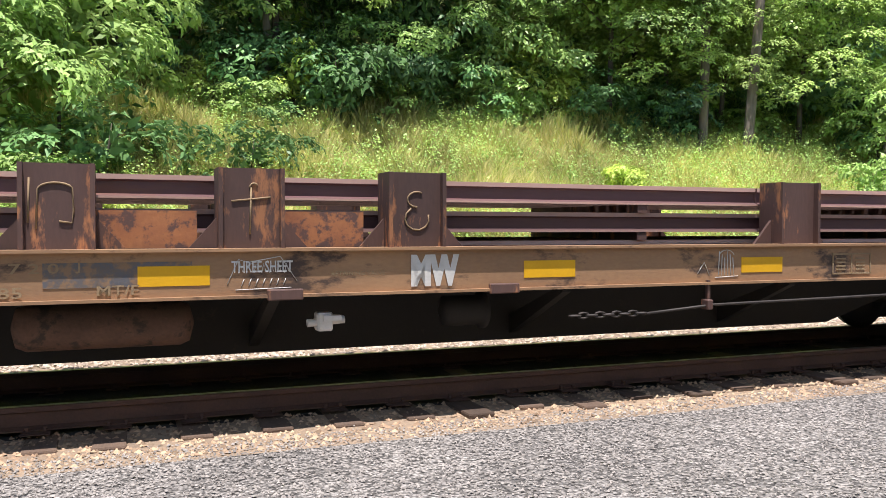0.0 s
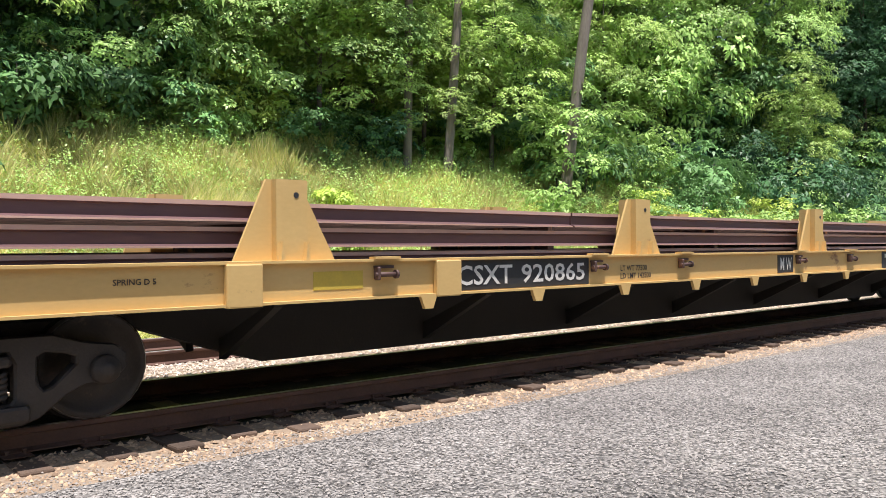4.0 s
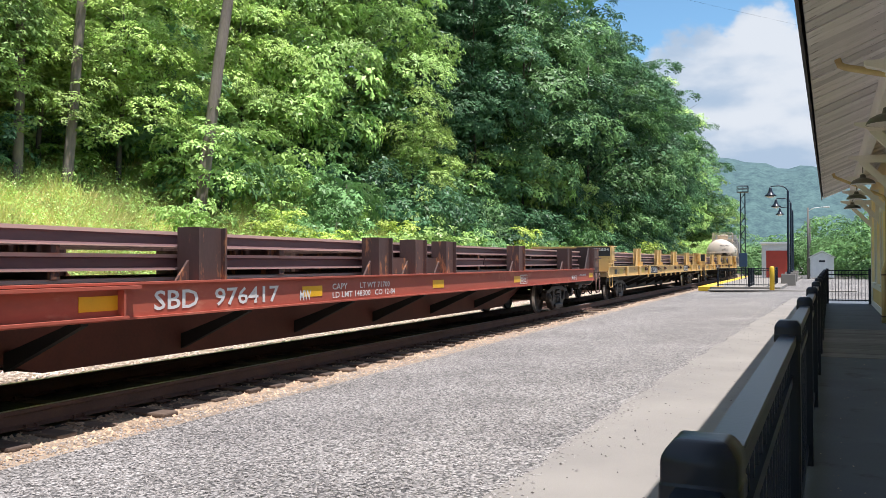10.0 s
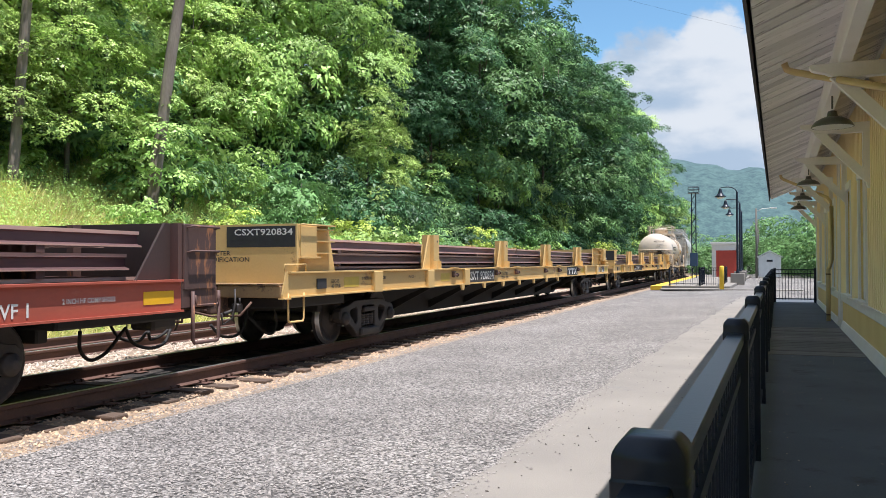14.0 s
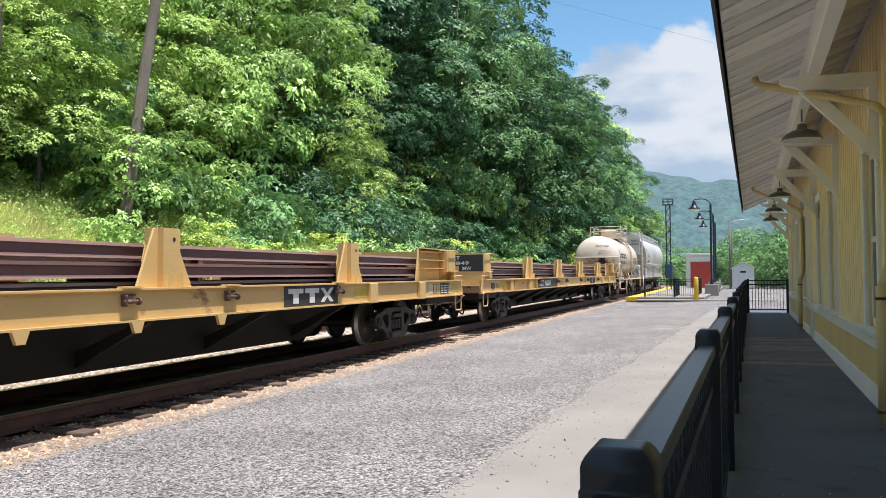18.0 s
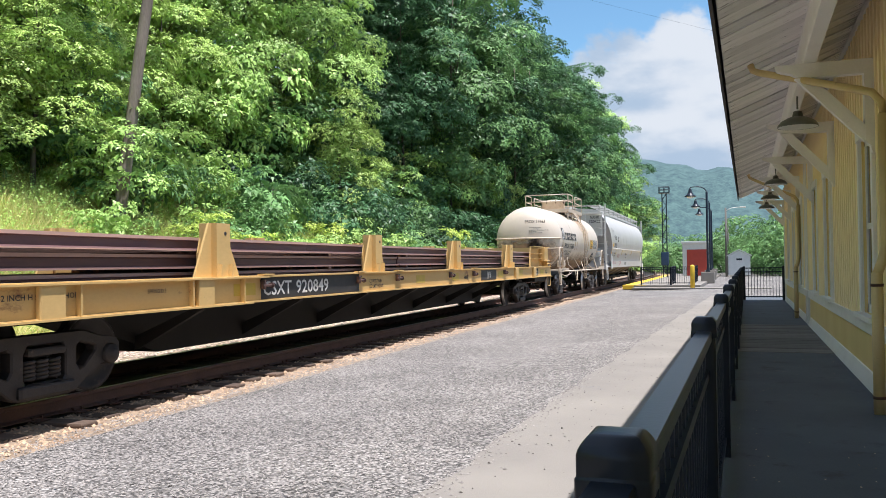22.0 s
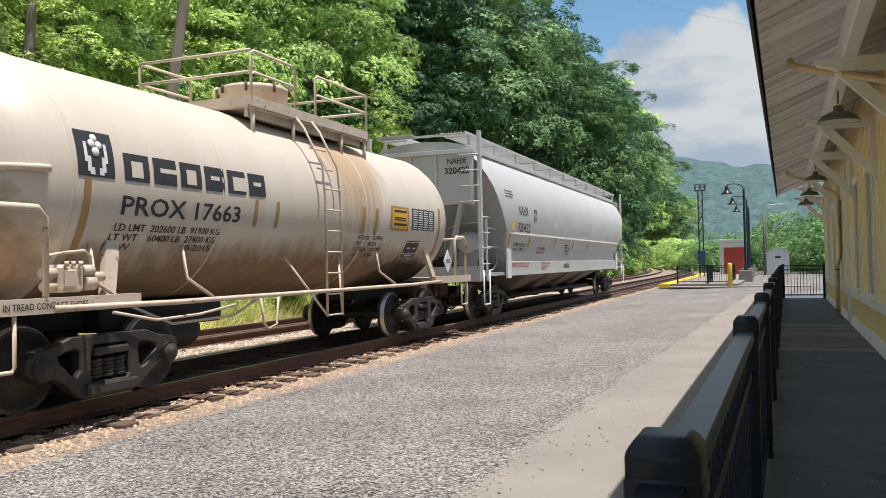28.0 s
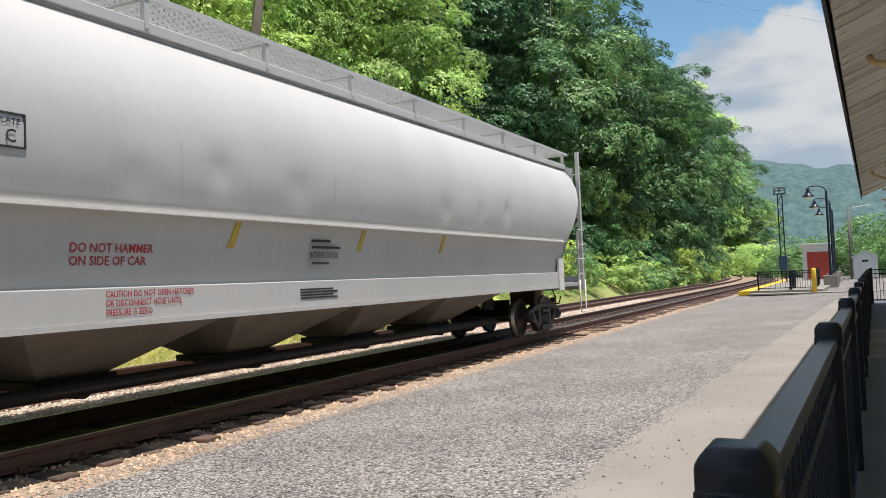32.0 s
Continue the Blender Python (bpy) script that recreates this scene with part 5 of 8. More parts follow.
TANK = mat("cream_tank_paint", (0.62, 0.55, 0.455), (0.56, 0.48, 0.38), 0.40, scale=0.6, fine=9, bump=0.015, rust=(0.50, 0.39, 0.27), rust_at=0.66, streak=(3.0, 1, 0.25))


def smudge(name, base, other, centre, size, most, edge=0.5, run=(1, 1, 1)):
    """Dirt that thins out round a centre, with a ragged edge."""
    m = mat(name, base, other, 0.8, scale=3, fine=25, bump=0.0, spec=0.2)
    n, l = m.node_tree.nodes, m.node_tree.links
    at, mp, ball, cloud, add, fade = n.new("ShaderNodeTexCoord"), n.new("ShaderNodeMapping"), n.new("ShaderNodeTexGradient"), n.new("ShaderNodeTexNoise"), n.new("ShaderNodeMath"), n.new("ShaderNodeMapRange")
    mp.inputs["Scale"].default_value = [1 / q for q in size]
    mp.inputs["Location"].default_value = [-c / q for c, q in zip(centre, size)]
    drip = n.new("ShaderNodeMapping")
    drip.inputs["Scale"].default_value = run
    ball.gradient_type = "SPHERICAL"
    cloud.inputs["Scale"].default_value, cloud.inputs["Detail"].default_value = 5.0, 5
    add.operation = "MULTIPLY_ADD"
    add.inputs[1].default_value = edge
    fade.inputs["From Min"].default_value, fade.inputs["From Max"].default_value, fade.inputs["To Max"].default_value = 0.36, 0.80, most
    l.new(at.outputs["Object"], mp.inputs["Vector"])
    l.new(mp.outputs["Vector"], ball.inputs["Vector"])
    l.new(at.outputs["Object"], drip.inputs["Vector"])
    l.new(drip.outputs["Vector"], cloud.inputs["Vector"])
    l.new(cloud.outputs["Fac"], add.inputs[0])
    l.new(ball.outputs["Fac"], add.inputs[2])
    l.new(add.outputs[0], fade.inputs["Value"])
    l.new(fade.outputs["Result"], n["Principled BSDF"].inputs["Alpha"])
    return m


STAIN = smudge("rust_runs", (0.56, 0.39, 0.22), (0.46, 0.29, 0.14), (1.85, -0.9, 3.30), (1.25, 1.6, 1.75), 0.46, 0.62, (1.6, 0.8, 0.22))
BELLY = smudge("belly_dirt", (0.36, 0.235, 0.135), (0.22, 0.14, 0.08), (0.5, -0.7, 1.02), (9.0, 1.7, 0.94), 0.72, 0.5, (1, 0.8, 0.4))
BELLYSOOT = smudge("belly_soot", (0.03, 0.024, 0.019), (0.07, 0.05, 0.035), (4.35, -0.6, 1.05), (1.9, 1.3, 0.66), 0.92)
SOOT = smudge("black_soot", (0.022, 0.018, 0.015), (0.05, 0.038, 0.028), (-5.0, -0.42, 1.78), (1.4, 0.42, 0.75), 0.95)
WASH = smudge("brown_road_dirt", (0.48, 0.315, 0.175), (0.34, 0.21, 0.115), (-5.3, 0.0, 1.50), (1.5, 2.4, 1.05), 0.8)
TANKIRON = mat("cream_iron", (0.62, 0.53, 0.42), (0.48, 0.38, 0.28), 0.55, scale=4, fine=40, bump=0.05, rust=(0.22, 0.13, 0.08), rust_at=0.62)
SILO = mat("light_grey_car_paint", (0.53, 0.525, 0.50), (0.46, 0.455, 0.43), 0.40, scale=0.8, fine=14, bump=0.02, rust=(0.50, 0.47, 0.43), rust_at=0.70, streak=(1, 1, 0.5))
SILODK = mat("mid_grey_car_paint", (0.41, 0.412, 0.412), (0.33, 0.333, 0.335), 0.5, scale=2, fine=30, bump=0.05)
# grey paint darkened to hold the shadow beneath the car
HOPPERSHADE = mat("shaded_hopper_paint", (0.20, 0.175, 0.150), (0.12, 0.105, 0.09), 0.7, scale=2, fine=30, bump=0.08)
TAN = mat("tan_band", (0.42, 0.25, 0.09), (0.34, 0.20, 0.07), 0.6, scale=5, fine=50, bump=0.02)
REDINK = mat("red_stencil", (0.42, 0.035, 0.04), (0.34, 0.035, 0.04), 0.6, scale=9, fine=70, bump=0.0)

GEAR = mat("dusty_rusted_gear", (0.165, 0.092, 0.062), (0.085, 0.050, 0.037), 0.85, scale=4, fine=40, bump=0.25, rust=(0.05, 0.035, 0.028), rust_at=0.58)

# wheels and trucks
WR = 0.42
ws = Form()
for s in (-1, 1):
    ws.lathe([(0.10, s * 0.66), (0.13, s * 0.675), (0.16, s * 0.70), (0.33, s * 0.715), (0.36, s * 0.685), (WR + 0.028, s * 0.69), (WR + 0.028, s * 0.712), (WR + 0.004, s * 0.735), (WR, s * 0.80), (WR - 0.01, s * 0.81), (WR - 0.055, s * 0.812), (WR - 0.07, s * 0.785), (0.18, s * 0.775), (0.13, s * 0.82), (0.10, s * 0.825)][::s], (0, 0, 0), "y", 28)
ws.lathe([(0.08, -1.02), (0.085, -0.7), (0.075, 0), (0.085, 0.7), (0.08, 1.02)], (0, 0, 0), "y", 12)
WHEELSET = ws.mesh("wheelset")
WHEELSET.materials.append(CAST)
WHEELSET.materials.append(SHINE)
for q in WHEELSET.polygons:                                  # tread and rim edge, polished by the rails
    if 0.405 < math.hypot(q.center[0], q.center[2]) < 0.4225 and abs(q.center[1]) > 0.72:
        q.material_index = 1
half_rim = [(0.30, 0.08), (0.42, 0.12), (0.60, 0.26), (0.74, 0.325), (0.84, 0.335), (0.98, 0.36), (1.04, 0.42), (1.04, 0.53), (0.96, 0.595), (0.74, 0.625), (0.52, 0.695)]
rim = half_rim + [(-a, b) for a, b in half_rim[::-1]]
eye_hole = [(0.40, 0.36), (0.45, 0.29), (0.52, 0.31), (0.62, 0.40), (0.70, 0.48), (0.70, 0.54), (0.62, 0.575), (0.46, 0.60), (0.40, 0.56)]
window = [(-0.25, 0.22), (0.25, 0.22), (0.28, 0.26), (0.28, 0.52), (0.23, 0.61), (-0.23, 0.61), (-0.28, 0.52), (-0.28, 0.26)]


def pierced(rims, axis_at, chamfer):
    """A cast plate in the XZ plane with holes through it and softened edges."""
    f = Form()
    flat = [Vector((a, 0, b)) for loop in rims for a, b in loop]
    faces = tessellate_polygon([[Vector((a, b, 0)) for a, b in loop] for loop in rims])
    for y, flip in ((-axis_at, False), (axis_at, True)):
        k = len(f.v)
        f.v += [(p.x, y, p.z) for p in flat]
        for q in faces:
            a, b, c = (flat[i] for i in q)
            up = (b.x - a.x) * (c.z - a.z) - (b.z - a.z) * (c.x - a.x) > 0
            f.f.append(tuple(k + i for i in (q if up != flip else q[::-1])))
            f.s.append(False)
    for n, loop in enumerate(rims):
        grow = chamfer if n == 0 else -chamfer
        cx, cz = sum(p[0] for p in loop) / len(loop), sum(p[1] for p in loop) / len(loop)
        rings = []
        for y, g in ((-axis_at, 0), (-axis_at + chamfer, grow), (axis_at - chamfer, grow), (axis_at, 0)):
            ring = []
            for a, b in loop:
                d = math.hypot(a - cx, b - cz)
                ring.append((a + (a - cx) / d * g, y, b + (b - cz) / d * g))
            rings.append(ring)
        f.loft(rings, caps=False, smooth=False)
    return f


SIDEFRAME = pierced([rim, eye_hole, [(-a, b) for a, b in eye_hole[::-1]], window], 0.075, 0.018).box(-0.36, 0.36, -0.13, 0.13, 0.10, 0.215, ch=0.02).box(-0.24, 0.24, -0.12, 0.10, 0.50, 0.575, ch=0.02).mesh("side_frame")
SIDEFRAME.materials.append(CAST)
SPRING = Form().tube([(0.062 * math.cos(a), 0.062 * math.sin(a), 0.25 + 0.20 * a / (2 * math.pi * 5)) for a in (2 * math.pi * k / 9 for k in range(46))], 0.022, 5).mesh("spring")
SPRING.materials.append(CAST)
BEARING = Form().lathe([(0.02, -0.160), (0.055, -0.155), (0.062, -0.135), (0.098, -0.125), (0.112, -0.105), (0.118, 0.05)], (0, 0, 0), "y", 18).box(-0.13, 0.13, -0.07, 0.06, 0.06, 0.16).mesh("bearing")
BEARING.materials.append(CAST)
BOLSTER = Form().box(-0.17, 0.17, -1.0, 1.0, 0.44, 0.58, ch=0.03).rod((0, 0, 0.58), (0, 0, 0.80), 0.19, 14).mesh("truck")
BOLSTER.materials.append(GRIME)
WHEELS = []


def truck(car, x, lift=0.0, base=0.89):
    t = part("truck", BOLSTER, GRIME, car, "dark cast steel truck with two wheelsets", pose(x, 0, 0))
    for s in (-1, 1):
        part("side_frame", SIDEFRAME, CAST, t, "", pose(0, s * 0.99, 0))
        for cx in (-0.16, 0.0, 0.16):
            part("spring", SPRING, CAST, t, "", pose(cx, s * 0.99, 0))
        for w in (-base, base):
            part("bearing", BEARING, CAST, t, "", pose(w, s * 0.99, WR) @ pose(0, 0, 0, 0, 0, 0 if s < 0 else 180))
    for w in (-base, base):
        WHEELS.append((part("wheelset", WHEELSET, CAST, t, "", pose(w, 0, WR)), w))
    return t


def curvy(pts, n=5):
    """A smooth line through points."""
    p = [Vector(q) for q in pts]
    p = [2 * p[0] - p[1]] + p + [2 * p[-1] - p[-2]]
    line = []
    for a, b, c, d in zip(p, p[1:], p[2:], p[3:]):
        for i in range(n):
            u = i / n
            line.append(0.5 * (2 * b + (c - a) * u + (2 * a - 5 * b + 4 * c - d) * u * u + (3 * b - a - 3 * c + d) * u ** 3))
    return line + [p[-2]]


def coupler(car, x, s):
    f = Form().box(min(x, x + s * 0.62), max(x, x + s * 0.62), -0.09, 0.09, 0.74, 0.92, ch=0.02).prism([(x + s * 0.5, -0.14), (x + s * 0.78, -0.16), (x + s * 0.80, 0.02), (x + s * 0.62, 0.16), (x + s * 0.5, 0.14)][::s], "z", 0.70, 0.96)
    part("coupler", f, GEAR, car, "rusty knuckle coupler")
    a, b = sorted((x - s * 0.35, x + s * 0.12))
    f = Form().box(a, b, -0.34, 0.34, 0.62, 1.02, ch=0.03).box(*sorted((x + s * 0.12, x + s * 0.17)), -0.26, 0.26, 0.66, 0.98, ch=0.015)
    part("draft_gear", f, GEAR, car, "dusty rusted draft gear housing")
    f = Form().box(*sorted((x - s * 0.05, x + s * 0.08)), -0.74, -0.62, 0.66, 0.78, ch=0.02).rod((x - s * 0.1, -0.66, 0.72), (x + s * 0.22, -0.60, 0.64), 0.028, 8).rod((x + s * 0.02, -0.72, 0.76), (x + s * 0.02, -0.72, 0.86), 0.014, 6)
    part("angle_cock", f, CAST, car)
    f = Form().tube(curvy([(x, 0.30, 0.72), (x + s * 0.25, 0.32, 0.40), (x + s * 0.6, 0.30, 0.30), (x + s * 0.72, 0.25, 0.42)]), 0.022, 6)
    part("air_hose", f, GRIME, car, "black rubber brake hose")
    f = Form().tube([(x, -0.9, 0.80), (x + s * 0.12, -0.8, 0.62), (x + s * 0.14, -0.35, 0.60), (x + s * 0.22, -0.10, 0.66)], 0.018, 6)
    part("uncoupling_lever", f, GEAR, car)
    f = Form().tube(curvy([(x - s * 1.22, -0.50, 0.60), (x - s * 1.24, -0.52, 0.40), (x - s * 1.10, -0.53, 0.27), (x - s * 0.85, -0.52, 0.33), (x - s * 0.62, -0.50, 0.50), (x - s * 0.50, -0.48, 0.58)]), 0.021, 8)
    part("air_hose", f, GRIME, car, "black rubber brake hose")
    f = Form().tube(curvy([(x - s * 0.50, -0.48, 0.58), (x - s * 0.40, -0.50, 0.40), (x - s * 0.15, -0.52, 0.31), (x + s * 0.15, -0.50, 0.34), (x + s * 0.32, -0.46, 0.50)]), 0.021, 8)
    part("air_hose", f, GRIME, car, "black rubber brake hose")
    for q in (1.22, 0.50):
        part("hose_chain", Form().rod((x - s * q, -0.50, 0.58), (x - s * q, -0.50, 0.80), 0.008, 5), CAST, car)
    f = Form().tube([(x + s * 0.05, -0.66, 0.98), (x + s * 0.12, -0.72, 0.80), (x + s * 0.16, -0.70, 0.58), (x + s * 0.24, -0.60, 0.50), (x + s * 0.30, -0.62, 0.66)], 0.015, 6)
    part("cut_lever", f, CAST, car, "bent iron lever")


def side_step(car, x, w, y, z1, z0, material, name="sill_step", r=0.016):
    f = Form().tube([(x - w / 2, y, z1), (x - w / 2, y, z0 + 0.04), (x - w / 2 + 0.03, y, z0), (x + w / 2 - 0.03, y, z0), (x + w / 2, y, z0 + 0.04), (x + w / 2, y, z1)], r, 6)
    part(name, f, material, car)


def flat_car(name_label, half, paint, stake_paint, stakes, sill, trucks, yellow):
    car = thing("flat_car", name_label, "freight car", "cars of the work train")
    z0, z1 = sill
    W = 1.40
    sill_end = half - 0.14 if yellow else half - (0.66 if paint is OXIDE else 1.30)
    part("deck", Form().box(-half + 0.1, half - 0.1, -W + 0.06, W - 0.06, z1 - 0.30, z1 - 0.24), GRIME, car)
    for s in (-1, 1):
        lip = 0.05 if yellow else 0.042
        outline = [(W + lip, z1), (W + lip, z1 - 0.022), (W, z1 - 0.022), (W, z0 + 0.022), (W + lip, z0 + 0.022), (W + lip, z0), (W - 0.08, z0), (W - 0.08, z0 + 0.022), (W - 0.02, z0 + 0.022), (W - 0.02, z1 - 0.022), (W - 0.10, z1 - 0.022), (W - 0.10, z1)]
        f = Form().prism([(s * a, b) for a, b in outline][::-s], "x", -sill_end, sill_end)
        part("side_sill", f, paint, car)
    # deep middle beam, tapered to the trucks
    t = trucks
    tip = half - (0.75 if yellow else 0.2)
    f = Form().prism([(-tip, 0.66), (-t - 1.3, 0.64), (-t - 1.1, z0 - 0.10), (-t + 1.1, z0 - 0.12), (-t + 2.6, 0.24), (t - 2.6, 0.24), (t - 1.1, z0 - 0.12), (t + 1.1, z0 - 0.10), (t + 1.3, 0.64), (tip, 0.66), (tip, z1 - 0.1), (-tip, z1 - 0.1)], "y", -0.36, 0.36)
    part("centre_sill", f, SHADEDRED if paint is OXIDE else GRIME, car)
    x = -t + 2.2
    while x < t - 2:
        for s in (-1, 1):
            f = Form().prism([(s * 0.36, 0.30), (s * 0.36, 0.48), (s * (W - 0.03), z0 + 0.04), (s * (W - 0.03), z0 - 0.03)][::-s], "x", x - 0.04, x + 0.04)
            part("cross_bearer", f, GRIME, car)
        x += 2.45
    for s in (-1, 1):
        f = Form().box(*sorted((s * half, s * (half - 0.14))), -W + 0.03, W - 0.03, z0, z0 + 0.17 if yellow else z1 - 0.02, ch=0.015)
        for e in (-1, 1) if yellow else ():                  # slanted ends of the side sills
            pts = [(s * (half - 0.142), z0), (s * half, z0), (s * half, z0 + 0.05), (s * (half - 0.09), z1), (s * (half - 0.142), z1)][::s]
            part("sill_gusset", Form().prism(pts, "y", *sorted((e * W, e * (W - 0.025)))), paint, car)
            part("sill_lip", Form().box(*sorted((s * (half - 0.142), s * (half + 0.02))), *sorted((e * (W + 0.05), e * (W - 0.06))), z0 - 0.020, z0 - 0.001), paint, car)
        # black boxes added under the end, which hide the grass behind
        part("end_underframe", Form().box(*sorted((s * (t + 1.25), s * (half - 0.25))), -1.25, 1.25, 0.70, z0 - 0.004, ch=0.02).box(*sorted((s * (t + 1.35), s * (t + 1.5))), -0.9, 0.9, 0.56, 0.71, ch=0.02), GRIME, car, "black boxes closing the gap under the end")
        part("end_sill", f, OLDMAIZE if yellow else DARKEND, car, "grimy yellow-brown end sill" if yellow else "dark brown end sill")
        truck(car, s * t)
        coupler(car, s * half, s)
    for sx in stakes:
        for s in (-1, 1):
            y0 = s * (W - 0.16)
            if yellow:
                top = 1.90
                f = Form().prism([(sx - 0.15, z1), (sx + 0.15, z1), (sx + 0.15, top), (sx - 0.15, top)], "y", *sorted((y0 - s * 0.12, y0 + s * 0.14)))
                st = part("stake", f, stake_paint, car)
                for g, reach, up in ((-1, 0.50, top), (1, 0.48, top - 0.16)):
                    part("gusset", Form().prism([(sx + g * 0.15, z1), (sx + g * reach, z1), (sx + g * 0.20, up), (sx + g * 0.15, up)][::g], "y", y0 - 0.06, y0 - 0.03), stake_paint, st)
                for g in (-1, 1):
                    part("gusset", Form().prism([(sx + g * 0.15, z1), (sx + g * 0.21, z1), (sx + g * 0.21, z1 + 0.3), (sx + g * 0.15, z1 + 0.5)][::g], "y", *sorted((y0 - s * 0.12, y0 - s * 0.10))), stake_paint, st)
                for g in (-1, 1):
                    part("stiffener", Form().prism([(sx + g * 0.10, z1), (sx + g * 0.14, z1), (sx + g * 0.12, z1 + 0.16)][::g], "y", *sorted((y0 + s * 0.14, y0 + s * 0.20))), stake_paint, st)
                part("pin_hole", Form().rod((sx + 0.04, y0 + s * 0.13, top - 0.13), (sx + 0.04, y0 + s * 0.1435, top - 0.13), 0.026, 10), INK, st)
            else:
                top = 1.74
                o, i, w0, w1 = y0 + s * 0.16, y0 - s * 0.14, y0 + s * 0.06, y0 + s * 0.10
                ring = [(-0.235, o), (-0.205, o), (-0.205, w1), (0.205, w1), (0.205, o), (0.235, o), (0.235, i), (0.205, i), (0.205, w0), (-0.205, w0), (-0.205, i), (-0.235, i)]
                st = part("stake", Form().prism([(sx + a * (0.92 + 0.08), b) for a, b in ring][::-s], "z", z1, top), stake_paint, car)
                for g in (-1, 1):
                    part("gusset", Form().prism([(sx + g * 0.235, z1), (sx + g * 0.43, z1), (sx + g * 0.235, z1 + 0.22)][::g], "y", y0 - 0.02, y0 + 0.01), stake_paint, st)
    return car


def rail_load(x0, x1, base, step, layers, seed):
    """Rail lengths lying in layers on the deck."""
    rnd = random.Random(seed)
    load = thing("rail_stack", "stack of long purple-brown steel rails lying on a flat car", "rails", "rail loads")
    shape = [(-0.07, 0.0), (0.07, 0.0), (0.07, 0.016), (0.012, 0.034), (0.010, 0.125), (0.035, 0.138), (0.035, 0.175), (-0.035, 0.175), (-0.035, 0.138), (-0.010, 0.125), (-0.012, 0.034), (-0.07, 0.016)]
    for k in range(layers):
        z = base + step * k
        bx = x0 + 1.2
        while bx < x1:
            part("spacer", Form().box(bx - 0.05, bx + 0.05, -1.05, 1.05, z - (step - 0.176 if k else 0.10), z), STAKE, load, "short rusty steel spacer")
            bx += 3.6
        for j in range(12):
            y = -0.99 + 0.18 * j
            a = x0 + rnd.uniform(0.05, 0.5)
            if j == 0 and k:
                cut = rnd.uniform(x0 + 6, x1 - 6)
                spans = ((a, cut), (cut + 0.02, x1 - rnd.uniform(0.05, 0.4)))
            else:
                spans = ((a, x1 - rnd.uniform(0.05, 0.4)),)
            for p, q in spans:
                dy = rnd.uniform(-0.012, 0.012)
                ob = part("rail", Form().loft([[(e, y + dy + u, z + v) for u, v in shape] for e in (p, q)]), CARGO, load)
                ob.data.materials.append(CARGOLIT)          # sunlight on the thin flange and head edges, painted pale
                for i in (1, 5, 7, 11):
                    ob.data.polygons[i].material_index = 1
    return load


def grab(car, pts, material, r=0.012, name="grab_iron"):
    return part(name, Form().tube(pts, r, 6), material, car)


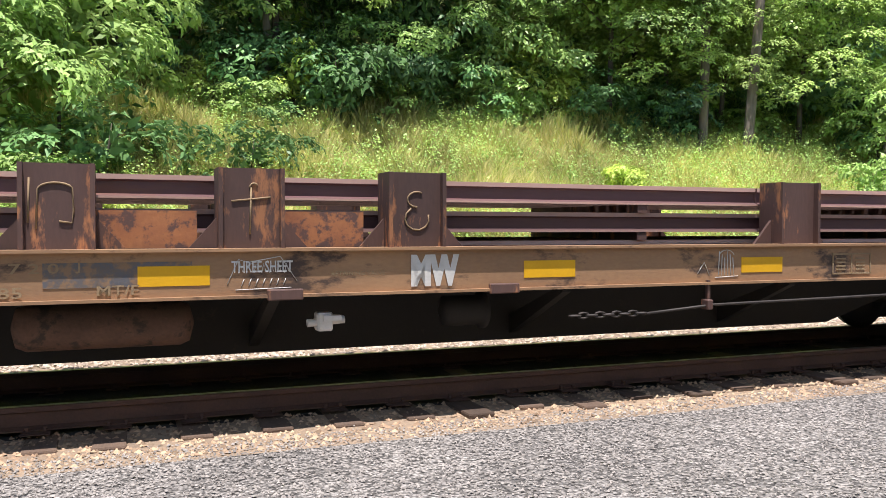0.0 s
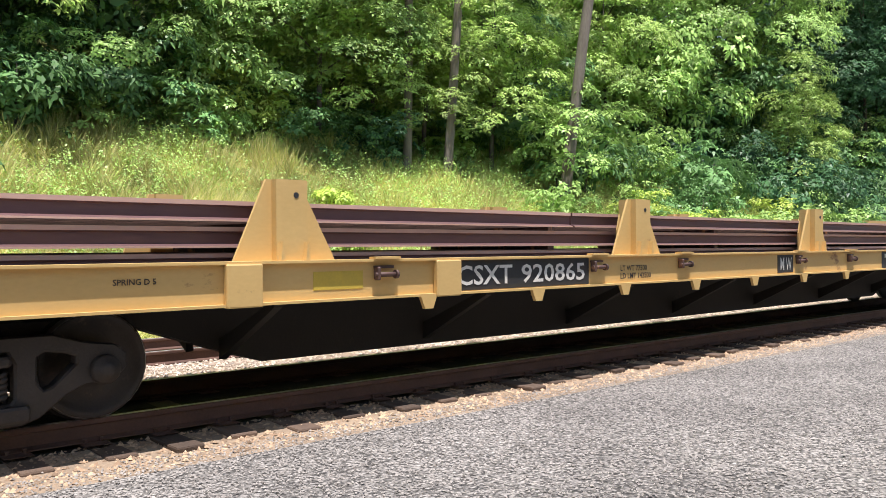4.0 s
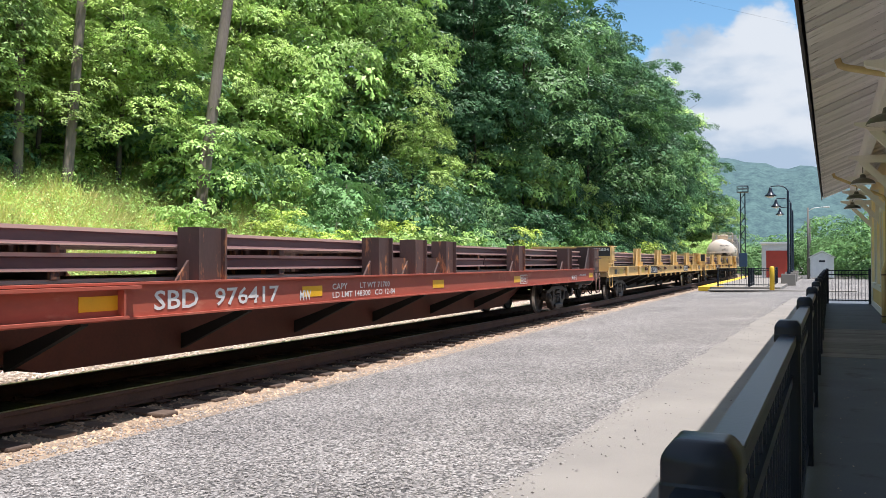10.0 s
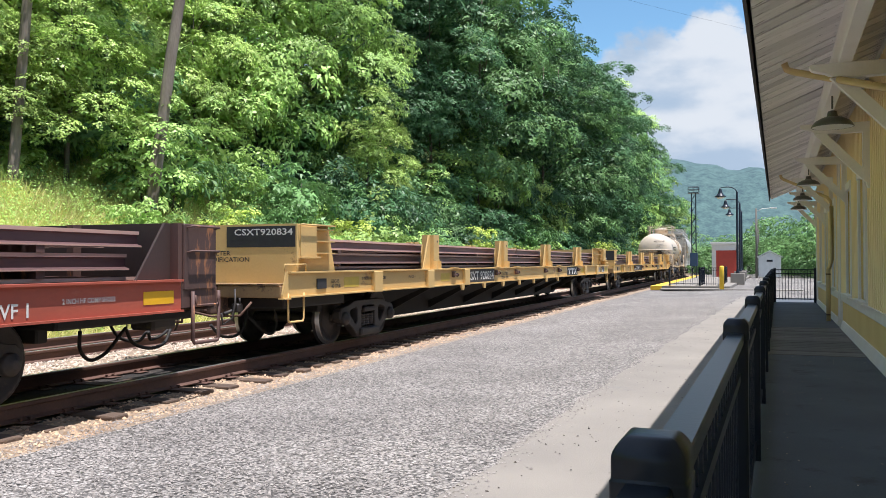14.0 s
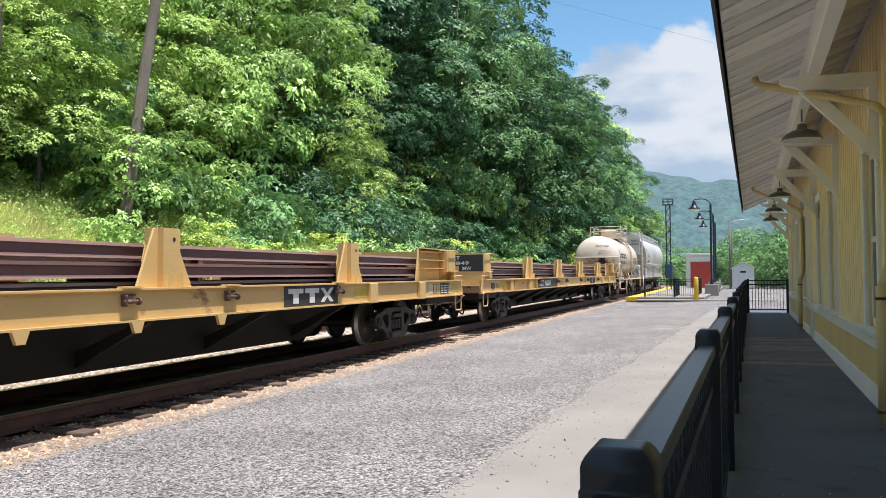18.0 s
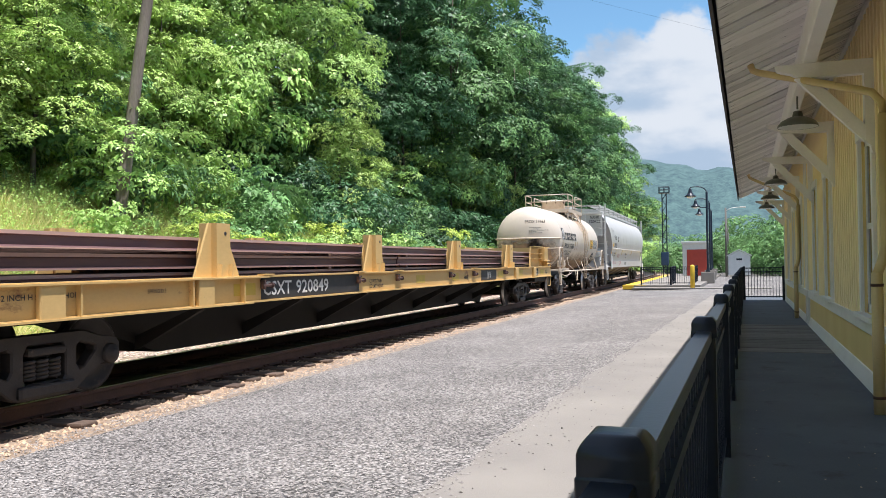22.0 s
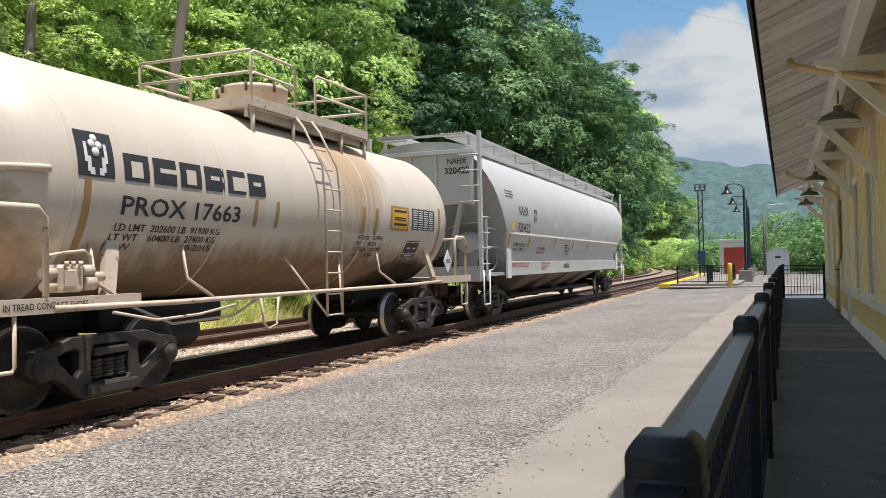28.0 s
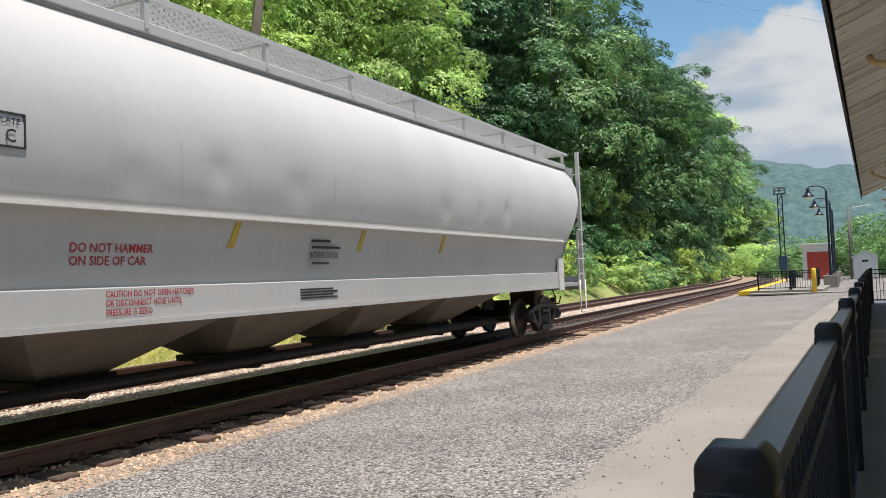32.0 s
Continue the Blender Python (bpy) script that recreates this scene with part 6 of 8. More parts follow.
def bulkhead_box(car, s, half, z1, paint, gap):
    """The built-up yellow end: plate, tool boxes at the corners, ribbed side wings."""
    top, W = 1.90, 1.40
    xe = half - gap
    f = Form().box(*sorted((s * xe, s * (xe - 0.05))), -W + 0.02, W - 0.02, z1 - 0.20, top)
    bh = part("bulkhead", f, paint, car, "tall yellow steel end bulkhead")
    for e in (-1, 1):
        ya, yb = sorted((e * (W - 0.02), e * (W - 0.40)))
        part("tool_box", Form().box(*sorted((s * (xe - 0.05), s * (xe - 0.58))), ya, yb, z1 + 0.18, top, ch=0.012), paint, bh)
        part("box_back", Form().box(*sorted((s * (xe - 0.05), s * (xe - 0.58))), *sorted((e * (W - 0.20), e * (W - 0.22))), z1 - 0.01, z1 + 0.19), paint, bh)
        part("box_door", Form().box(*sorted((s * (xe - 0.09), s * (xe - 0.54))), *sorted((e * (W - 0.02), e * (W - 0.005))), z1 + 0.22, top - 0.03, ch=0.004), paint, bh)
        grab(bh, [(s * (xe - 0.06), e * W, z1 + 0.20), (s * (xe - 0.06), e * (W + 0.05), z1 + 0.20), (s * (xe - 0.56), e * (W + 0.05), z1 + 0.20), (s * (xe - 0.56), e * W, z1 + 0.20)], paint)
        grab(bh, [(s * (xe - 0.05), e * W, top - 0.02), (s * (xe - 0.05), e * (W + 0.04), top - 0.01), (s * (xe - 0.56), e * (W + 0.04), top - 0.01), (s * (xe - 0.56), e * W, top - 0.02)], paint)
        w0, w1 = (1.50, 1.28) if s < 0 else (2.05, 1.88)
        pts = [(s * (xe - 0.58), z1), (s * (xe - w0), z1), (s * (xe - w1), top), (s * (xe - 0.58), top)][::s]
        f = Form().prism(pts, "y", *sorted((e * (W - 0.22), e * (W - 0.25))))
        for k in range(3):
            z = z1 + 0.26 + 0.18 * k
            part("rib", Form().box(*sorted((s * (xe - 0.58), s * (xe - w1 - 0.01 + 0.02 * k))), *sorted((e * (W - 0.2195), e * (W - 0.10))), z, z + 0.018), paint, bh)
        part("rib", Form().box(*sorted((s * (xe - 0.58), s * (xe - w1))), *sorted((e * (W - 0.25), e * (W - 0.08))), top + 0.001, top + 0.021), paint, bh)
        part("wing", f, paint, bh)
    grab(car, [(s * (half - 0.05), -W, z1), (s * (half - 0.05), -W, z1 + 0.10), (s * (half - 0.62), -W, z1 + 0.10), (s * (half - 0.62), -W, z1)], paint)
    grab(car, [(s * (half - 0.05), W, z1), (s * (half - 0.05), W, z1 + 0.10), (s * (half - 0.62), W, z1 + 0.10), (s * (half - 0.62), W, z1)], paint)
    side_step(car, s * (half - 0.35), 0.42, -W, z1 - 0.3, 0.52, paint)
    side_step(car, s * (half - 0.35), 0.42, W, z1 - 0.3, 0.52, paint)
    # brake platform on the end
    part("end_platform", Form().box(*sorted((s * (half - 0.42), s * (half + 0.02))), -1.34, 1.34, z1 - 0.185, z1 - 0.165), OLDMAIZE, car, "grimy brown end platform")
    part("striker", Form().box(*sorted((s * (half - 0.02), s * (half + 0.07))), -0.30, 0.30, 0.62, 1.10, ch=0.02), GRIME, car, "black coupler striker casting")
    return bh


def front_text(car, text, x, y, z, h, w, material, label="", name="lettering"):
    return part(name, letters(text, h, w), material, car, label, pose(x - 0.008, y, z, 90, 0, -90))


def yellow_car(label, number, sign_x, ttx_x, mw_x, gaps, plate, run_board=False, bogie=9.78):
    half, z0, z1 = 13.3, 0.86, 1.22
    car = flat_car(label, half, MAIZE, MAIZE, (-7.45, -2.45, 2.40, 7.32 if ttx_x is not None else 7.55), (z0, z1), bogie, True)
    for s in (-1, 1):
        bulkhead_box(car, s, half, z1, MAIZE, gaps[0] if s < 0 else gaps[1])
    Y = -1.40
    for px in (-10.36, -7.93, -5.75, 7.95, 10.41) if ttx_x is not None else (-10.36, -7.93, 7.95, 10.41):
        part("stake_pocket", Form().box(px - 0.16, px + 0.16, Y - 0.07, Y, z0 - 0.01, z1 - 0.02, ch=0.012), MAIZE, car)
    for px in (-6.5, -3.4, -1.6, 1.65, 3.53, 6.6):
        f = Form().box(px - 0.12, px - 0.09, Y - 0.085, Y, z1 - 0.19, z1 - 0.07, ch=0.01).box(px - 0.12, px + 0.10, Y - 0.02, Y, z1 - 0.085, z1 - 0.06).rod((px - 0.14, Y - 0.055, z1 - 0.14), (px + 0.11, Y - 0.055, z1 - 0.14), 0.022, 8).rod((px + 0.085, Y - 0.055, z1 - 0.14), (px + 0.11, Y - 0.055, z1 - 0.14), 0.042, 10)
        part("winch_plate", Form().box(px - 0.15, px + 0.14, Y - 0.075, Y + 0.02, z1 + 0.001, z1 + 0.022), MAIZE, car)
        part("winch", f, STAKE, car, "dark rusty load winch")
    for px in np.arange(-6.0, 3.4, 1.55) if ttx_x is not None else ():
        part("hook_lug", Form().prism([(px - 0.10, z0), (px + 0.10, z0), (px + 0.05, z0 - 0.12), (px - 0.05, z0 - 0.12)], "y", Y - 0.05, Y - 0.01), MAIZE, car)
    # painted signs
    wide = 1.05 if ttx_x is not None else 1.6
    sg = part("sign", Form().box(sign_x - wide, sign_x + wide, Y - 0.005, Y - 0.001, z0 + 0.03, z1 - 0.03), INK, car, "black painted sign with white mark and number")
    side_words("CSXT", sign_x + 0.05 - wide, z0 + 0.08, 0.20, 0.78, Y - 0.004, CHALK, sg, "white painted reporting mark")
    side_words(number, sign_x + 0.97 - wide, z0 + 0.08, 0.20, 1.05, Y - 0.004, CHALK, sg, "white painted number")
    if ttx_x is not None:
        sg = part("sign", Form().box(ttx_x - 0.86, ttx_x + 0.86, Y - 0.005, Y - 0.001, z0 + 0.03, z1 - 0.03), INK, car, "black painted sign with a white three-letter mark")
        for k in range(3):
            a, e, zz = ttx_x - 0.74 + 0.50 * k, 0.44, z0 + 0.07
            if k < 2:
                shape = [(a + 0.14, zz), (a + 0.30, zz), (a + 0.30, zz + 0.15), (a + e, zz + 0.15), (a + e, zz + 0.22), (a, zz + 0.22), (a, zz + 0.15), (a + 0.14, zz + 0.15)]
            else:
                shape = [(a, zz), (a + 0.12, zz), (a + 0.22, zz + 0.08), (a + 0.32, zz), (a + e, zz), (a + 0.29, zz + 0.11), (a + e, zz + 0.22), (a + 0.32, zz + 0.22), (a + 0.22, zz + 0.14), (a + 0.12, zz + 0.22), (a, zz + 0.22), (a + 0.15, zz + 0.11)]
            part("mark", Form().prism(shape, "y", Y - 0.010, Y - 0.006), CHALK, sg, "white block shape of the owner's mark")
    if mw_x is not None:
        w = 0.25 if ttx_x is not None else 0.75
        sg = part("sign", Form().box(mw_x - w, mw_x + w, Y - 0.005, Y - 0.001, z0 + 0.04, z1 - 0.05), INK, car, "small black painted sign")
        side_words("M W", mw_x - 0.17, z0 + 0.08, 0.19, 0.36, Y - 0.004, CHALK, sg, "white letters")
    else:
        part("paint_patch", Form().box(10.93, 11.17, Y - 0.004, Y - 0.001, z0 + 0.08, z1 - 0.08), SILO, car, "pale painted-out patch")
        f = Form()
        for a, b, c, d in ((11.22, 11.58, 0.08, 0.088), (11.22, 11.58, 0.272, 0.28), (11.22, 11.228, 0.08, 0.28), (11.572, 11.58, 0.08, 0.28), (11.396, 11.404, 0.08, 0.28)):
            f.box(a, b, Y - 0.005, Y - 0.001, z0 + c, z0 + d)
        part("data_box", f, INK, car, "thin black outlined data box")
    for px in (-11.25, -7.0, 7.5, 11.75 if mw_x is not None else 12.72) if ttx_x is not None else (-11.25, -7.0, -0.32, 2.02, 6.2, 8.6, 11.75):
        part("reflector", Form().box(px - 0.26, px + 0.26, Y - 0.004, Y - 0.001, z0 + 0.10, z0 + 0.26), FADED, car, "faded yellow reflector strip")
    part("builder_plate", Form().box(-12.38, -12.10, Y - 0.02, Y - 0.001, z0 + 0.10, z0 + 0.25, ch=0.004), INK, car, "black card holder")
    if mw_x is not None:
        side_words("EBC-15\n45 CPLR", 12.30, z0 + 0.10, 0.13, 0.30, Y, INK, car)
    side_words("EBC-15\n45 CPLR", -11.93, z0 + 0.10, 0.13, 0.30, Y, INK, car)
    side_words("2 INCH H F COMP SHOES", -10.9, z0 + 0.20, 0.055, 0.95, Y, INK, car)
    side_words("SPRING D 5", -8.95, z0 + 0.20, 0.045, 0.32, Y, INK, car)
    side_words("LT WT 77500\nLD LMT 142500", -2.95, z0 + 0.07, 0.16, 0.62, Y, INK, car)
    lx = 10.54 if mw_x is not None else 11.66
    f = Form()
    for a, b in ((lx, lx + 0.46), (lx + 0.48, lx + 0.60)):
        f.box(a, b, Y - 0.005, Y - 0.001, z0 + 0.06, z1 - 0.06)
    lab = part("label_plate", f, INK, car, "black data labels with small print")
    f = Form()
    for r in range(4):
        f.box(lx + 0.03, lx + 0.20, Y - 0.008, Y - 0.006, z0 + 0.08 + 0.05 * r, z0 + 0.10 + 0.05 * r).box(lx + 0.25, lx + 0.43, Y - 0.008, Y - 0.006, z0 + 0.08 + 0.05 * r, z0 + 0.10 + 0.05 * r)
        f.box(lx + 0.50, lx + 0.58, Y - 0.008, Y - 0.006, z0 + 0.08 + 0.05 * r, z0 + 0.10 + 0.05 * r)
    part("small_print", f, CHALK, lab)
    # front end wall
    xe = half - gaps[0]
    pw = plate[0]
    f = Form().box(-xe - 0.006, -xe - 0.001, -1.36, -1.36 + pw, 1.57, 1.87)
    if len(plate) > 3:
        f.box(-xe - 0.006, -xe - 0.001, -1.36, -0.70, 1.43, 1.57)
    pl = part("number_sign", f, INK, car, "black painted sign with white mark and number")
    for k, text in enumerate(plate[1:]):
        w = 0.135 * len(text) * (0.9 if len(text) < 8 else 0.72)
        front_text(pl, text, -xe - 0.006, -1.36 + pw - 0.14 - (0.55 if text == "MW" else 0), 1.74 - 0.14 * k, 0.095, w, CHALK)
    front_text(car, "DO NOT ALTER\nDECK MODIFICATION", -xe, 0.55, 1.36, 0.16, 1.15, INK, "black stencilled warning")
    if run_board:
        side_words("F89ER", 2.70, z0 + 0.10, 0.10, 0.35, Y, INK, car)
        f = Form().box(-11.2, -6.5, Y - 0.09, Y, z1 - 0.03, z1 - 0.01).box(-11.2, -6.9, Y - 0.08, Y - 0.02, z0 - 0.01, z0 + 0.012)
        for px in (-11.1, -10.0, -8.2, -7.1):
            f.box(px - 0.012, px + 0.012, Y - 0.07, Y - 0.001, z0, z1 - 0.03)
        part("side_rail", f, MAIZE, car, "rusty yellow side rail")
    return car


def dark_car(label, paint, number_side):
    red = paint is OXIDE
    half, z0, z1 = (12.98 if red else 12.67), 0.80, 1.16
    stakes = (-9.6, -5.5, -1.4, -0.1, 1.2, 5.35, 9.55) if red else (-9.2, -5.25, -1.16, 0.12, 1.39, 5.25, 9.2)
    car = flat_car(label, half, paint, STAKE, stakes, (z0, z1), 9.45 if red else 9.27, False)
    Y, W = -1.40, 1.40
    peel = mat("peeling_orange_paint", (0.42, 0.17, 0.065), (0.26, 0.10, 0.05), 0.7, scale=4, fine=30, bump=0.2, rust=(0.11, 0.06, 0.05), rust_at=0.53)
    # panel between the middle stakes
    for a, b in ((-1.0, -0.25), (0.25, 1.0)):
        part("side_panel", Form().box(a, b, -1.22, -1.20, z1, z1 + 0.27), STAKE if red else peel, car, "peeling orange-brown panel")
    for s in (-1, 1):
        xe = half - 0.70
        top = 1.79
        bh = part("bulkhead", Form().box(*sorted((s * xe, s * (xe - 0.05))), -W + 0.12, W - 0.12, z1 - 0.30, top), DARKEND, car, "dark brown steel end bulkhead")
        part("stiffener", Form().box(*sorted((s * (xe - 0.05), s * (xe - 0.17))), -0.05, 0.05, z1 - 0.2, top), STAKE, bh)
        for e in (-1, 1):
            part("end_panel", Form().box(*sorted((s * (half - 0.63), s * (half - 0.04))), *sorted((e * (W + 0.02), e * (W - 0.06))), 1.04, top, ch=0.012), STAKE, bh, "dark brown corner panel with worn patches")
            part("end_channel", Form().box(*sorted((s * (half - 0.63), s * (half - 0.70))), *sorted((e * (W - 0.01), e * (W - 0.16))), z1 - 0.1, top), STAKE, bh)
            pts = [(s * (xe - 0.06), 1.10), (s * (half - 1.28), 1.10), (s * (half - 1.26), 1.15), (s * (xe - 0.10), top), (s * (xe - 0.06), top)][::s]
            part("gusset", Form().prism(pts, "y", *sorted((e * (W - 0.11), e * (W - 0.14)))), OXIDE if red and s < 0 else (DARKEND if red else STAKE), bh)
            for z in (top - 0.05, z1 + 0.30):
                grab(bh, [(s * (half - 0.58), e * W, z), (s * (half - 0.57), e * (W + 0.09), z + 0.02), (s * (half - 0.08), e * (W + 0.09), z + 0.02), (s * (half - 0.07), e * W, z)], STAKE, 0.013)
            # low end sill with a bent plate and a jacking bracket
            b0 = 0.655 if red else 1.32
            f = Form().prism([(s * (half - b0), 0.84), (s * (half - 0.02), 0.84), (s * (half - 0.02), 1.02), (s * (half - 0.60), 1.10), (s * (half - b0), 1.12)][::s], "y", *sorted((e * W, e * (W - 0.04))))
            part("end_beam", f, STAKE, car, "worn steel beam under the corner")
            if red:
                continue
            part("jack_bracket", Form().prism([(s * (half - 1.72), 0.70), (s * (half - 1.60), 0.70), (s * (half - 1.18), 1.02), (s * (half - 1.22), 1.10), (s * (half - 1.36), 1.08), (s * (half - 1.72), 0.84)][::s], "y", *sorted((e * (W + 0.04), e * (W + 0.10)))), STAKE, car, "rusty slanted bracket")
            part("bent_plate", Form().solid([(s * (half - 1.42), e * (W + 0.05), 0.80), (s * (half - 1.16), e * (W + 0.10), 0.74), (s * (half - 1.14), e * (W + 0.07), 0.76), (s * (half - 1.40), e * (W + 0.01), 0.82), (s * (half - 1.30), e * (W + 0.04), 1.06), (s * (half - 1.06), e * (W + 0.13), 0.98), (s * (half - 1.04), e * (W + 0.10), 1.0), (s * (half - 1.28), e * (W + 0.01), 1.08)]), STAKE, car, "crumpled steel plate")
        side_step(car, s * (half - 0.25), 0.48, -W - 0.03, 1.02, 0.43, STAKE, r=0.024)
        side_step(car, s * (half - 0.25), 0.44, -W - 0.05, 0.98, 0.86, STAKE, "grab_iron", 0.013)
        part("spring_pocket", Form().box(*sorted((s * (half - 0.52), s * (half - 0.10))), -0.9, -0.55, 0.56, 0.72, ch=0.03), CAST, car, "greasy coupler gear")
        p0, p1 = (6.7, 10.9) if red else (6.5, 10.62)
        if red and s > 0:
            continue
        f = Form().box(*sorted((s * p0, s * p1)), Y - 0.12, Y, z1 - 0.06, z1 - 0.03).box(*sorted((s * (p0 + 0.15), s * (p1 - 0.66))), Y - 0.12, Y, z0 + 0.02, z0 + 0.045).box(*sorted((s * (p0 + 0.02), s * (p1 - 0.6))), Y - 0.02, Y - 0.001, z0, z1 - 0.06)
        for px in (p0 + 0.2, p0 + 1.6, p0 + 2.75, p0 + 3.4):
            f.box(s * px - 0.012, s * px + 0.012, Y - 0.11, Y - 0.02, z0 + 0.04, z1 - 0.06)
        part("side_rail", f, CAST if not red else OXIDE, car, "long side rail over the truck")
    ys = (-11.65, -9.0, -7.13, -3.5, 0.6, 5.0, 11.95) if red else (-10.7, -7.2, -0.42, 2.55, 4.78, 7.29, 10.65)
    for k, px in enumerate(ys):
        on_rail = p0 < abs(px) < p1 - 0.6
        part("reflector", Form().box(px - 0.24, px + 0.24, Y - (0.026 if on_rail else 0.005), Y - 0.001, z0 + 0.10, z0 + 0.24), YPATCH, car, "bright yellow reflector patch")
    if red:
        side_words("SBD", -6.41, z0 + 0.07, 0.20, 0.66, Y, CHALK, car, "white painted reporting mark")
        side_words(number_side, -5.48, z0 + 0.07, 0.20, 1.21, Y, CHALK, car, "white painted number")
        side_words("CAPY        LT WT 71700\nLD LMT 148300   CO 12-84", -3.0, z0 + 0.06, 0.20, 1.9, Y, CHALK, car)
        side_words("MW", -3.8, z0 + 0.06, 0.13, 0.26, Y, CHALK, car)
        side_words("2 INCH HF COMP SHOES", 10.62, z0 + 0.16, 0.05, 0.68, Y, CHALK, car)
        side_words("2 INCH HF COMP SHOES", -11.35, z0 + 0.12, 0.06, 0.6, Y, CHALK, car)
        front_text(car, "SBD " + number_side, -half + 0.69, 0.35, 1.64, 0.10, 1.25, CHALK)
        side_words("MWF 1", 9.72, z0 + 0.06, 0.13, 0.52, Y, CHALK, car)
    else:
        side_words("MW", 1.33, z0 + 0.05, 0.25, 0.38, Y, CHALK, car, "white stencilled letters")
        for dx in (0.012, 0.024):
            side_words("MW", 1.33 + dx, z0 + 0.05, 0.25, 0.38, Y, CHALK, car, "white stencilled letters", out=0.005 - dx / 20)
        side_words("RETAINING VALVE", 0.70, z0 + 0.15, 0.032, 0.42, Y, TIMBER, car)
        def strokes(lines, y, r, material, label):
            """Chalk or brush strokes on the side."""
            for pts in lines:
                part("chalk_mark", Form().tube([(p, y, q) for p, q in pts], r, 4), material, car, label)
        arc = lambda cx, cz, rx, rz, a, b: [(cx + rx * math.cos(radians(a + (b - a) * i / 8)), cz + rz * math.sin(radians(a + (b - a) * i / 8))) for i in range(9)]
        ye = -1.345
        strokes([[(-1.29, 1.30), (-1.28, 1.56)] + arc(-1.17, 1.56, 0.11, 0.05, 170, 20) + [(-1.06, 1.42), (-1.07, 1.34), (-1.15, 1.35)], [(-1.34, 1.34), (-1.33, 1.64)]], ye, 0.007, TIMBER, "faint chalk stroke")
        strokes([[(0.11, 1.26), (0.12, 1.60)], arc(0.14, 1.60, 0.03, 0.03, 180, 30), [(-0.02, 1.50), (0.26, 1.53)]], ye, 0.007, TIMBER, "faint chalk stroke")
        strokes([arc(1.40, 1.53, 0.08, 0.06, 60, 270), arc(1.40, 1.38, 0.10, 0.09, 120, 380)], ye, 0.007, TIMBER, "faint chalk stroke")
        strokes([[(-0.06, z0 + 0.10), (0.02, z0 + 0.28), (0.14, z0 + 0.24)], [(0.10, z0 + 0.26), (0.32, z0 + 0.30), (0.44, z0 + 0.12)], [(0.0, z0 + 0.06), (0.40, z0 + 0.07)]] + [[(0.02 + 0.055 * i, z0 + 0.18), (0.035 + 0.055 * i, z0 + 0.25), (0.05 + 0.055 * i, z0 + 0.19)] for i in range(7)] + [[(0.04 + 0.05 * i, z0 + 0.09), (0.06 + 0.05 * i, z0 + 0.14)] for i in range(7)], Y - 0.002, 0.0035, CHALK, "thin white chalk scrawl")
        strokes([[(4.05, z0 + 0.10), (4.12, z0 + 0.20), (4.18, z0 + 0.08)]] + [[(4.28 + 0.035 * i, z0 + 0.08), (4.29 + 0.03 * i, z0 + 0.30 - 0.03 * (i % 3))] for i in range(6)] + [[(4.24, z0 + 0.06), (4.50, z0 + 0.07)], arc(4.37, z0 + 0.24, 0.09, 0.07, 20, 160)], Y - 0.002, 0.004, CHALK, "white chalk drawing")
        for text, x0, dz, h, w in (("7 2 0", -1.45, 0.20, 0.07, 0.30), ("J", -1.05, 0.20, 0.07, 0.03), ("-85", -1.57, 0.04, 0.075, 0.20), ("MT/F", -0.92, 0.045, 0.07, 0.27), ("THREE SHEET", -0.03, 0.185, 0.085, 0.44)):
            side_words(text, x0, z0 + dz, h, w, Y - 0.004, TIMBER if dz > 0.19 or h < 0.08 else CHALK, car, "worn painted letters")
        part("paint_patch", Form().box(-1.25, -0.30, Y - 0.004, Y - 0.001, z0 + 0.10, z0 + 0.27), mat("worn_blue_grey_patch", (0.10, 0.12, 0.15), (0.17, 0.12, 0.08), 0.7, scale=5, fine=40, bump=0.1, rust=(0.26, 0.16, 0.09), rust_at=0.52), car, "worn blue-grey painted-out patch")
        part("data_plate", Form().box(7.56, 7.86, Y - 0.03, Y - 0.02, z0 + 0.09, z0 + 0.16, ch=0.003), PALE, car, "small silver plate")
        for px in (0.35, 2.12):
            part("lug_plate", Form().box(px - 0.13, px + 0.13, Y - 0.05, Y, z0 - 0.02, z0 + 0.06, ch=0.008), STAKE, car)
        rod = Form().tube([(3.45, Y - 0.02, 0.56), (4.2, Y - 0.05, 0.62), (6.5, Y - 0.12, 0.66), (9.0, Y - 0.14, 0.72), (10.5, Y - 0.14, 0.74)], 0.013, 6)
        part("rod_hanger", Form().box(4.10, 4.16, Y - 0.09, Y + 0.02, 0.58, 0.67, ch=0.01).box(4.14, 4.17, Y - 0.03, Y + 0.0, 0.60, 0.84), STAKE, car)
        part("rod_hanger", Form().box(10.42, 10.48, Y - 0.15, Y - 0.09, 0.70, 0.92), STAKE, car)
        part("brake_rod", rod, CAST, car, "thin rusty brake rod")
        ch = Form()
        for k in range(9):
            ch.tube([(2.78 + 0.082 * k + 0.055 * math.cos(a), Y - 0.02 + (0 if k % 2 else 0.024 * math.sin(a)), 0.57 + (0.024 * math.sin(a) if k % 2 else 0)) for a in [math.pi * q / 4 for q in range(9)]], 0.009, 5)
        part("chain", ch, CAST, car, "rusty brake chain")
        part("air_tank", Form().lathe([(0.03, -1.5), (0.14, -1.47), (0.17, -1.40), (0.17, -0.35), (0.14, -0.28), (0.03, -0.25)], (0, -0.85, 0.58), "x", 18), GEAR, car, "grimy brake air tank")
        part("brake_cylinder", Form().lathe([(0.05, 1.75), (0.13, 1.78), (0.13, 2.10), (0.16, 2.11), (0.16, 2.15), (0.04, 2.16)], (0, -0.95, 0.60), "x", 16), GRIME, car)
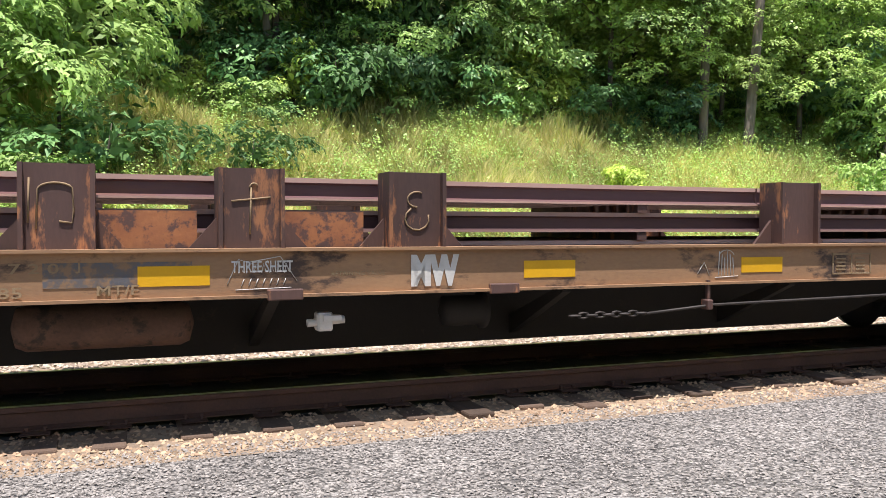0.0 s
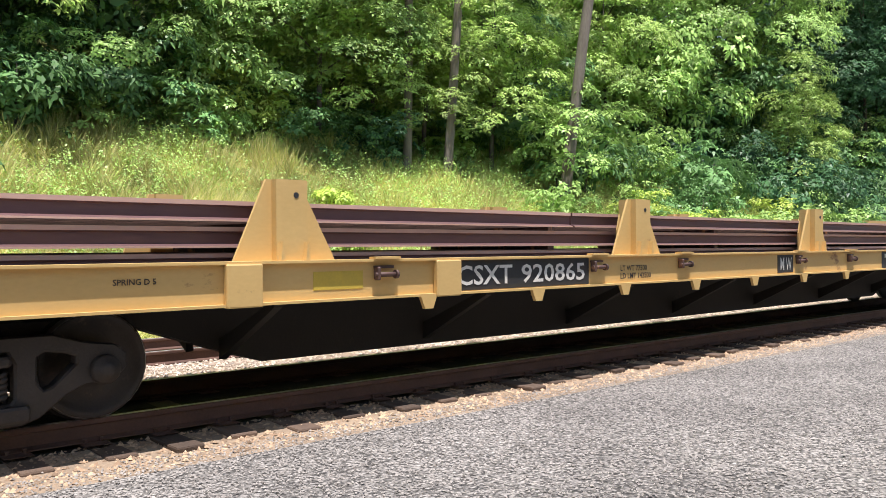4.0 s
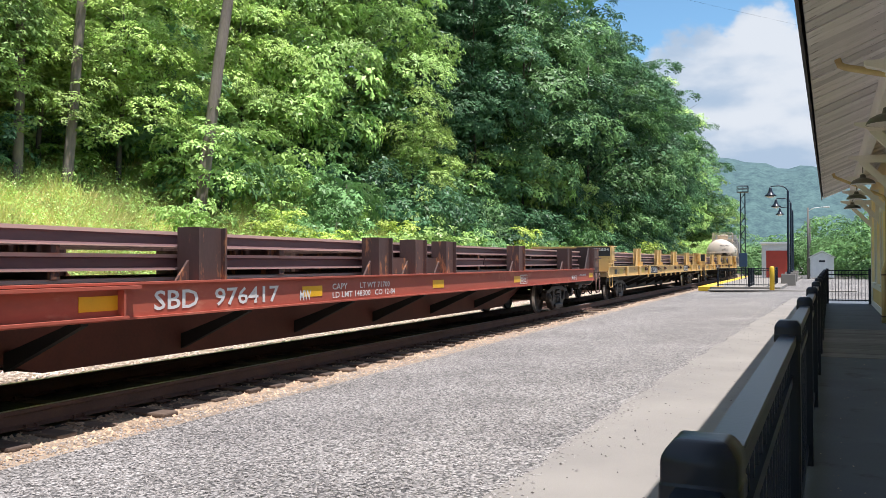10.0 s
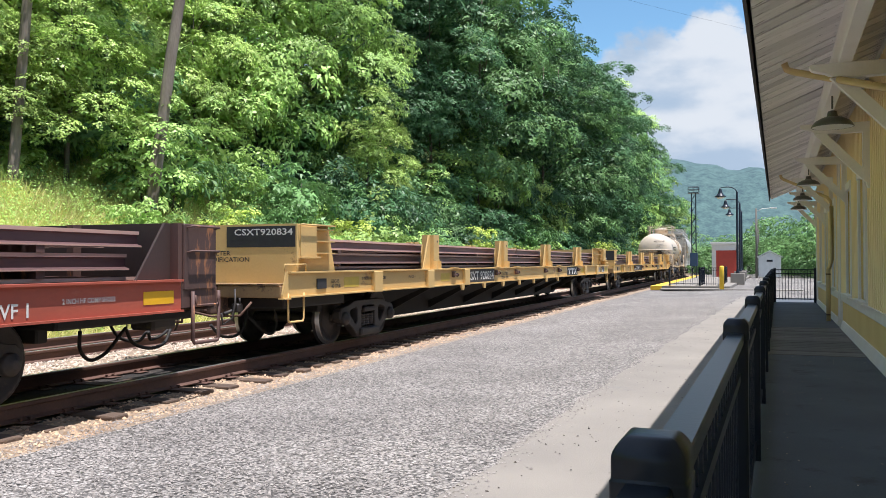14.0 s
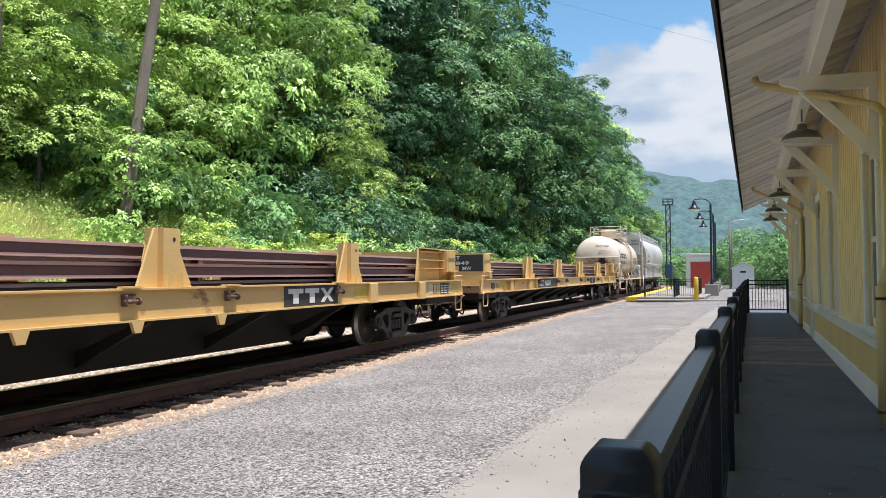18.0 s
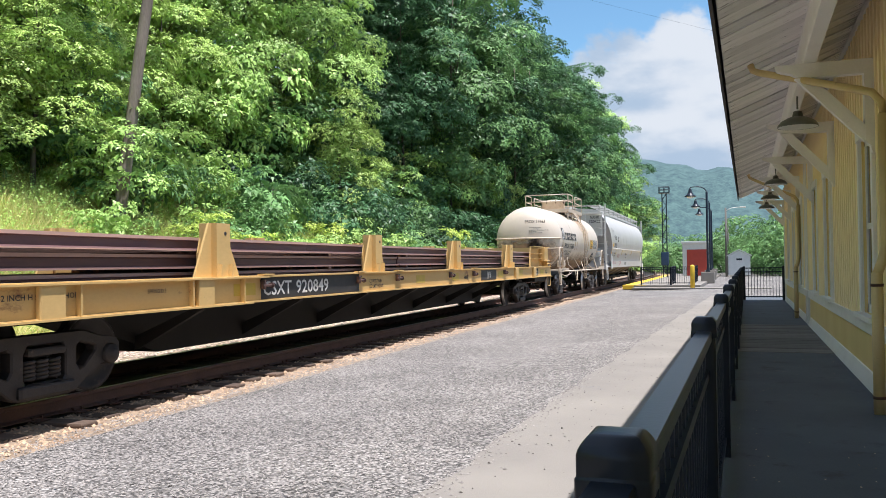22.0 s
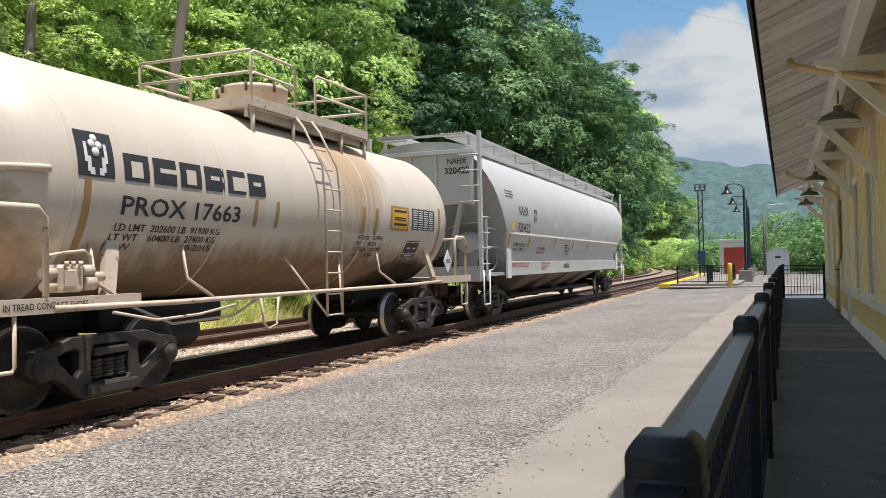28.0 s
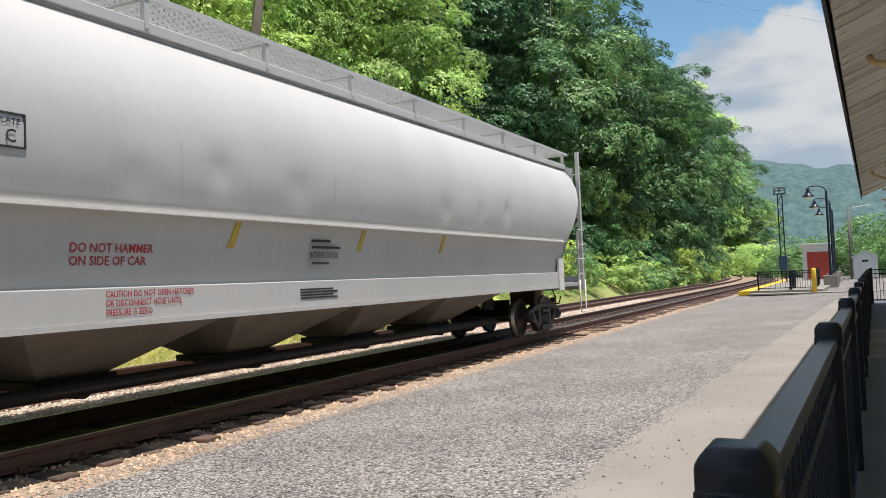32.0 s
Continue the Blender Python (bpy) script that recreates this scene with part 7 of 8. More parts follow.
        part("valve", Form().box(0.62, 0.74, -1.30, -1.16, 0.52, 0.66, ch=0.015).rod((0.55, -1.24, 0.58), (0.84, -1.24, 0.60), 0.03, 8).box(0.66, 0.80, -1.32, -1.24, 0.60, 0.64), CHALK, car, "pale brake valve")
    f = Form()
    a = 6.39 if not red else 6.95
    if red:
        a = 5.95
    for q in ((a - 0.25, a + 0.25, 0.06, 0.075), (a - 0.25, a + 0.25, 0.25, 0.265), (a - 0.25, a - 0.235, 0.06, 0.265), (a + 0.235, a + 0.25, 0.06, 0.265), (a - 0.01, a + 0.005, 0.06, 0.265)):
        f.box(q[0] - 0.5, q[1] - 0.5, Y - 0.006, Y - 0.001, z0 + q[2], z0 + q[3])
    for r in range(4):
        f.box(a - 0.70, a - 0.58, Y - 0.006, Y - 0.001, z0 + 0.10 + 0.035 * r, z0 + 0.115 + 0.035 * r).box(a - 0.45, a - 0.33, Y - 0.006, Y - 0.001, z0 + 0.10 + 0.035 * r, z0 + 0.115 + 0.035 * r)
    part("data_box", f, TIMBER if not red else CHALK, car, "white outlined data box with small print")
    return car


def wrap(me, r, zc, at_x, at_angle):
    """Bends flat words round the near side of a tank."""
    co = np.zeros(len(me.vertices) * 3)
    me.vertices.foreach_get("co", co)
    co = co.reshape(-1, 3)
    th = at_angle + co[:, 1] / r
    me.vertices.foreach_set("co", np.stack([co[:, 0] + at_x, -r * np.cos(th), zc + r * np.sin(th)], 1).ravel())
    me.update()
    return me


def curved_patch(x0, x1, a0, a1, r, zc, n=6):
    f = Form()
    rings = [[(x, -r * math.cos(a0 + (a1 - a0) * k / n), zc + r * math.sin(a0 + (a1 - a0) * k / n)) for k in range(n + 1)] for x in (x0, x1)]
    return f.loft([list(q) for q in zip(*rings)], caps=False, closed=False, smooth=True)


def tank_car():
    car = thing("tank_car", "cream tank car with black lettering and rust-stained top", "freight car", "cars of the work train")
    R, ZC, A, B = 1.33, 2.28, -4.68, 5.88
    prof = [(0.02, A - 0.45), (0.45, A - 0.42), (0.85, A - 0.30), (1.12, A - 0.12), (1.27, A + 0.10), (R, A + 0.40)]
    prof += [(R, x) for x in np.linspace(A + 1, B - 1, 9)] + [(R, B - 0.40), (1.27, B - 0.10), (1.12, B + 0.12), (0.85, B + 0.30), (0.45, B + 0.42), (0.02, B + 0.45)]
    tank = part("tank", Form().lathe(prof, (0, 0, ZC), "x", 56), TANK, car, "cream painted cylindrical tank")
    for x in (A + 0.45, -1.9, 2.0, B - 0.45):
        part("seam", Form().lathe([(R + 0.001, x - 0.02), (R + 0.007, x - 0.01), (R + 0.007, x + 0.01), (R + 0.001, x + 0.02)], (0, 0, ZC), "x", 56), TANK, tank)
    # lettering
    k = R + 0.006
    W = 0.37
    for i in range(6):
        x, h = -3.56 + 0.44 * i, 0.29
        g = curved_patch(x, x + W, 0.0, h / R, k, ZC, 4)
        part("maker_mark", g, INK, tank, "dark block shape of the maker's mark")
        part("maker_mark", curved_patch(x + 0.10, x + W - 0.10 + 0.1 * (i % 3 == 1), (0.04 + 0.09 * (i % 2)) / R, (0.21 - 0.03 * (i % 2)) / R, k + 0.003, ZC, 2), TANK, tank)
    lg = part("emblem", curved_patch(-4.18, -3.70, 0.0, 0.46 / R, k, ZC), INK, tank, "dark emblem panel")
    f = Form()
    for x, z, r in ((-3.94, 0.39, 0.045), (-3.98, 0.33, 0.045), (-3.89, 0.32, 0.045), (-3.94, 0.25, 0.05)):
        f.lathe([(0.001, 0), (r, 0.0), (r * 0.9, 0.008), (0.001, 0.010)], (0, 0, 0), "z", 14)
        m = pose(x, -(k + 0.001) * math.cos(z / R), ZC + k * math.sin(z / R), 90 - math.degrees(z / R), 0, 0)
        f.v[-56:] = [tuple(m @ Vector(p)) for p in f.v[-56:]]
    part("emblem_disc", f, CHALK, lg, "white discs of the emblem")
    for q in (-1, 1):                                        # two upright white strokes below the discs
        for a, b, c, d in ((0.11, 0.15, 0.14, 0.34), (0.07, 0.12, 0.05, 0.20), (0.03, 0.09, 0.02, 0.09)):
            part("emblem_stroke", curved_patch(*sorted((-3.94 + q * a, -3.94 + q * b)), c / R, d / R, k + 0.004, ZC, 2), CHALK, lg)
    words = [("PROX 17663", -3.58, -0.36, 0.21, 2.05, INK), ("LD LMT  202600 LB  91900 KG", -3.62, -0.53, 0.085, 1.75, INK), ("LT WT    60400 LB  27400 KG", -3.66, -0.64, 0.085, 1.75, INK), ("NEW                 10-2015", -3.70, -0.75, 0.085, 1.75, INK), ("INTERIOR     COATING\nPRO          04-2016\nEXTERIOR     COATING\nPRO          04-2016", 1.80, -0.82, 0.40, 0.98, INK)]
    for text, x, z, h, w, m in words:
        part("lettering", wrap(letters(text, h, w), k, ZC, x, z / R), m, tank)
    for x, a0, a1, w in ((-4.10, -0.95, -0.02, 0.09), (-1.22, -0.40, -0.04, 0.07), (-0.72, -0.40, -0.04, 0.07), (1.84, -0.40, 0.04, 0.10), (2.33, -0.40, 0.04, 0.10), (5.22, -0.75, 0.20, 0.10)):
        part("tan_stripe", curved_patch(x, x + w, a0 / R, a1 / R, k, ZC), TAN, tank, "tan painted stripe")
    part("yellow_label", curved_patch(2.95, 3.72, -0.23, 0.10, k, ZC), TAN, tank, "brown backing of the yellow label")
    part("yellow_label", curved_patch(3.02, 3.65, -0.20, 0.07, k + 0.002, ZC), YPATCH, tank, "yellow label with faded print")
    for a, b, w in ((0.02, 0.05, 0.55), (-0.06, -0.045, 0.50), (-0.09, -0.075, 0.52), (-0.16, -0.125, 0.55)):
        part("small_print", curved_patch(3.07, 3.07 + w, a, b, k + 0.005, ZC, 1), INK, tank)
    bl = part("black_label", curved_patch(3.88, 4.98, -0.20, 0.10, k, ZC), INK, tank, "black label panel with white small print")
    f = Form()
    for r in range(9):
        for c in range(4):
            g = curved_patch(3.92 + 0.26 * c, 4.13 + 0.26 * c, -0.185 + 0.031 * r, -0.170 + 0.031 * r, k + 0.003, ZC, 1)
            n0 = len(f.v)
            f.v += g.v
            f.f += [tuple(n0 + j for j in q) for q in g.f]
            f.s += g.s
    part("small_print", f, CHALK, bl)
    sm = part("black_label", curved_patch(3.80, 4.42, -0.62, -0.36, k, ZC), INK, tank, "small black data label")
    for a, b, c, d in ((3.83, 4.39, -0.385, -0.375), (3.83, 4.39, -0.565, -0.555), (3.83, 3.86, -0.565, -0.375), (4.36, 4.39, -0.565, -0.375), (4.10, 4.13, -0.565, -0.375), (3.91, 4.05, -0.48, -0.46), (4.18, 4.32, -0.48, -0.46), (3.95, 4.28, -0.60, -0.58)):
        part("white_line", curved_patch(a, b, c, d, k + 0.003, ZC, 1), CHALK, sm)
    part("rust_stain", curved_patch(0.55, 3.15, -0.30, 1.30, R + 0.0035, ZC, 16), STAIN, tank, "golden-brown rust runs below the manway")
    part("belly_dirt", curved_patch(A + 0.45, B - 0.45, -1.5, -0.12, R + 0.0035, ZC, 16), BELLY, tank, "brown road dirt along the belly")
    part("belly_soot", curved_patch(2.4, B - 0.45, -1.5, -0.22, R + 0.0045, ZC, 16), BELLYSOOT, tank, "black soot under the end")
    # top platform, dome and rails
    pf = part("platform", Form().box(-0.72, 2.80, -0.95, 0.95, ZC + 1.28, ZC + 1.32), TANKIRON, car, "stained top walkway")
    for box in ((-0.72, 2.80, -0.97, -0.952), (-0.72, 2.80, 0.952, 0.97), (-0.742, -0.722, -0.97, 0.97)):
        part("toe_board", Form().box(*box, ZC + 1.30, ZC + 1.44), TANKIRON, pf)
    for y in (-0.82, 0.82):
        part("platform_beam", Form().box(-0.66, 2.74, y - 0.03, y + 0.03, ZC + 1.17, ZC + 1.278), TANKIRON, pf)
    for x in (-0.65, 0.4, 1.9, 2.75):
        for y in (-0.92, 0.92):
            part("platform_leg", Form().rod((x, y, ZC + 0.85), (x, y, ZC + 1.3), 0.03, 6), TANKIRON, pf)
    for k in range(8):
        a = 2 * math.pi * (k + 0.5) / 8
        part("dome_bolt", Form().rod((0.75 + 0.56 * math.cos(a), 0.56 * math.sin(a), ZC + 1.76), (0.75 + 0.56 * math.cos(a), 0.56 * math.sin(a), ZC + 1.90), 0.022, 6), STAKE, car, "rusty swing bolt")
    part("dome", Form().lathe([(0.52, 1.15), (0.52, 1.80), (0.55, 1.81), (0.55, 1.87), (0.50, 1.90), (0.10, 1.95)], (0.75, 0, ZC), "z", 24), TANKIRON, car, "round manway cover")
    for y in (-0.95, 0.95):
        for xa, xb in ((-0.72, 0.42), (1.02, 2.80)):
            for z in (1.72, 2.02):
                grab(pf, [(xa, y, ZC + 1.32), (xa, y, ZC + z), (xa + 0.06, y, ZC + z + 0.05), (xb - 0.06, y, ZC + z + 0.05), (xb, y, ZC + z), (xb, y, ZC + 1.32)], TANKIRON, 0.022, "hand_rail")
    for xa in (-0.72, 2.80):
        for z in (1.77, 2.07):
            grab(pf, [(xa, -0.95, ZC + z), (xa, 0.95, ZC + z)], TANKIRON, 0.022, "hand_rail")
    for y in (-1, 1):
        for dx in (0.0, 0.46):
            grab(car, [(0.42 + dx, y * 0.85, ZC + 1.45), (0.40 + dx, y * 1.10, ZC + 1.15), (0.38 + dx, y * 1.42, ZC + 0.55), (0.38 + dx, y * 1.46, ZC), (0.38 + dx, y * 1.46, 0.62)], TANKIRON, 0.022, "ladder_rail")
        for z in np.arange(0.64, 3.3, 0.31):
            yy = 1.46 if z < ZC + 0.2 else 1.46 - 0.35 * (z - ZC - 0.2) / 0.9
            grab(car, [(0.38, y * yy, z), (0.84, y * yy, z)], TANKIRON, 0.014, "ladder_rung")
        for a, b in ((-0.2, 0.38), (1.4, 0.84)):
            grab(car, [(a, y * 1.10, 1.50), (b, y * 1.46, 0.64)], TANKIRON, 0.02, "ladder_brace")
        grab(car, [(-4.6, y * 1.45, 1.02), (-3.0, y * 1.46, 1.0), (3.6, y * 1.46, 1.0), (5.0, y * 1.45, 1.02)], TANKIRON, 0.03, "side_pipe")
        for x in (-3.9, -2.5, 2.6):
            grab(car, [(x, y * 1.18, 1.62), (x, y * 1.25, 1.25), (x + 0.22, y * 1.44, 1.03)], TANKIRON, 0.022, "pipe_bracket")
    # ends: short sills, saddles, platforms, handrails
    mid = 0.62
    for s in (-1, 1):
        at = lambda v: s * v + mid
        part("stub_sill", Form().box(*sorted((at(2.9), at(6.05))), -0.32, 0.32, 0.72, 1.06, ch=0.02), GRIME, car)
        part("end_deck", Form().box(*sorted((at(5.1), at(6.18))), -1.40, 1.40, 1.02, 1.08).box(*sorted((at(4.1), at(6.16))), -1.45, -1.38, 0.98, 1.12).box(*sorted((at(4.1), at(6.16))), 1.38, 1.45, 0.98, 1.12), TANKIRON, car, "cream end platform with stencilled edge")
        for y in (-1, 1):
            f = Form().solid([(at(4.40) - 0.09, y * 1.28 - 0.03, 1.06), (at(4.40) + 0.09, y * 1.28 - 0.03, 1.06), (at(4.40) + 0.09, y * 1.28 + 0.03, 1.06), (at(4.40) - 0.09, y * 1.28 + 0.03, 1.06), (at(4.17) - 0.09, y * 1.14 - 0.03, 1.75), (at(4.17) + 0.09, y * 1.14 - 0.03, 1.75), (at(4.17) + 0.09, y * 1.14 + 0.03, 1.75), (at(4.17) - 0.09, y * 1.14 + 0.03, 1.75)])
            part("saddle", f, TANKIRON, car)
            grab(car, [(at(5.28), y * 1.42, 1.08), (at(5.28), y * 1.42, 1.84), (at(5.36), y * 1.42, 1.93), (at(5.82), y * 1.42, 1.93), (at(5.92), y * 1.42, 1.84), (at(5.92), y * 1.42, 0.55)], TANKIRON, 0.03, "hand_rail")
            side_step(car, at(5.8), 0.36, y * 1.42, 1.0, 0.5, TANKIRON, r=0.02)
        grab(car, [(at(5.95), -1.40, 1.9), (at(5.95), 1.40, 1.9)], TANKIRON, 0.024, "hand_rail")
        truck(car, at(4.17) + (0.17 if s > 0 else 0.05))
        coupler(car, at(5.85), s)
    f = Form().box(-4.48, -4.18, -1.40, -1.15, 1.16, 1.42, ch=0.03).box(-4.44, -4.30, -1.44, -1.38, 1.20, 1.38, ch=0.02)
    for bx, bz, br in ((-4.55, 1.34, 0.055), (-4.55, 1.22, 0.045), (-4.10, 1.36, 0.06), (-4.08, 1.24, 0.075), (-3.96, 1.30, 0.05)):
        f.rod((bx - 0.07, -1.33, bz), (bx + 0.07, -1.33, bz), br, 10)
    for bx in (-4.42, -4.34, -4.25):
        f.rod((bx, -1.42, 1.40), (bx, -1.42, 1.45), 0.022, 8)
    f.tube([(-4.62, -1.36, 1.36), (-4.60, -1.36, 1.50), (-4.40, -1.36, 1.53), (-4.15, -1.36, 1.55), (-4.05, -1.34, 1.50), (-4.05, -1.34, 1.40)], 0.016, 6)
    part("brake_valve", f, TANKIRON, car, "dusty cream brake valve")
    part("underframe", Form().box(-3.1, -0.9, -0.55, 0.45, 0.66, 0.98, ch=0.03), GRIME, car, "black brake rigging under the tank belly")
    for pts in ([(-3.5, -1.1, 0.92), (-2.9, -1.15, 0.80), (-2.2, -1.18, 0.82), (-1.5, -1.2, 0.90)], [(-3.0, -0.9, 0.95), (-2.4, -0.95, 0.72), (-1.2, -0.95, 0.74), (-0.6, -1.0, 0.98)], [(-1.1, -1.30, 0.98), (-1.05, -1.32, 0.62), (-0.95, -1.32, 0.55), (-0.75, -1.32, 0.60), (-0.70, -1.32, 0.98)]):
        grab(car, pts, TANKIRON, 0.018, "brake_pipe")
    part("air_tank", Form().lathe([(0.03, -2.7), (0.17, -2.66), (0.21, -2.55), (0.21, -1.75), (0.17, -1.65), (0.03, -1.6)], (0, -0.6, 0.60), "x", 16), GRIME, car, "black brake reservoir")
    d = 0.23
    pl = part("hazard_placard", Form().prism([(5.36 - d, 1.42), (5.36, 1.42 - d), (5.36 + d, 1.42), (5.36, 1.42 + d)], "y", -1.46, -1.45), CHALK, car, "white diamond hazard placard")
    side_words("1830", 5.23, 1.385, 0.08, 0.26, -1.462, INK, pl)
    side_words("2 IN TREAD CONTACT SHOES", -5.2, 1.02, 0.06, 1.0, -1.45, INK, car)
    ring = [(A + 0.18, -1.32), (A + 0.05, -1.28), (A - 0.12, -1.14), (A - 0.30, -0.87), (A - 0.42, -0.47), (A - 0.465, 0.0)]
    part("head_band", Form().tube([(x, y, ZC + 0.03) for x, y in ring] + [(x, -y, ZC + 0.03) for x, y in ring[-2::-1]], 0.035, 6), TANKIRON, tank, "stained steel band round the tank head")
    def on_head(y, z, out):
        return (float(np.interp(math.hypot(y, z - ZC), [q[0] for q in prof[:6]], [q[1] for q in prof[:6]])) - out, y, z)

    f = Form()
    for r, (y0, y1) in enumerate(((-0.20, -0.62), (-0.36, -0.58), (-0.18, -0.88), (-0.18, -0.42), (-0.18, -0.66))):
        z = 2.735 - 0.052 * r
        for q in np.arange(y0, y1, -0.075):
            f.tube([on_head(q, z, 0.002), on_head(q - 0.055, z, 0.002)], 0.0065, 4)
    part("small_print", f, INK, tank, "small dark print")
    part("hazard_placard", Form().prism([(-0.75, 1.42), (-0.55, 1.22), (-0.35, 1.42), (-0.55, 1.62)], "x", -5.44, -5.43), CHALK, car, "white diamond hazard placard")
    for name, material, out, label in (("road_dirt", WASH, 0.006, "brown road dirt on the lower head"), ("soot", SOOT, 0.010, "black soot on the head")):
        f = Form()
        turns = [math.pi * (1 + i / 28) for i in range(29)]
        for i in range(28):
            for (r0, x0), (r1, x1) in zip(prof[:5], prof[1:6]):
                f.quad(*[(x - out, (r + out * 0.6) * math.cos(a), ZC + (r + out * 0.6) * math.sin(a)) for r, x, a in ((r0, x0, turns[i]), (r1, x1, turns[i]), (r1, x1, turns[i + 1]), (r0, x0, turns[i + 1]))], smooth=True)
        part(name, f, material, tank, label)
    # words on the front head
    front_text(car, "PROX 17663", A - 0.40, -0.02, 2.90, 0.13, 0.80, INK)
    return car


def hopper_car():
    car = thing("covered_hopper_car", "light grey covered hopper car with bulging sides", "freight car", "cars of the work train")
    side = [(1.40, 1.40), (1.43, 1.72), (1.49, 2.06), (1.55, 2.11), (1.563, 2.20), (1.58, 2.32), (1.595, 2.44), (1.60, 2.56), (1.603, 2.68), (1.598, 2.80), (1.585, 2.95), (1.555, 3.15), (1.45, 3.45), (1.27, 3.75), (1.02, 4.0), (0.75, 4.12), (0.40, 4.17), (0.0, 4.18)]
    cut = lambda z: float(np.interp(z, [1.0, 1.4, 2.2, 2.5, 3.0, 3.5, 4.0, 4.2], [8.0, 8.2, 8.5, 8.85, 9.32, 9.72, 9.98, 10.02]))
    loop = [(-y, z) for y, z in side] + [(y, z) for y, z in side[-2::-1]]
    rnd = random.Random(8)
    dents = [(x + rnd.uniform(-0.12, 0.12), 2.50 + rnd.uniform(-0.12, 0.16), rnd.uniform(0.10, 0.24), rnd.uniform(0.10, 0.22), rnd.uniform(0.012, 0.030)) for x in np.arange(-6.0, 8.2, 1.32) for _ in range(rnd.choice((0, 1, 2)))]


    def pressed(x, z):
        return 0.004 * noise.noise(Vector((x * 1.3, z * 2, 1))) - sum(d * math.exp(-((x - a) / w) ** 2 - ((z - b) / h) ** 2) for a, b, w, h, d in dents)


    rings = []
    for k in range(151):
        u = -1 + 2 * k / 150
        rings.append([(u * cut(z), y + (pressed(u * cut(z), z) if y > 0 else -pressed(u * cut(z), z)) if 2.2 < z < 3.5 else y, z) for y, z in loop])
    body = part("body", Form().loft(rings, caps=False, smooth=True, closed=False), SILO, car, "light grey curved body with small dents")
    for x in (-4.0, -1.3, 1.4, 4.1, 6.8):
        part("seam", Form().loft([[(x + dx, y * 1.0015, z + 0.002) for y, z in loop[5:10]] for dx in (-0.003, 0.003)], caps=False, smooth=True, closed=False), SILODK, body)
    for s in (-1, 1):
        lv = [1.05, 1.4, 2.2, 2.5, 3.0, 3.5, 4.0, 4.17]
        wy = [float(np.interp(z, [p[1] for p in side], [p[0] for p in side])) for z in lv]
        f = Form().loft([[(s * (cut(z) - 0.02), -w, z), (s * (cut(z) - 0.02), w, z)] for z, w in zip(lv, wy)], caps=False, closed=False)
        part("slope_sheet", f, SILODK, car, "grey sloping end sheet")
        xe = 10.02
        arch = [(-1.25, 2.75), (1.25, 2.75), (1.25, 4.02), (0.95, 4.14), (0.55, 4.22), (0.0, 4.25), (-0.55, 4.22), (-0.95, 4.14), (-1.25, 4.02)]
        part("end_wall", Form().prism(arch, "x", *sorted((s * xe, s * (xe - 0.05)))), SILO, car, "grey arched end wall with number panel")
        part("end_beam", Form().box(*sorted((s * (xe + 0.08), s * (xe + 0.001))), -1.28, 1.28, 3.92, 4.02, ch=0.008), SILO, car)
        for y in (-1.21, -0.32, 0.32, 1.21):
            part("end_rib", Form().box(*sorted((s * (xe + 0.06), s * (xe + 0.001))), y - 0.045, y + 0.045, 2.55 if abs(y) < 1 else 2.72, 3.92, ch=0.006), SILO, car)
        part("end_floor", Form().box(*sorted((s * 7.8, s * 10.15)), -1.40, 1.40, 1.06, 1.14).box(*sorted((s * 10.12, s * 10.18)), -1.42, 1.42, 0.95, 1.30), SILODK, car)
        for y in (-0.5, 0.5):
            f = Form().solid([(s * 9.95 - 0.06, y - 0.05, 1.1), (s * 9.95 + 0.06, y - 0.05, 1.1), (s * 9.95 + 0.06, y + 0.05, 1.1), (s * 9.95 - 0.06, y + 0.05, 1.1), (s * 10. - 0.06, y * 1.9 - 0.05, 2.8), (s * 10. + 0.06, y * 1.9 - 0.05, 2.8), (s * 10. + 0.06, y * 1.9 + 0.05, 2.8), (s * 10. - 0.06, y * 1.9 + 0.05, 2.8)])
            part("end_strut", f, SILODK, car)
        for y in (-1, 1):
            part("corner_post", Form().box(*sorted((s * 10.08, s * 9.96)), *sorted((y * 1.44, y * 1.36)), 0.95, 4.42).box(*sorted((s * 9.7, s * 9.64)), *sorted((y * 1.44, y * 1.40)), 0.95, 2.4), SILO, car)
            for z in np.arange(1.35, 4.2, 0.36):
                grab(car, [(s * 10.04, y * 1.42, z), (s * 10.04, y * 1.48, z), (s * 9.62, y * 1.48, z), (s * 9.62, y * 1.42, z)] if z < 2.5 else [(s * 10.06, y * 1.40, z), (s * 10.14, y * 1.38, z), (s * 10.14, y * 0.95, z), (s * 10.06, y * 0.93, z)], SILO, 0.014, "ladder_rung")
            side_step(car, s * 9.82, 0.44, y * 1.46, 1.2, 0.42, CHALK, r=0.018)
            part("jack_plate", Form().box(*sorted((s * 8.25, s * 7.92)), *sorted((y * 1.50, y * 1.44)), 0.98, 1.72, ch=0.01), CHALK, car, "white corner plate")
        truck(car, s * 8.03)
        coupler(car, s * 9.75, s)
        part("crossover", Form().box(*sorted((s * 10.02, s * 10.07)), -1.1, 1.1, 4.35, 4.40), SILO, car)
        f = Form()
        for q in range(9):
            f.box(*sorted((s * (10.06 + 0.035 * q), s * (10.072 + 0.035 * q))), 0.15, 1.05, 4.36, 4.40)
        for q in range(7):
            f.box(*sorted((s * 10.06, s * 10.36)), 0.15 + 0.148 * q, 0.162 + 0.148 * q, 4.365, 4.395)
        part("crossover_step", f, SILODK, car, "grated step over the end wall")
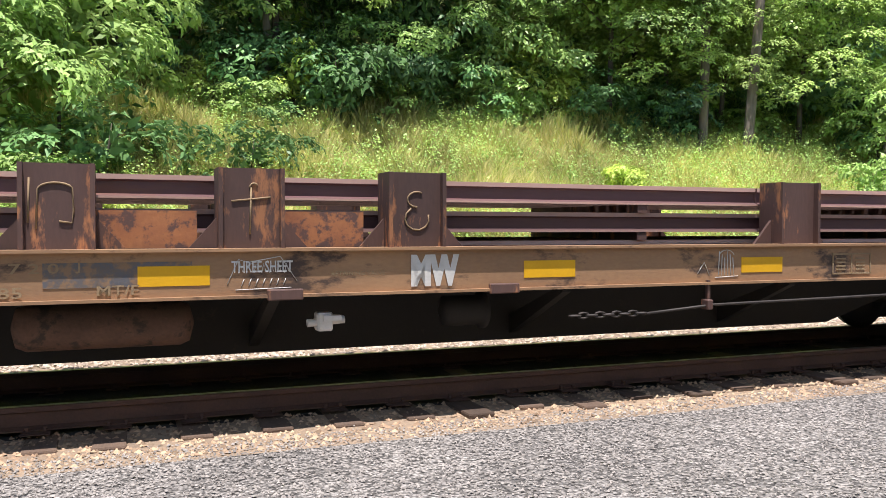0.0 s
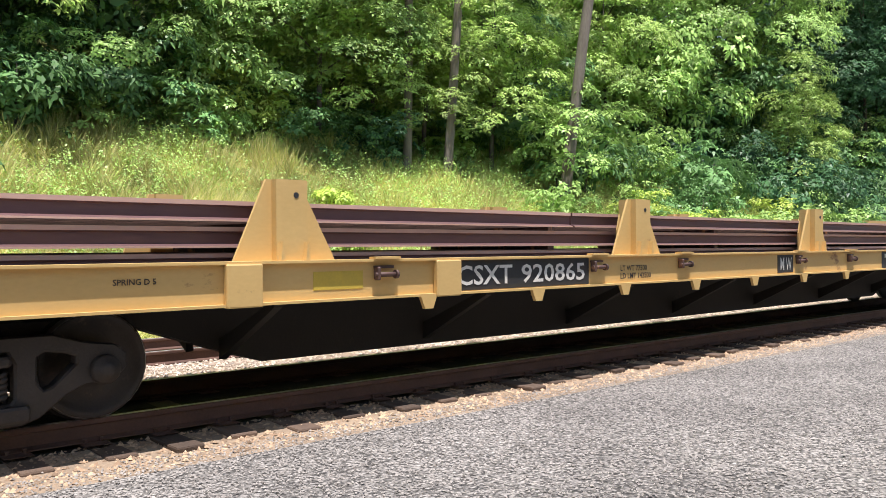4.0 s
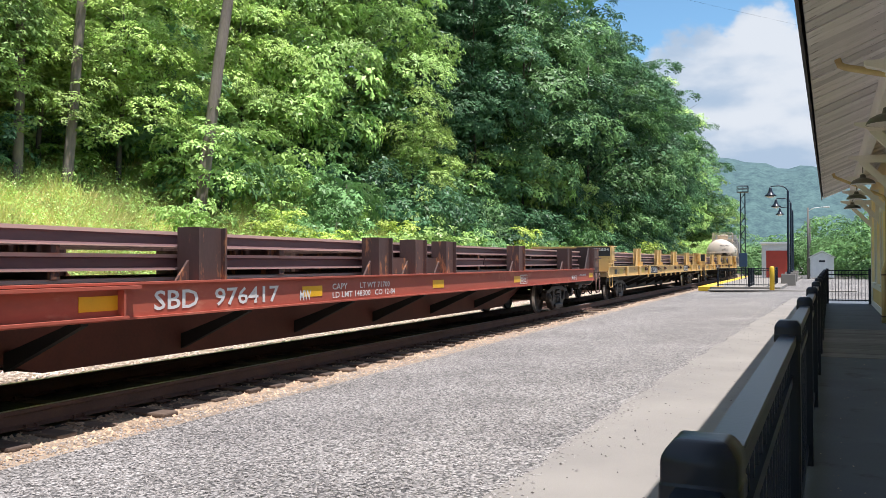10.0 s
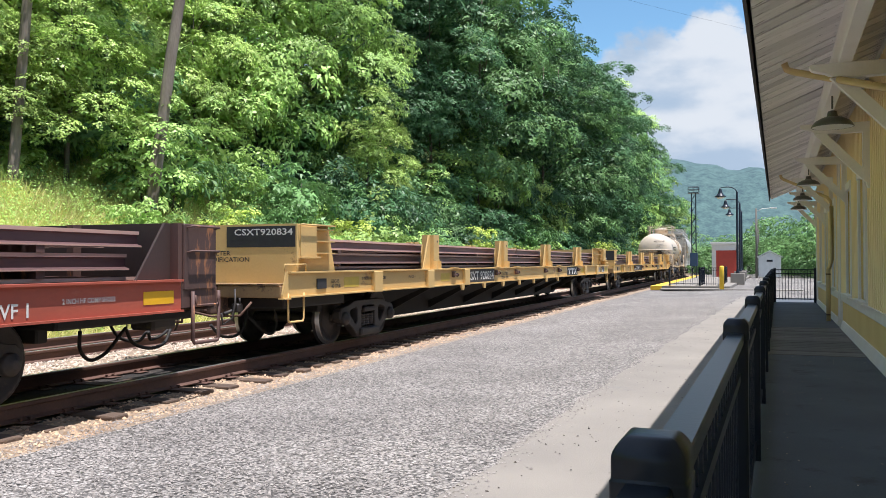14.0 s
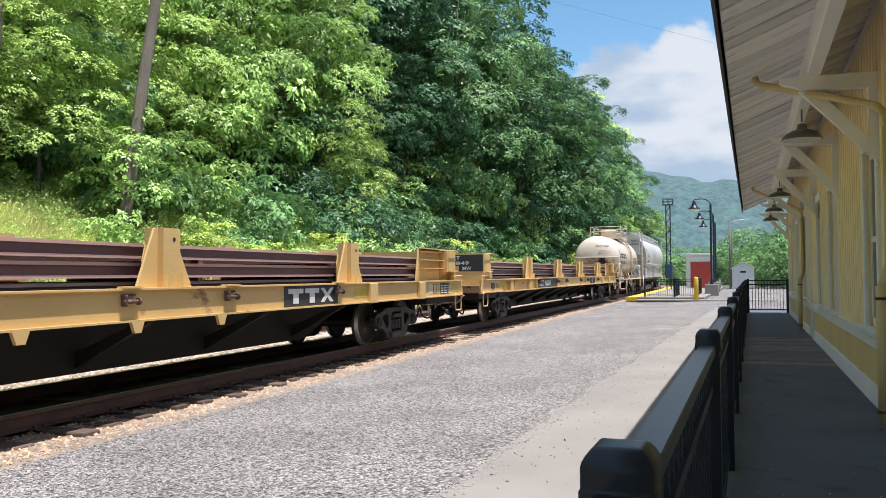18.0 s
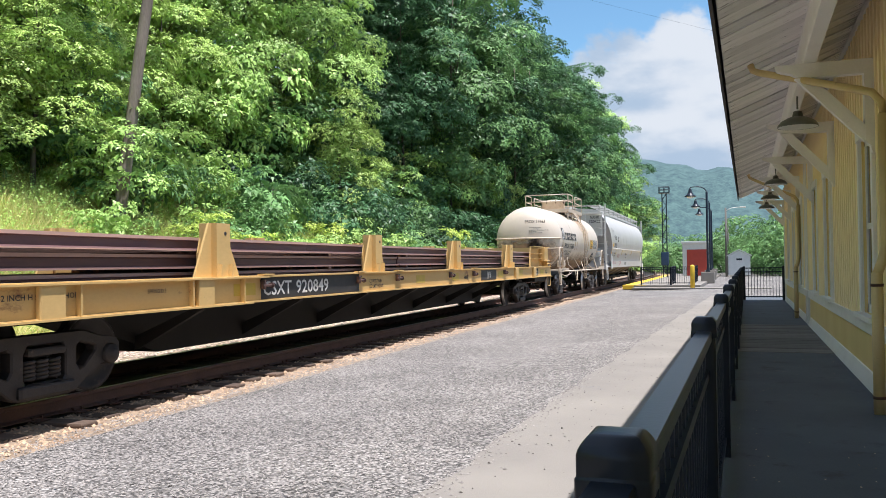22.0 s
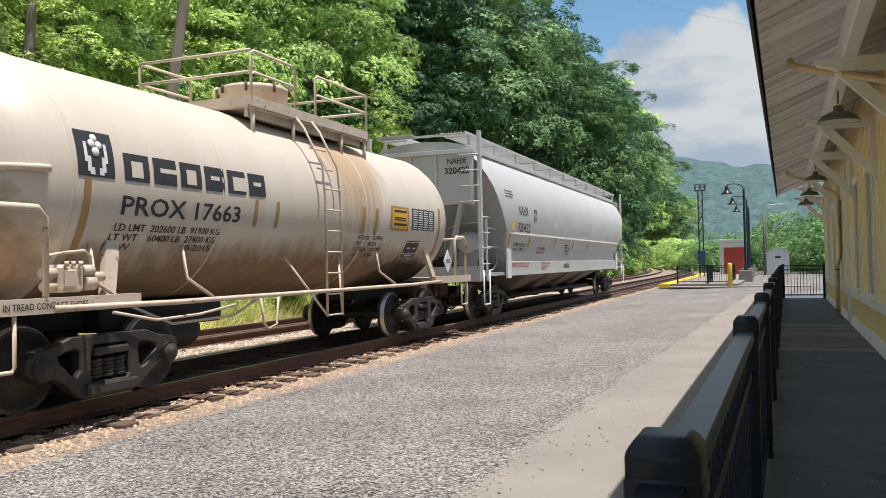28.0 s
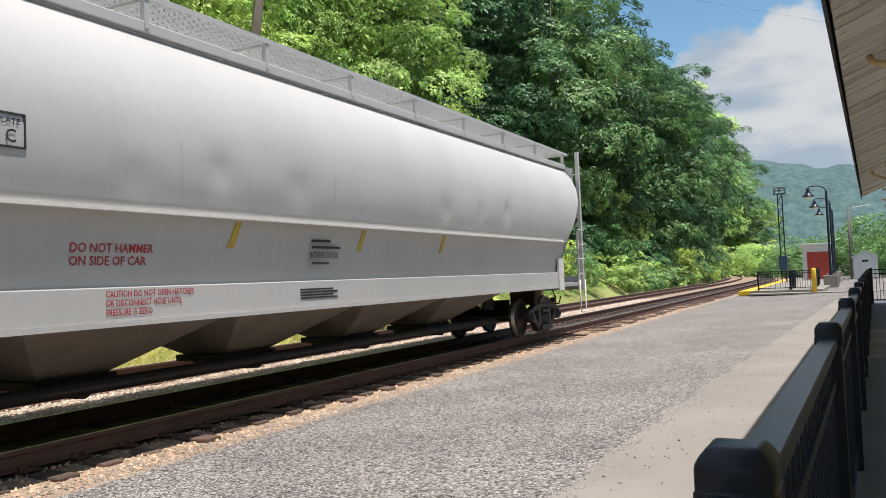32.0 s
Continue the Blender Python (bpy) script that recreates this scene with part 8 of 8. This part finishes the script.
    for y in (-1, 1):
        part("side_sill", Form().box(-7.9, 7.9, *sorted((y * 1.47, y * 1.40)), 1.08, 1.40, ch=0.01).box(-7.9, 7.9, *sorted((y * 1.49, y * 1.36)), 1.04, 1.08), SILO, car)
        part("ledge", Form().box(-8.15, 8.15, *sorted((y * 1.585, y * 1.49)), 2.085, 2.115), CHALK, car, "bright ledge along the side")
        part("top_chord", Form().box(-10.0, 10.0, *sorted((y * 1.10, y * 1.02)), 4.00, 4.12, ch=0.01), SILO, car)
        rb = part("running_board", Form().box(-10.15, 10.15, *sorted((y * 1.12, y * 1.09)), 4.36, 4.42).box(-10.15, 10.15, *sorted((y * 0.52, y * 0.49)), 4.36, 4.42), SILO, car, "grey roof walkway")
        f = Form()
        for k in range(135):
            x = -10.1 + 0.15 * k
            f.quad((x, y * 0.50, 4.40), (x + 0.02, y * 0.50, 4.40), (x + 0.02, y * 1.10, 4.40), (x, y * 1.10, 4.40))
        for k in range(8):
            w = 0.52 + 0.08 * k
            f.box(-10.15, 10.15, *sorted((y * w, y * (w + 0.008))), 4.37, 4.41)
        part("grating", f, SILO, rb)
        for x in np.arange(-9.8, 9.9, 1.96):
            part("board_bracket", Form().box(x - 0.03, x + 0.03, *sorted((y * 1.11, y * 1.05)), 4.05, 4.37).box(x - 0.02, x + 0.02, *sorted((y * 1.1, y * 0.5)), 4.33, 4.365), SILO, rb)
    for hx in (-4.3, -1.6, 1.1, 3.8):
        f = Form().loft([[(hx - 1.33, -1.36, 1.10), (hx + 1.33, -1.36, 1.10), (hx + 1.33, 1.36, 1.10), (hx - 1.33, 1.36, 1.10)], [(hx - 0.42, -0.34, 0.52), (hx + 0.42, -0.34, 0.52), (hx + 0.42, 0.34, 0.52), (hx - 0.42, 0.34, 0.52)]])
        hp = part("hopper_bay", f, HOPPERSHADE, car, "brown-grey discharge hopper, underbody shade in its colour")
        part("outlet", Form().box(hx - 0.5, hx + 0.5, -0.42, 0.42, 0.44, 0.52, ch=0.01).rod((hx, -0.5, 0.40), (hx, 0.5, 0.40), 0.10, 12), GRIME, hp)
    part("unload_pipe", Form().rod((-6.4, -0.55, 0.42), (6.2, -0.55, 0.42), 0.075, 10), GRIME, car)
    part("brake_reservoir", Form().lathe([(0.03, -9.3), (0.23, -9.25), (0.28, -9.08), (0.28, -8.42), (0.23, -8.27), (0.03, -8.2)], (0, -0.75, 1.86), "x", 18), SILO, car, "grey brake reservoir")
    # brake gear and pipes on the end platform
    for cx in (-9.05, -8.45):
        part("reservoir_cradle", Form().box(cx - 0.05, cx + 0.05, -1.0, -0.5, 1.14, 1.66), SILODK, car)
    part("brake_cylinder", Form().lathe([(0.03, -9.1), (0.13, -9.08), (0.15, -9.0), (0.15, -8.6), (0.06, -8.55), (0.05, -8.2)], (0, -1.05, 1.30), "x", 14), GRIME, car, "dark brake cylinder")
    part("brake_valve", Form().box(-9.35, -9.1, -0.35, -0.05, 1.2, 1.55, ch=0.02).box(-9.3, -9.15, -0.05, 0.10, 1.28, 1.48, ch=0.02), GRIME, car, "dark brake valve")
    for pts in ([(-9.2, -0.2, 1.5), (-9.2, -0.2, 2.2), (-9.1, -0.6, 2.35), (-9.1, -1.2, 2.35)], [(-9.4, -1.3, 1.18), (-8.9, -1.3, 1.2), (-8.4, -1.25, 1.35), (-8.2, -1.2, 1.7)], [(-9.55, -1.35, 1.75), (-8.55, -1.35, 1.75)], [(-9.55, -1.35, 2.2), (-8.75, -1.35, 2.2)]):
        grab(car, pts, SILO, 0.018, "pipe")
    wall_y = lambda z: -float(np.interp(z, [q[1] for q in side], [q[0] for q in side])) * 1.007
    for k in range(3):
        z, w = 3.02 + 0.07 * k, (0.62, 0.70, 0.66)[k]
        f = Form().solid([(-8.62, wall_y(z) - 0.004, z), (-8.62 + w, wall_y(z) - 0.004, z), (-8.62 + w, wall_y(z) + 0.01, z), (-8.62, wall_y(z) + 0.01, z), (-8.62, wall_y(z + 0.014) - 0.004, z + 0.014), (-8.62 + w, wall_y(z + 0.014) - 0.004, z + 0.014), (-8.62 + w, wall_y(z + 0.014) + 0.01, z + 0.014), (-8.62, wall_y(z + 0.014) + 0.01, z + 0.014)])
        part("small_print", f, SILODK, car, "line of small grey print")
    f = Form().solid([(-8.02, -1.600, 2.20), (-7.90, -1.600, 2.20), (-7.90, -1.55, 2.20), (-8.02, -1.55, 2.20), (-7.98, -1.612, 2.42), (-7.86, -1.612, 2.42), (-7.86, -1.56, 2.42), (-7.98, -1.56, 2.42)])
    part("orange_stripe", f, YPATCH, car, "slanted orange stripe")
    Y = -1.60
    def laid(ob, x, z, y):
        """Lays words on the curve of the side."""
        for v in ob.data.vertices:
            zz = z + v.co.y
            skin = -float(np.interp(zz, [q[1] for q in side], [q[0] for q in side])) - (pressed(x + v.co.x, zz) if zz > 2.2 else 0)
            v.co.z = y - 0.006 - skin + 0.005

    for text, x, z, h, w, material, label in (("NAHX", -7.52, 2.60, 0.24, 0.92, INK, "black painted reporting mark"), ("320422", -7.55, 2.16, 0.24, 1.22, INK, "black painted number"), ("LD LMT 218200 LB\nLT WT   67800 LB", -7.62, 1.66, 0.22, 1.2, INK, ""), ("DO NOT HAMMER\nON SIDE OF CAR", -5.2, 1.60, 0.20, 0.95, REDINK, "red stencilled warning")):
        laid(side_words(text, x, z, h, w, Y, material, car, label), x, z, Y)
    f = Form()
    for a, b, c, d in ((-6.0, -5.72, 2.52, 2.535), (-6.0, -5.72, 2.785, 2.80), (-6.0, -5.985, 2.52, 2.80), (-5.735, -5.72, 2.52, 2.80)):
        f.box(a, b, Y - 0.010, Y + 0.004, c, d)
    pl = part("plate_mark", f, INK, car, "small black outlined square")
    side_words("PLATE", -5.97, 2.71, 0.045, 0.20, Y - 0.003, INK, pl)
    side_words("C", -5.90, 2.56, 0.11, 0.09, Y - 0.003, INK, pl)
    side_words("MAXIMUM OPERATING PRESSURE 14.7 PSIG\nEQUIPPED WITH SAFETY RELIEF VALVES", -7.85, 1.24, 0.13, 1.75, -1.47, REDINK, car)
    side_words("CAUTION DO NOT OPEN HATCHES\nOR DISCONNECT HOSE UNTIL\nPRESSURE IS ZERO", -4.86, 1.14, 0.23, 1.1, -1.47, REDINK, car, "red stencilled caution")
    side_words("INTERIOR COATED", -1.72, 1.68, 0.075, 0.62, -1.468, INK, car)
    f = Form()
    for z, w in ((1.80, 0.62), (1.88, 0.40), (1.60, 0.34)):
        f.box(-1.68, -1.68 + w, -1.486, -1.470, z, z + 0.03)
    part("small_print", f, INK, car)
    f = Form()
    for k in range(4):
        f.box(-1.95, -1.15 - 0.1 * (k % 2), -1.476, -1.471, 1.18 + 0.035 * k, 1.20 + 0.035 * k)
    part("small_print", f, INK, car)
    for k, x in enumerate((-8.1, -6.2, -3.2, -0.6, 1.9)):
        f = Form().solid([(x, -1.456, 1.78), (x + 0.09, -1.456, 1.78), (x + 0.09, -1.44, 1.78), (x, -1.44, 1.78), (x + 0.12, -1.508, 2.12), (x + 0.21, -1.508, 2.12), (x + 0.21, -1.48, 2.12), (x + 0.12, -1.48, 2.12)])
        part("orange_stripe", f, YPATCH if k == 0 else FADED, car, "slanted orange stripe")
    front_text(car, "320422", -10.04, -0.55, 3.45, 0.16, 0.62, INK)
    front_text(car, "NAHX", -10.04, -0.62, 3.68, 0.14, 0.48, INK)
    front_text(car, "NO SIDE\nLADDER", -10.024, 1.08, 3.60, 0.20, 0.52, REDINK, "red stencilled warning")
    f = Form()
    for k in range(6):
        f.box(-10.032, -10.024, 0.42, 1.10 - 0.05 * (k % 3), 3.02 + 0.085 * k, 3.06 + 0.085 * k)
    part("small_print", f, INK, car, "dark small print")
    return car


CARS = [
    (dark_car("dark brown rail-carrying flat car with worn paint", BROWN, ""), 0.60),
    (yellow_car("yellow rail-carrying flat car with end bulkheads", "920865", -4.6, 5.75, 1.2, (0.55, 0.58), (0.98, "CSXT", "920865")), 27.72),
    (dark_car("oxide red rail-carrying flat car with dark stakes", OXIDE, "976417"), 55.1),
    (yellow_car("yellow rail-carrying flat car with dusty paint", "920834", -4.6, 5.75, None, (0.40, 0.49), (1.15, "CSXT920834"), bogie=9.95), 82.85),
    (yellow_car("yellow rail-carrying flat car with a long black sign", "920849", -5.0, None, 4.95, (0.28, 0.42), (1.25, "CSXT", "920849", "MW"), True, 10.05), 111.05),
    (tank_car(), 131.3),
    (hopper_car(), 149.0),
]
LOADS = []
for k, (x0, x1, base, step) in enumerate(((-11.9, 11.9, 1.02, 0.25), (-12.2, 12.2, 1.11, 0.22), (-12.1, 12.15, 1.02, 0.25), (-12.2, 12.2, 1.11, 0.22), (-12.2, 12.2, 1.11, 0.22))):
    LOADS.append((rail_load(x0, x1, base, step, 3, 50 + k), CARS[k][1]))


def motions():
    times = [0.5 * k for k in range(65)]
    for ob, at in CARS + LOADS:
        walk(ob, [(t, on_track(at - gone(t))) for t in times])
    beats = [k / 10 for k in range(321)]
    for wheel, w in WHEELS:
        walk(wheel, [(t, pose(w, 0, WR, 0, -math.degrees(gone(t) / WR), 0)) for t in beats])


motions()
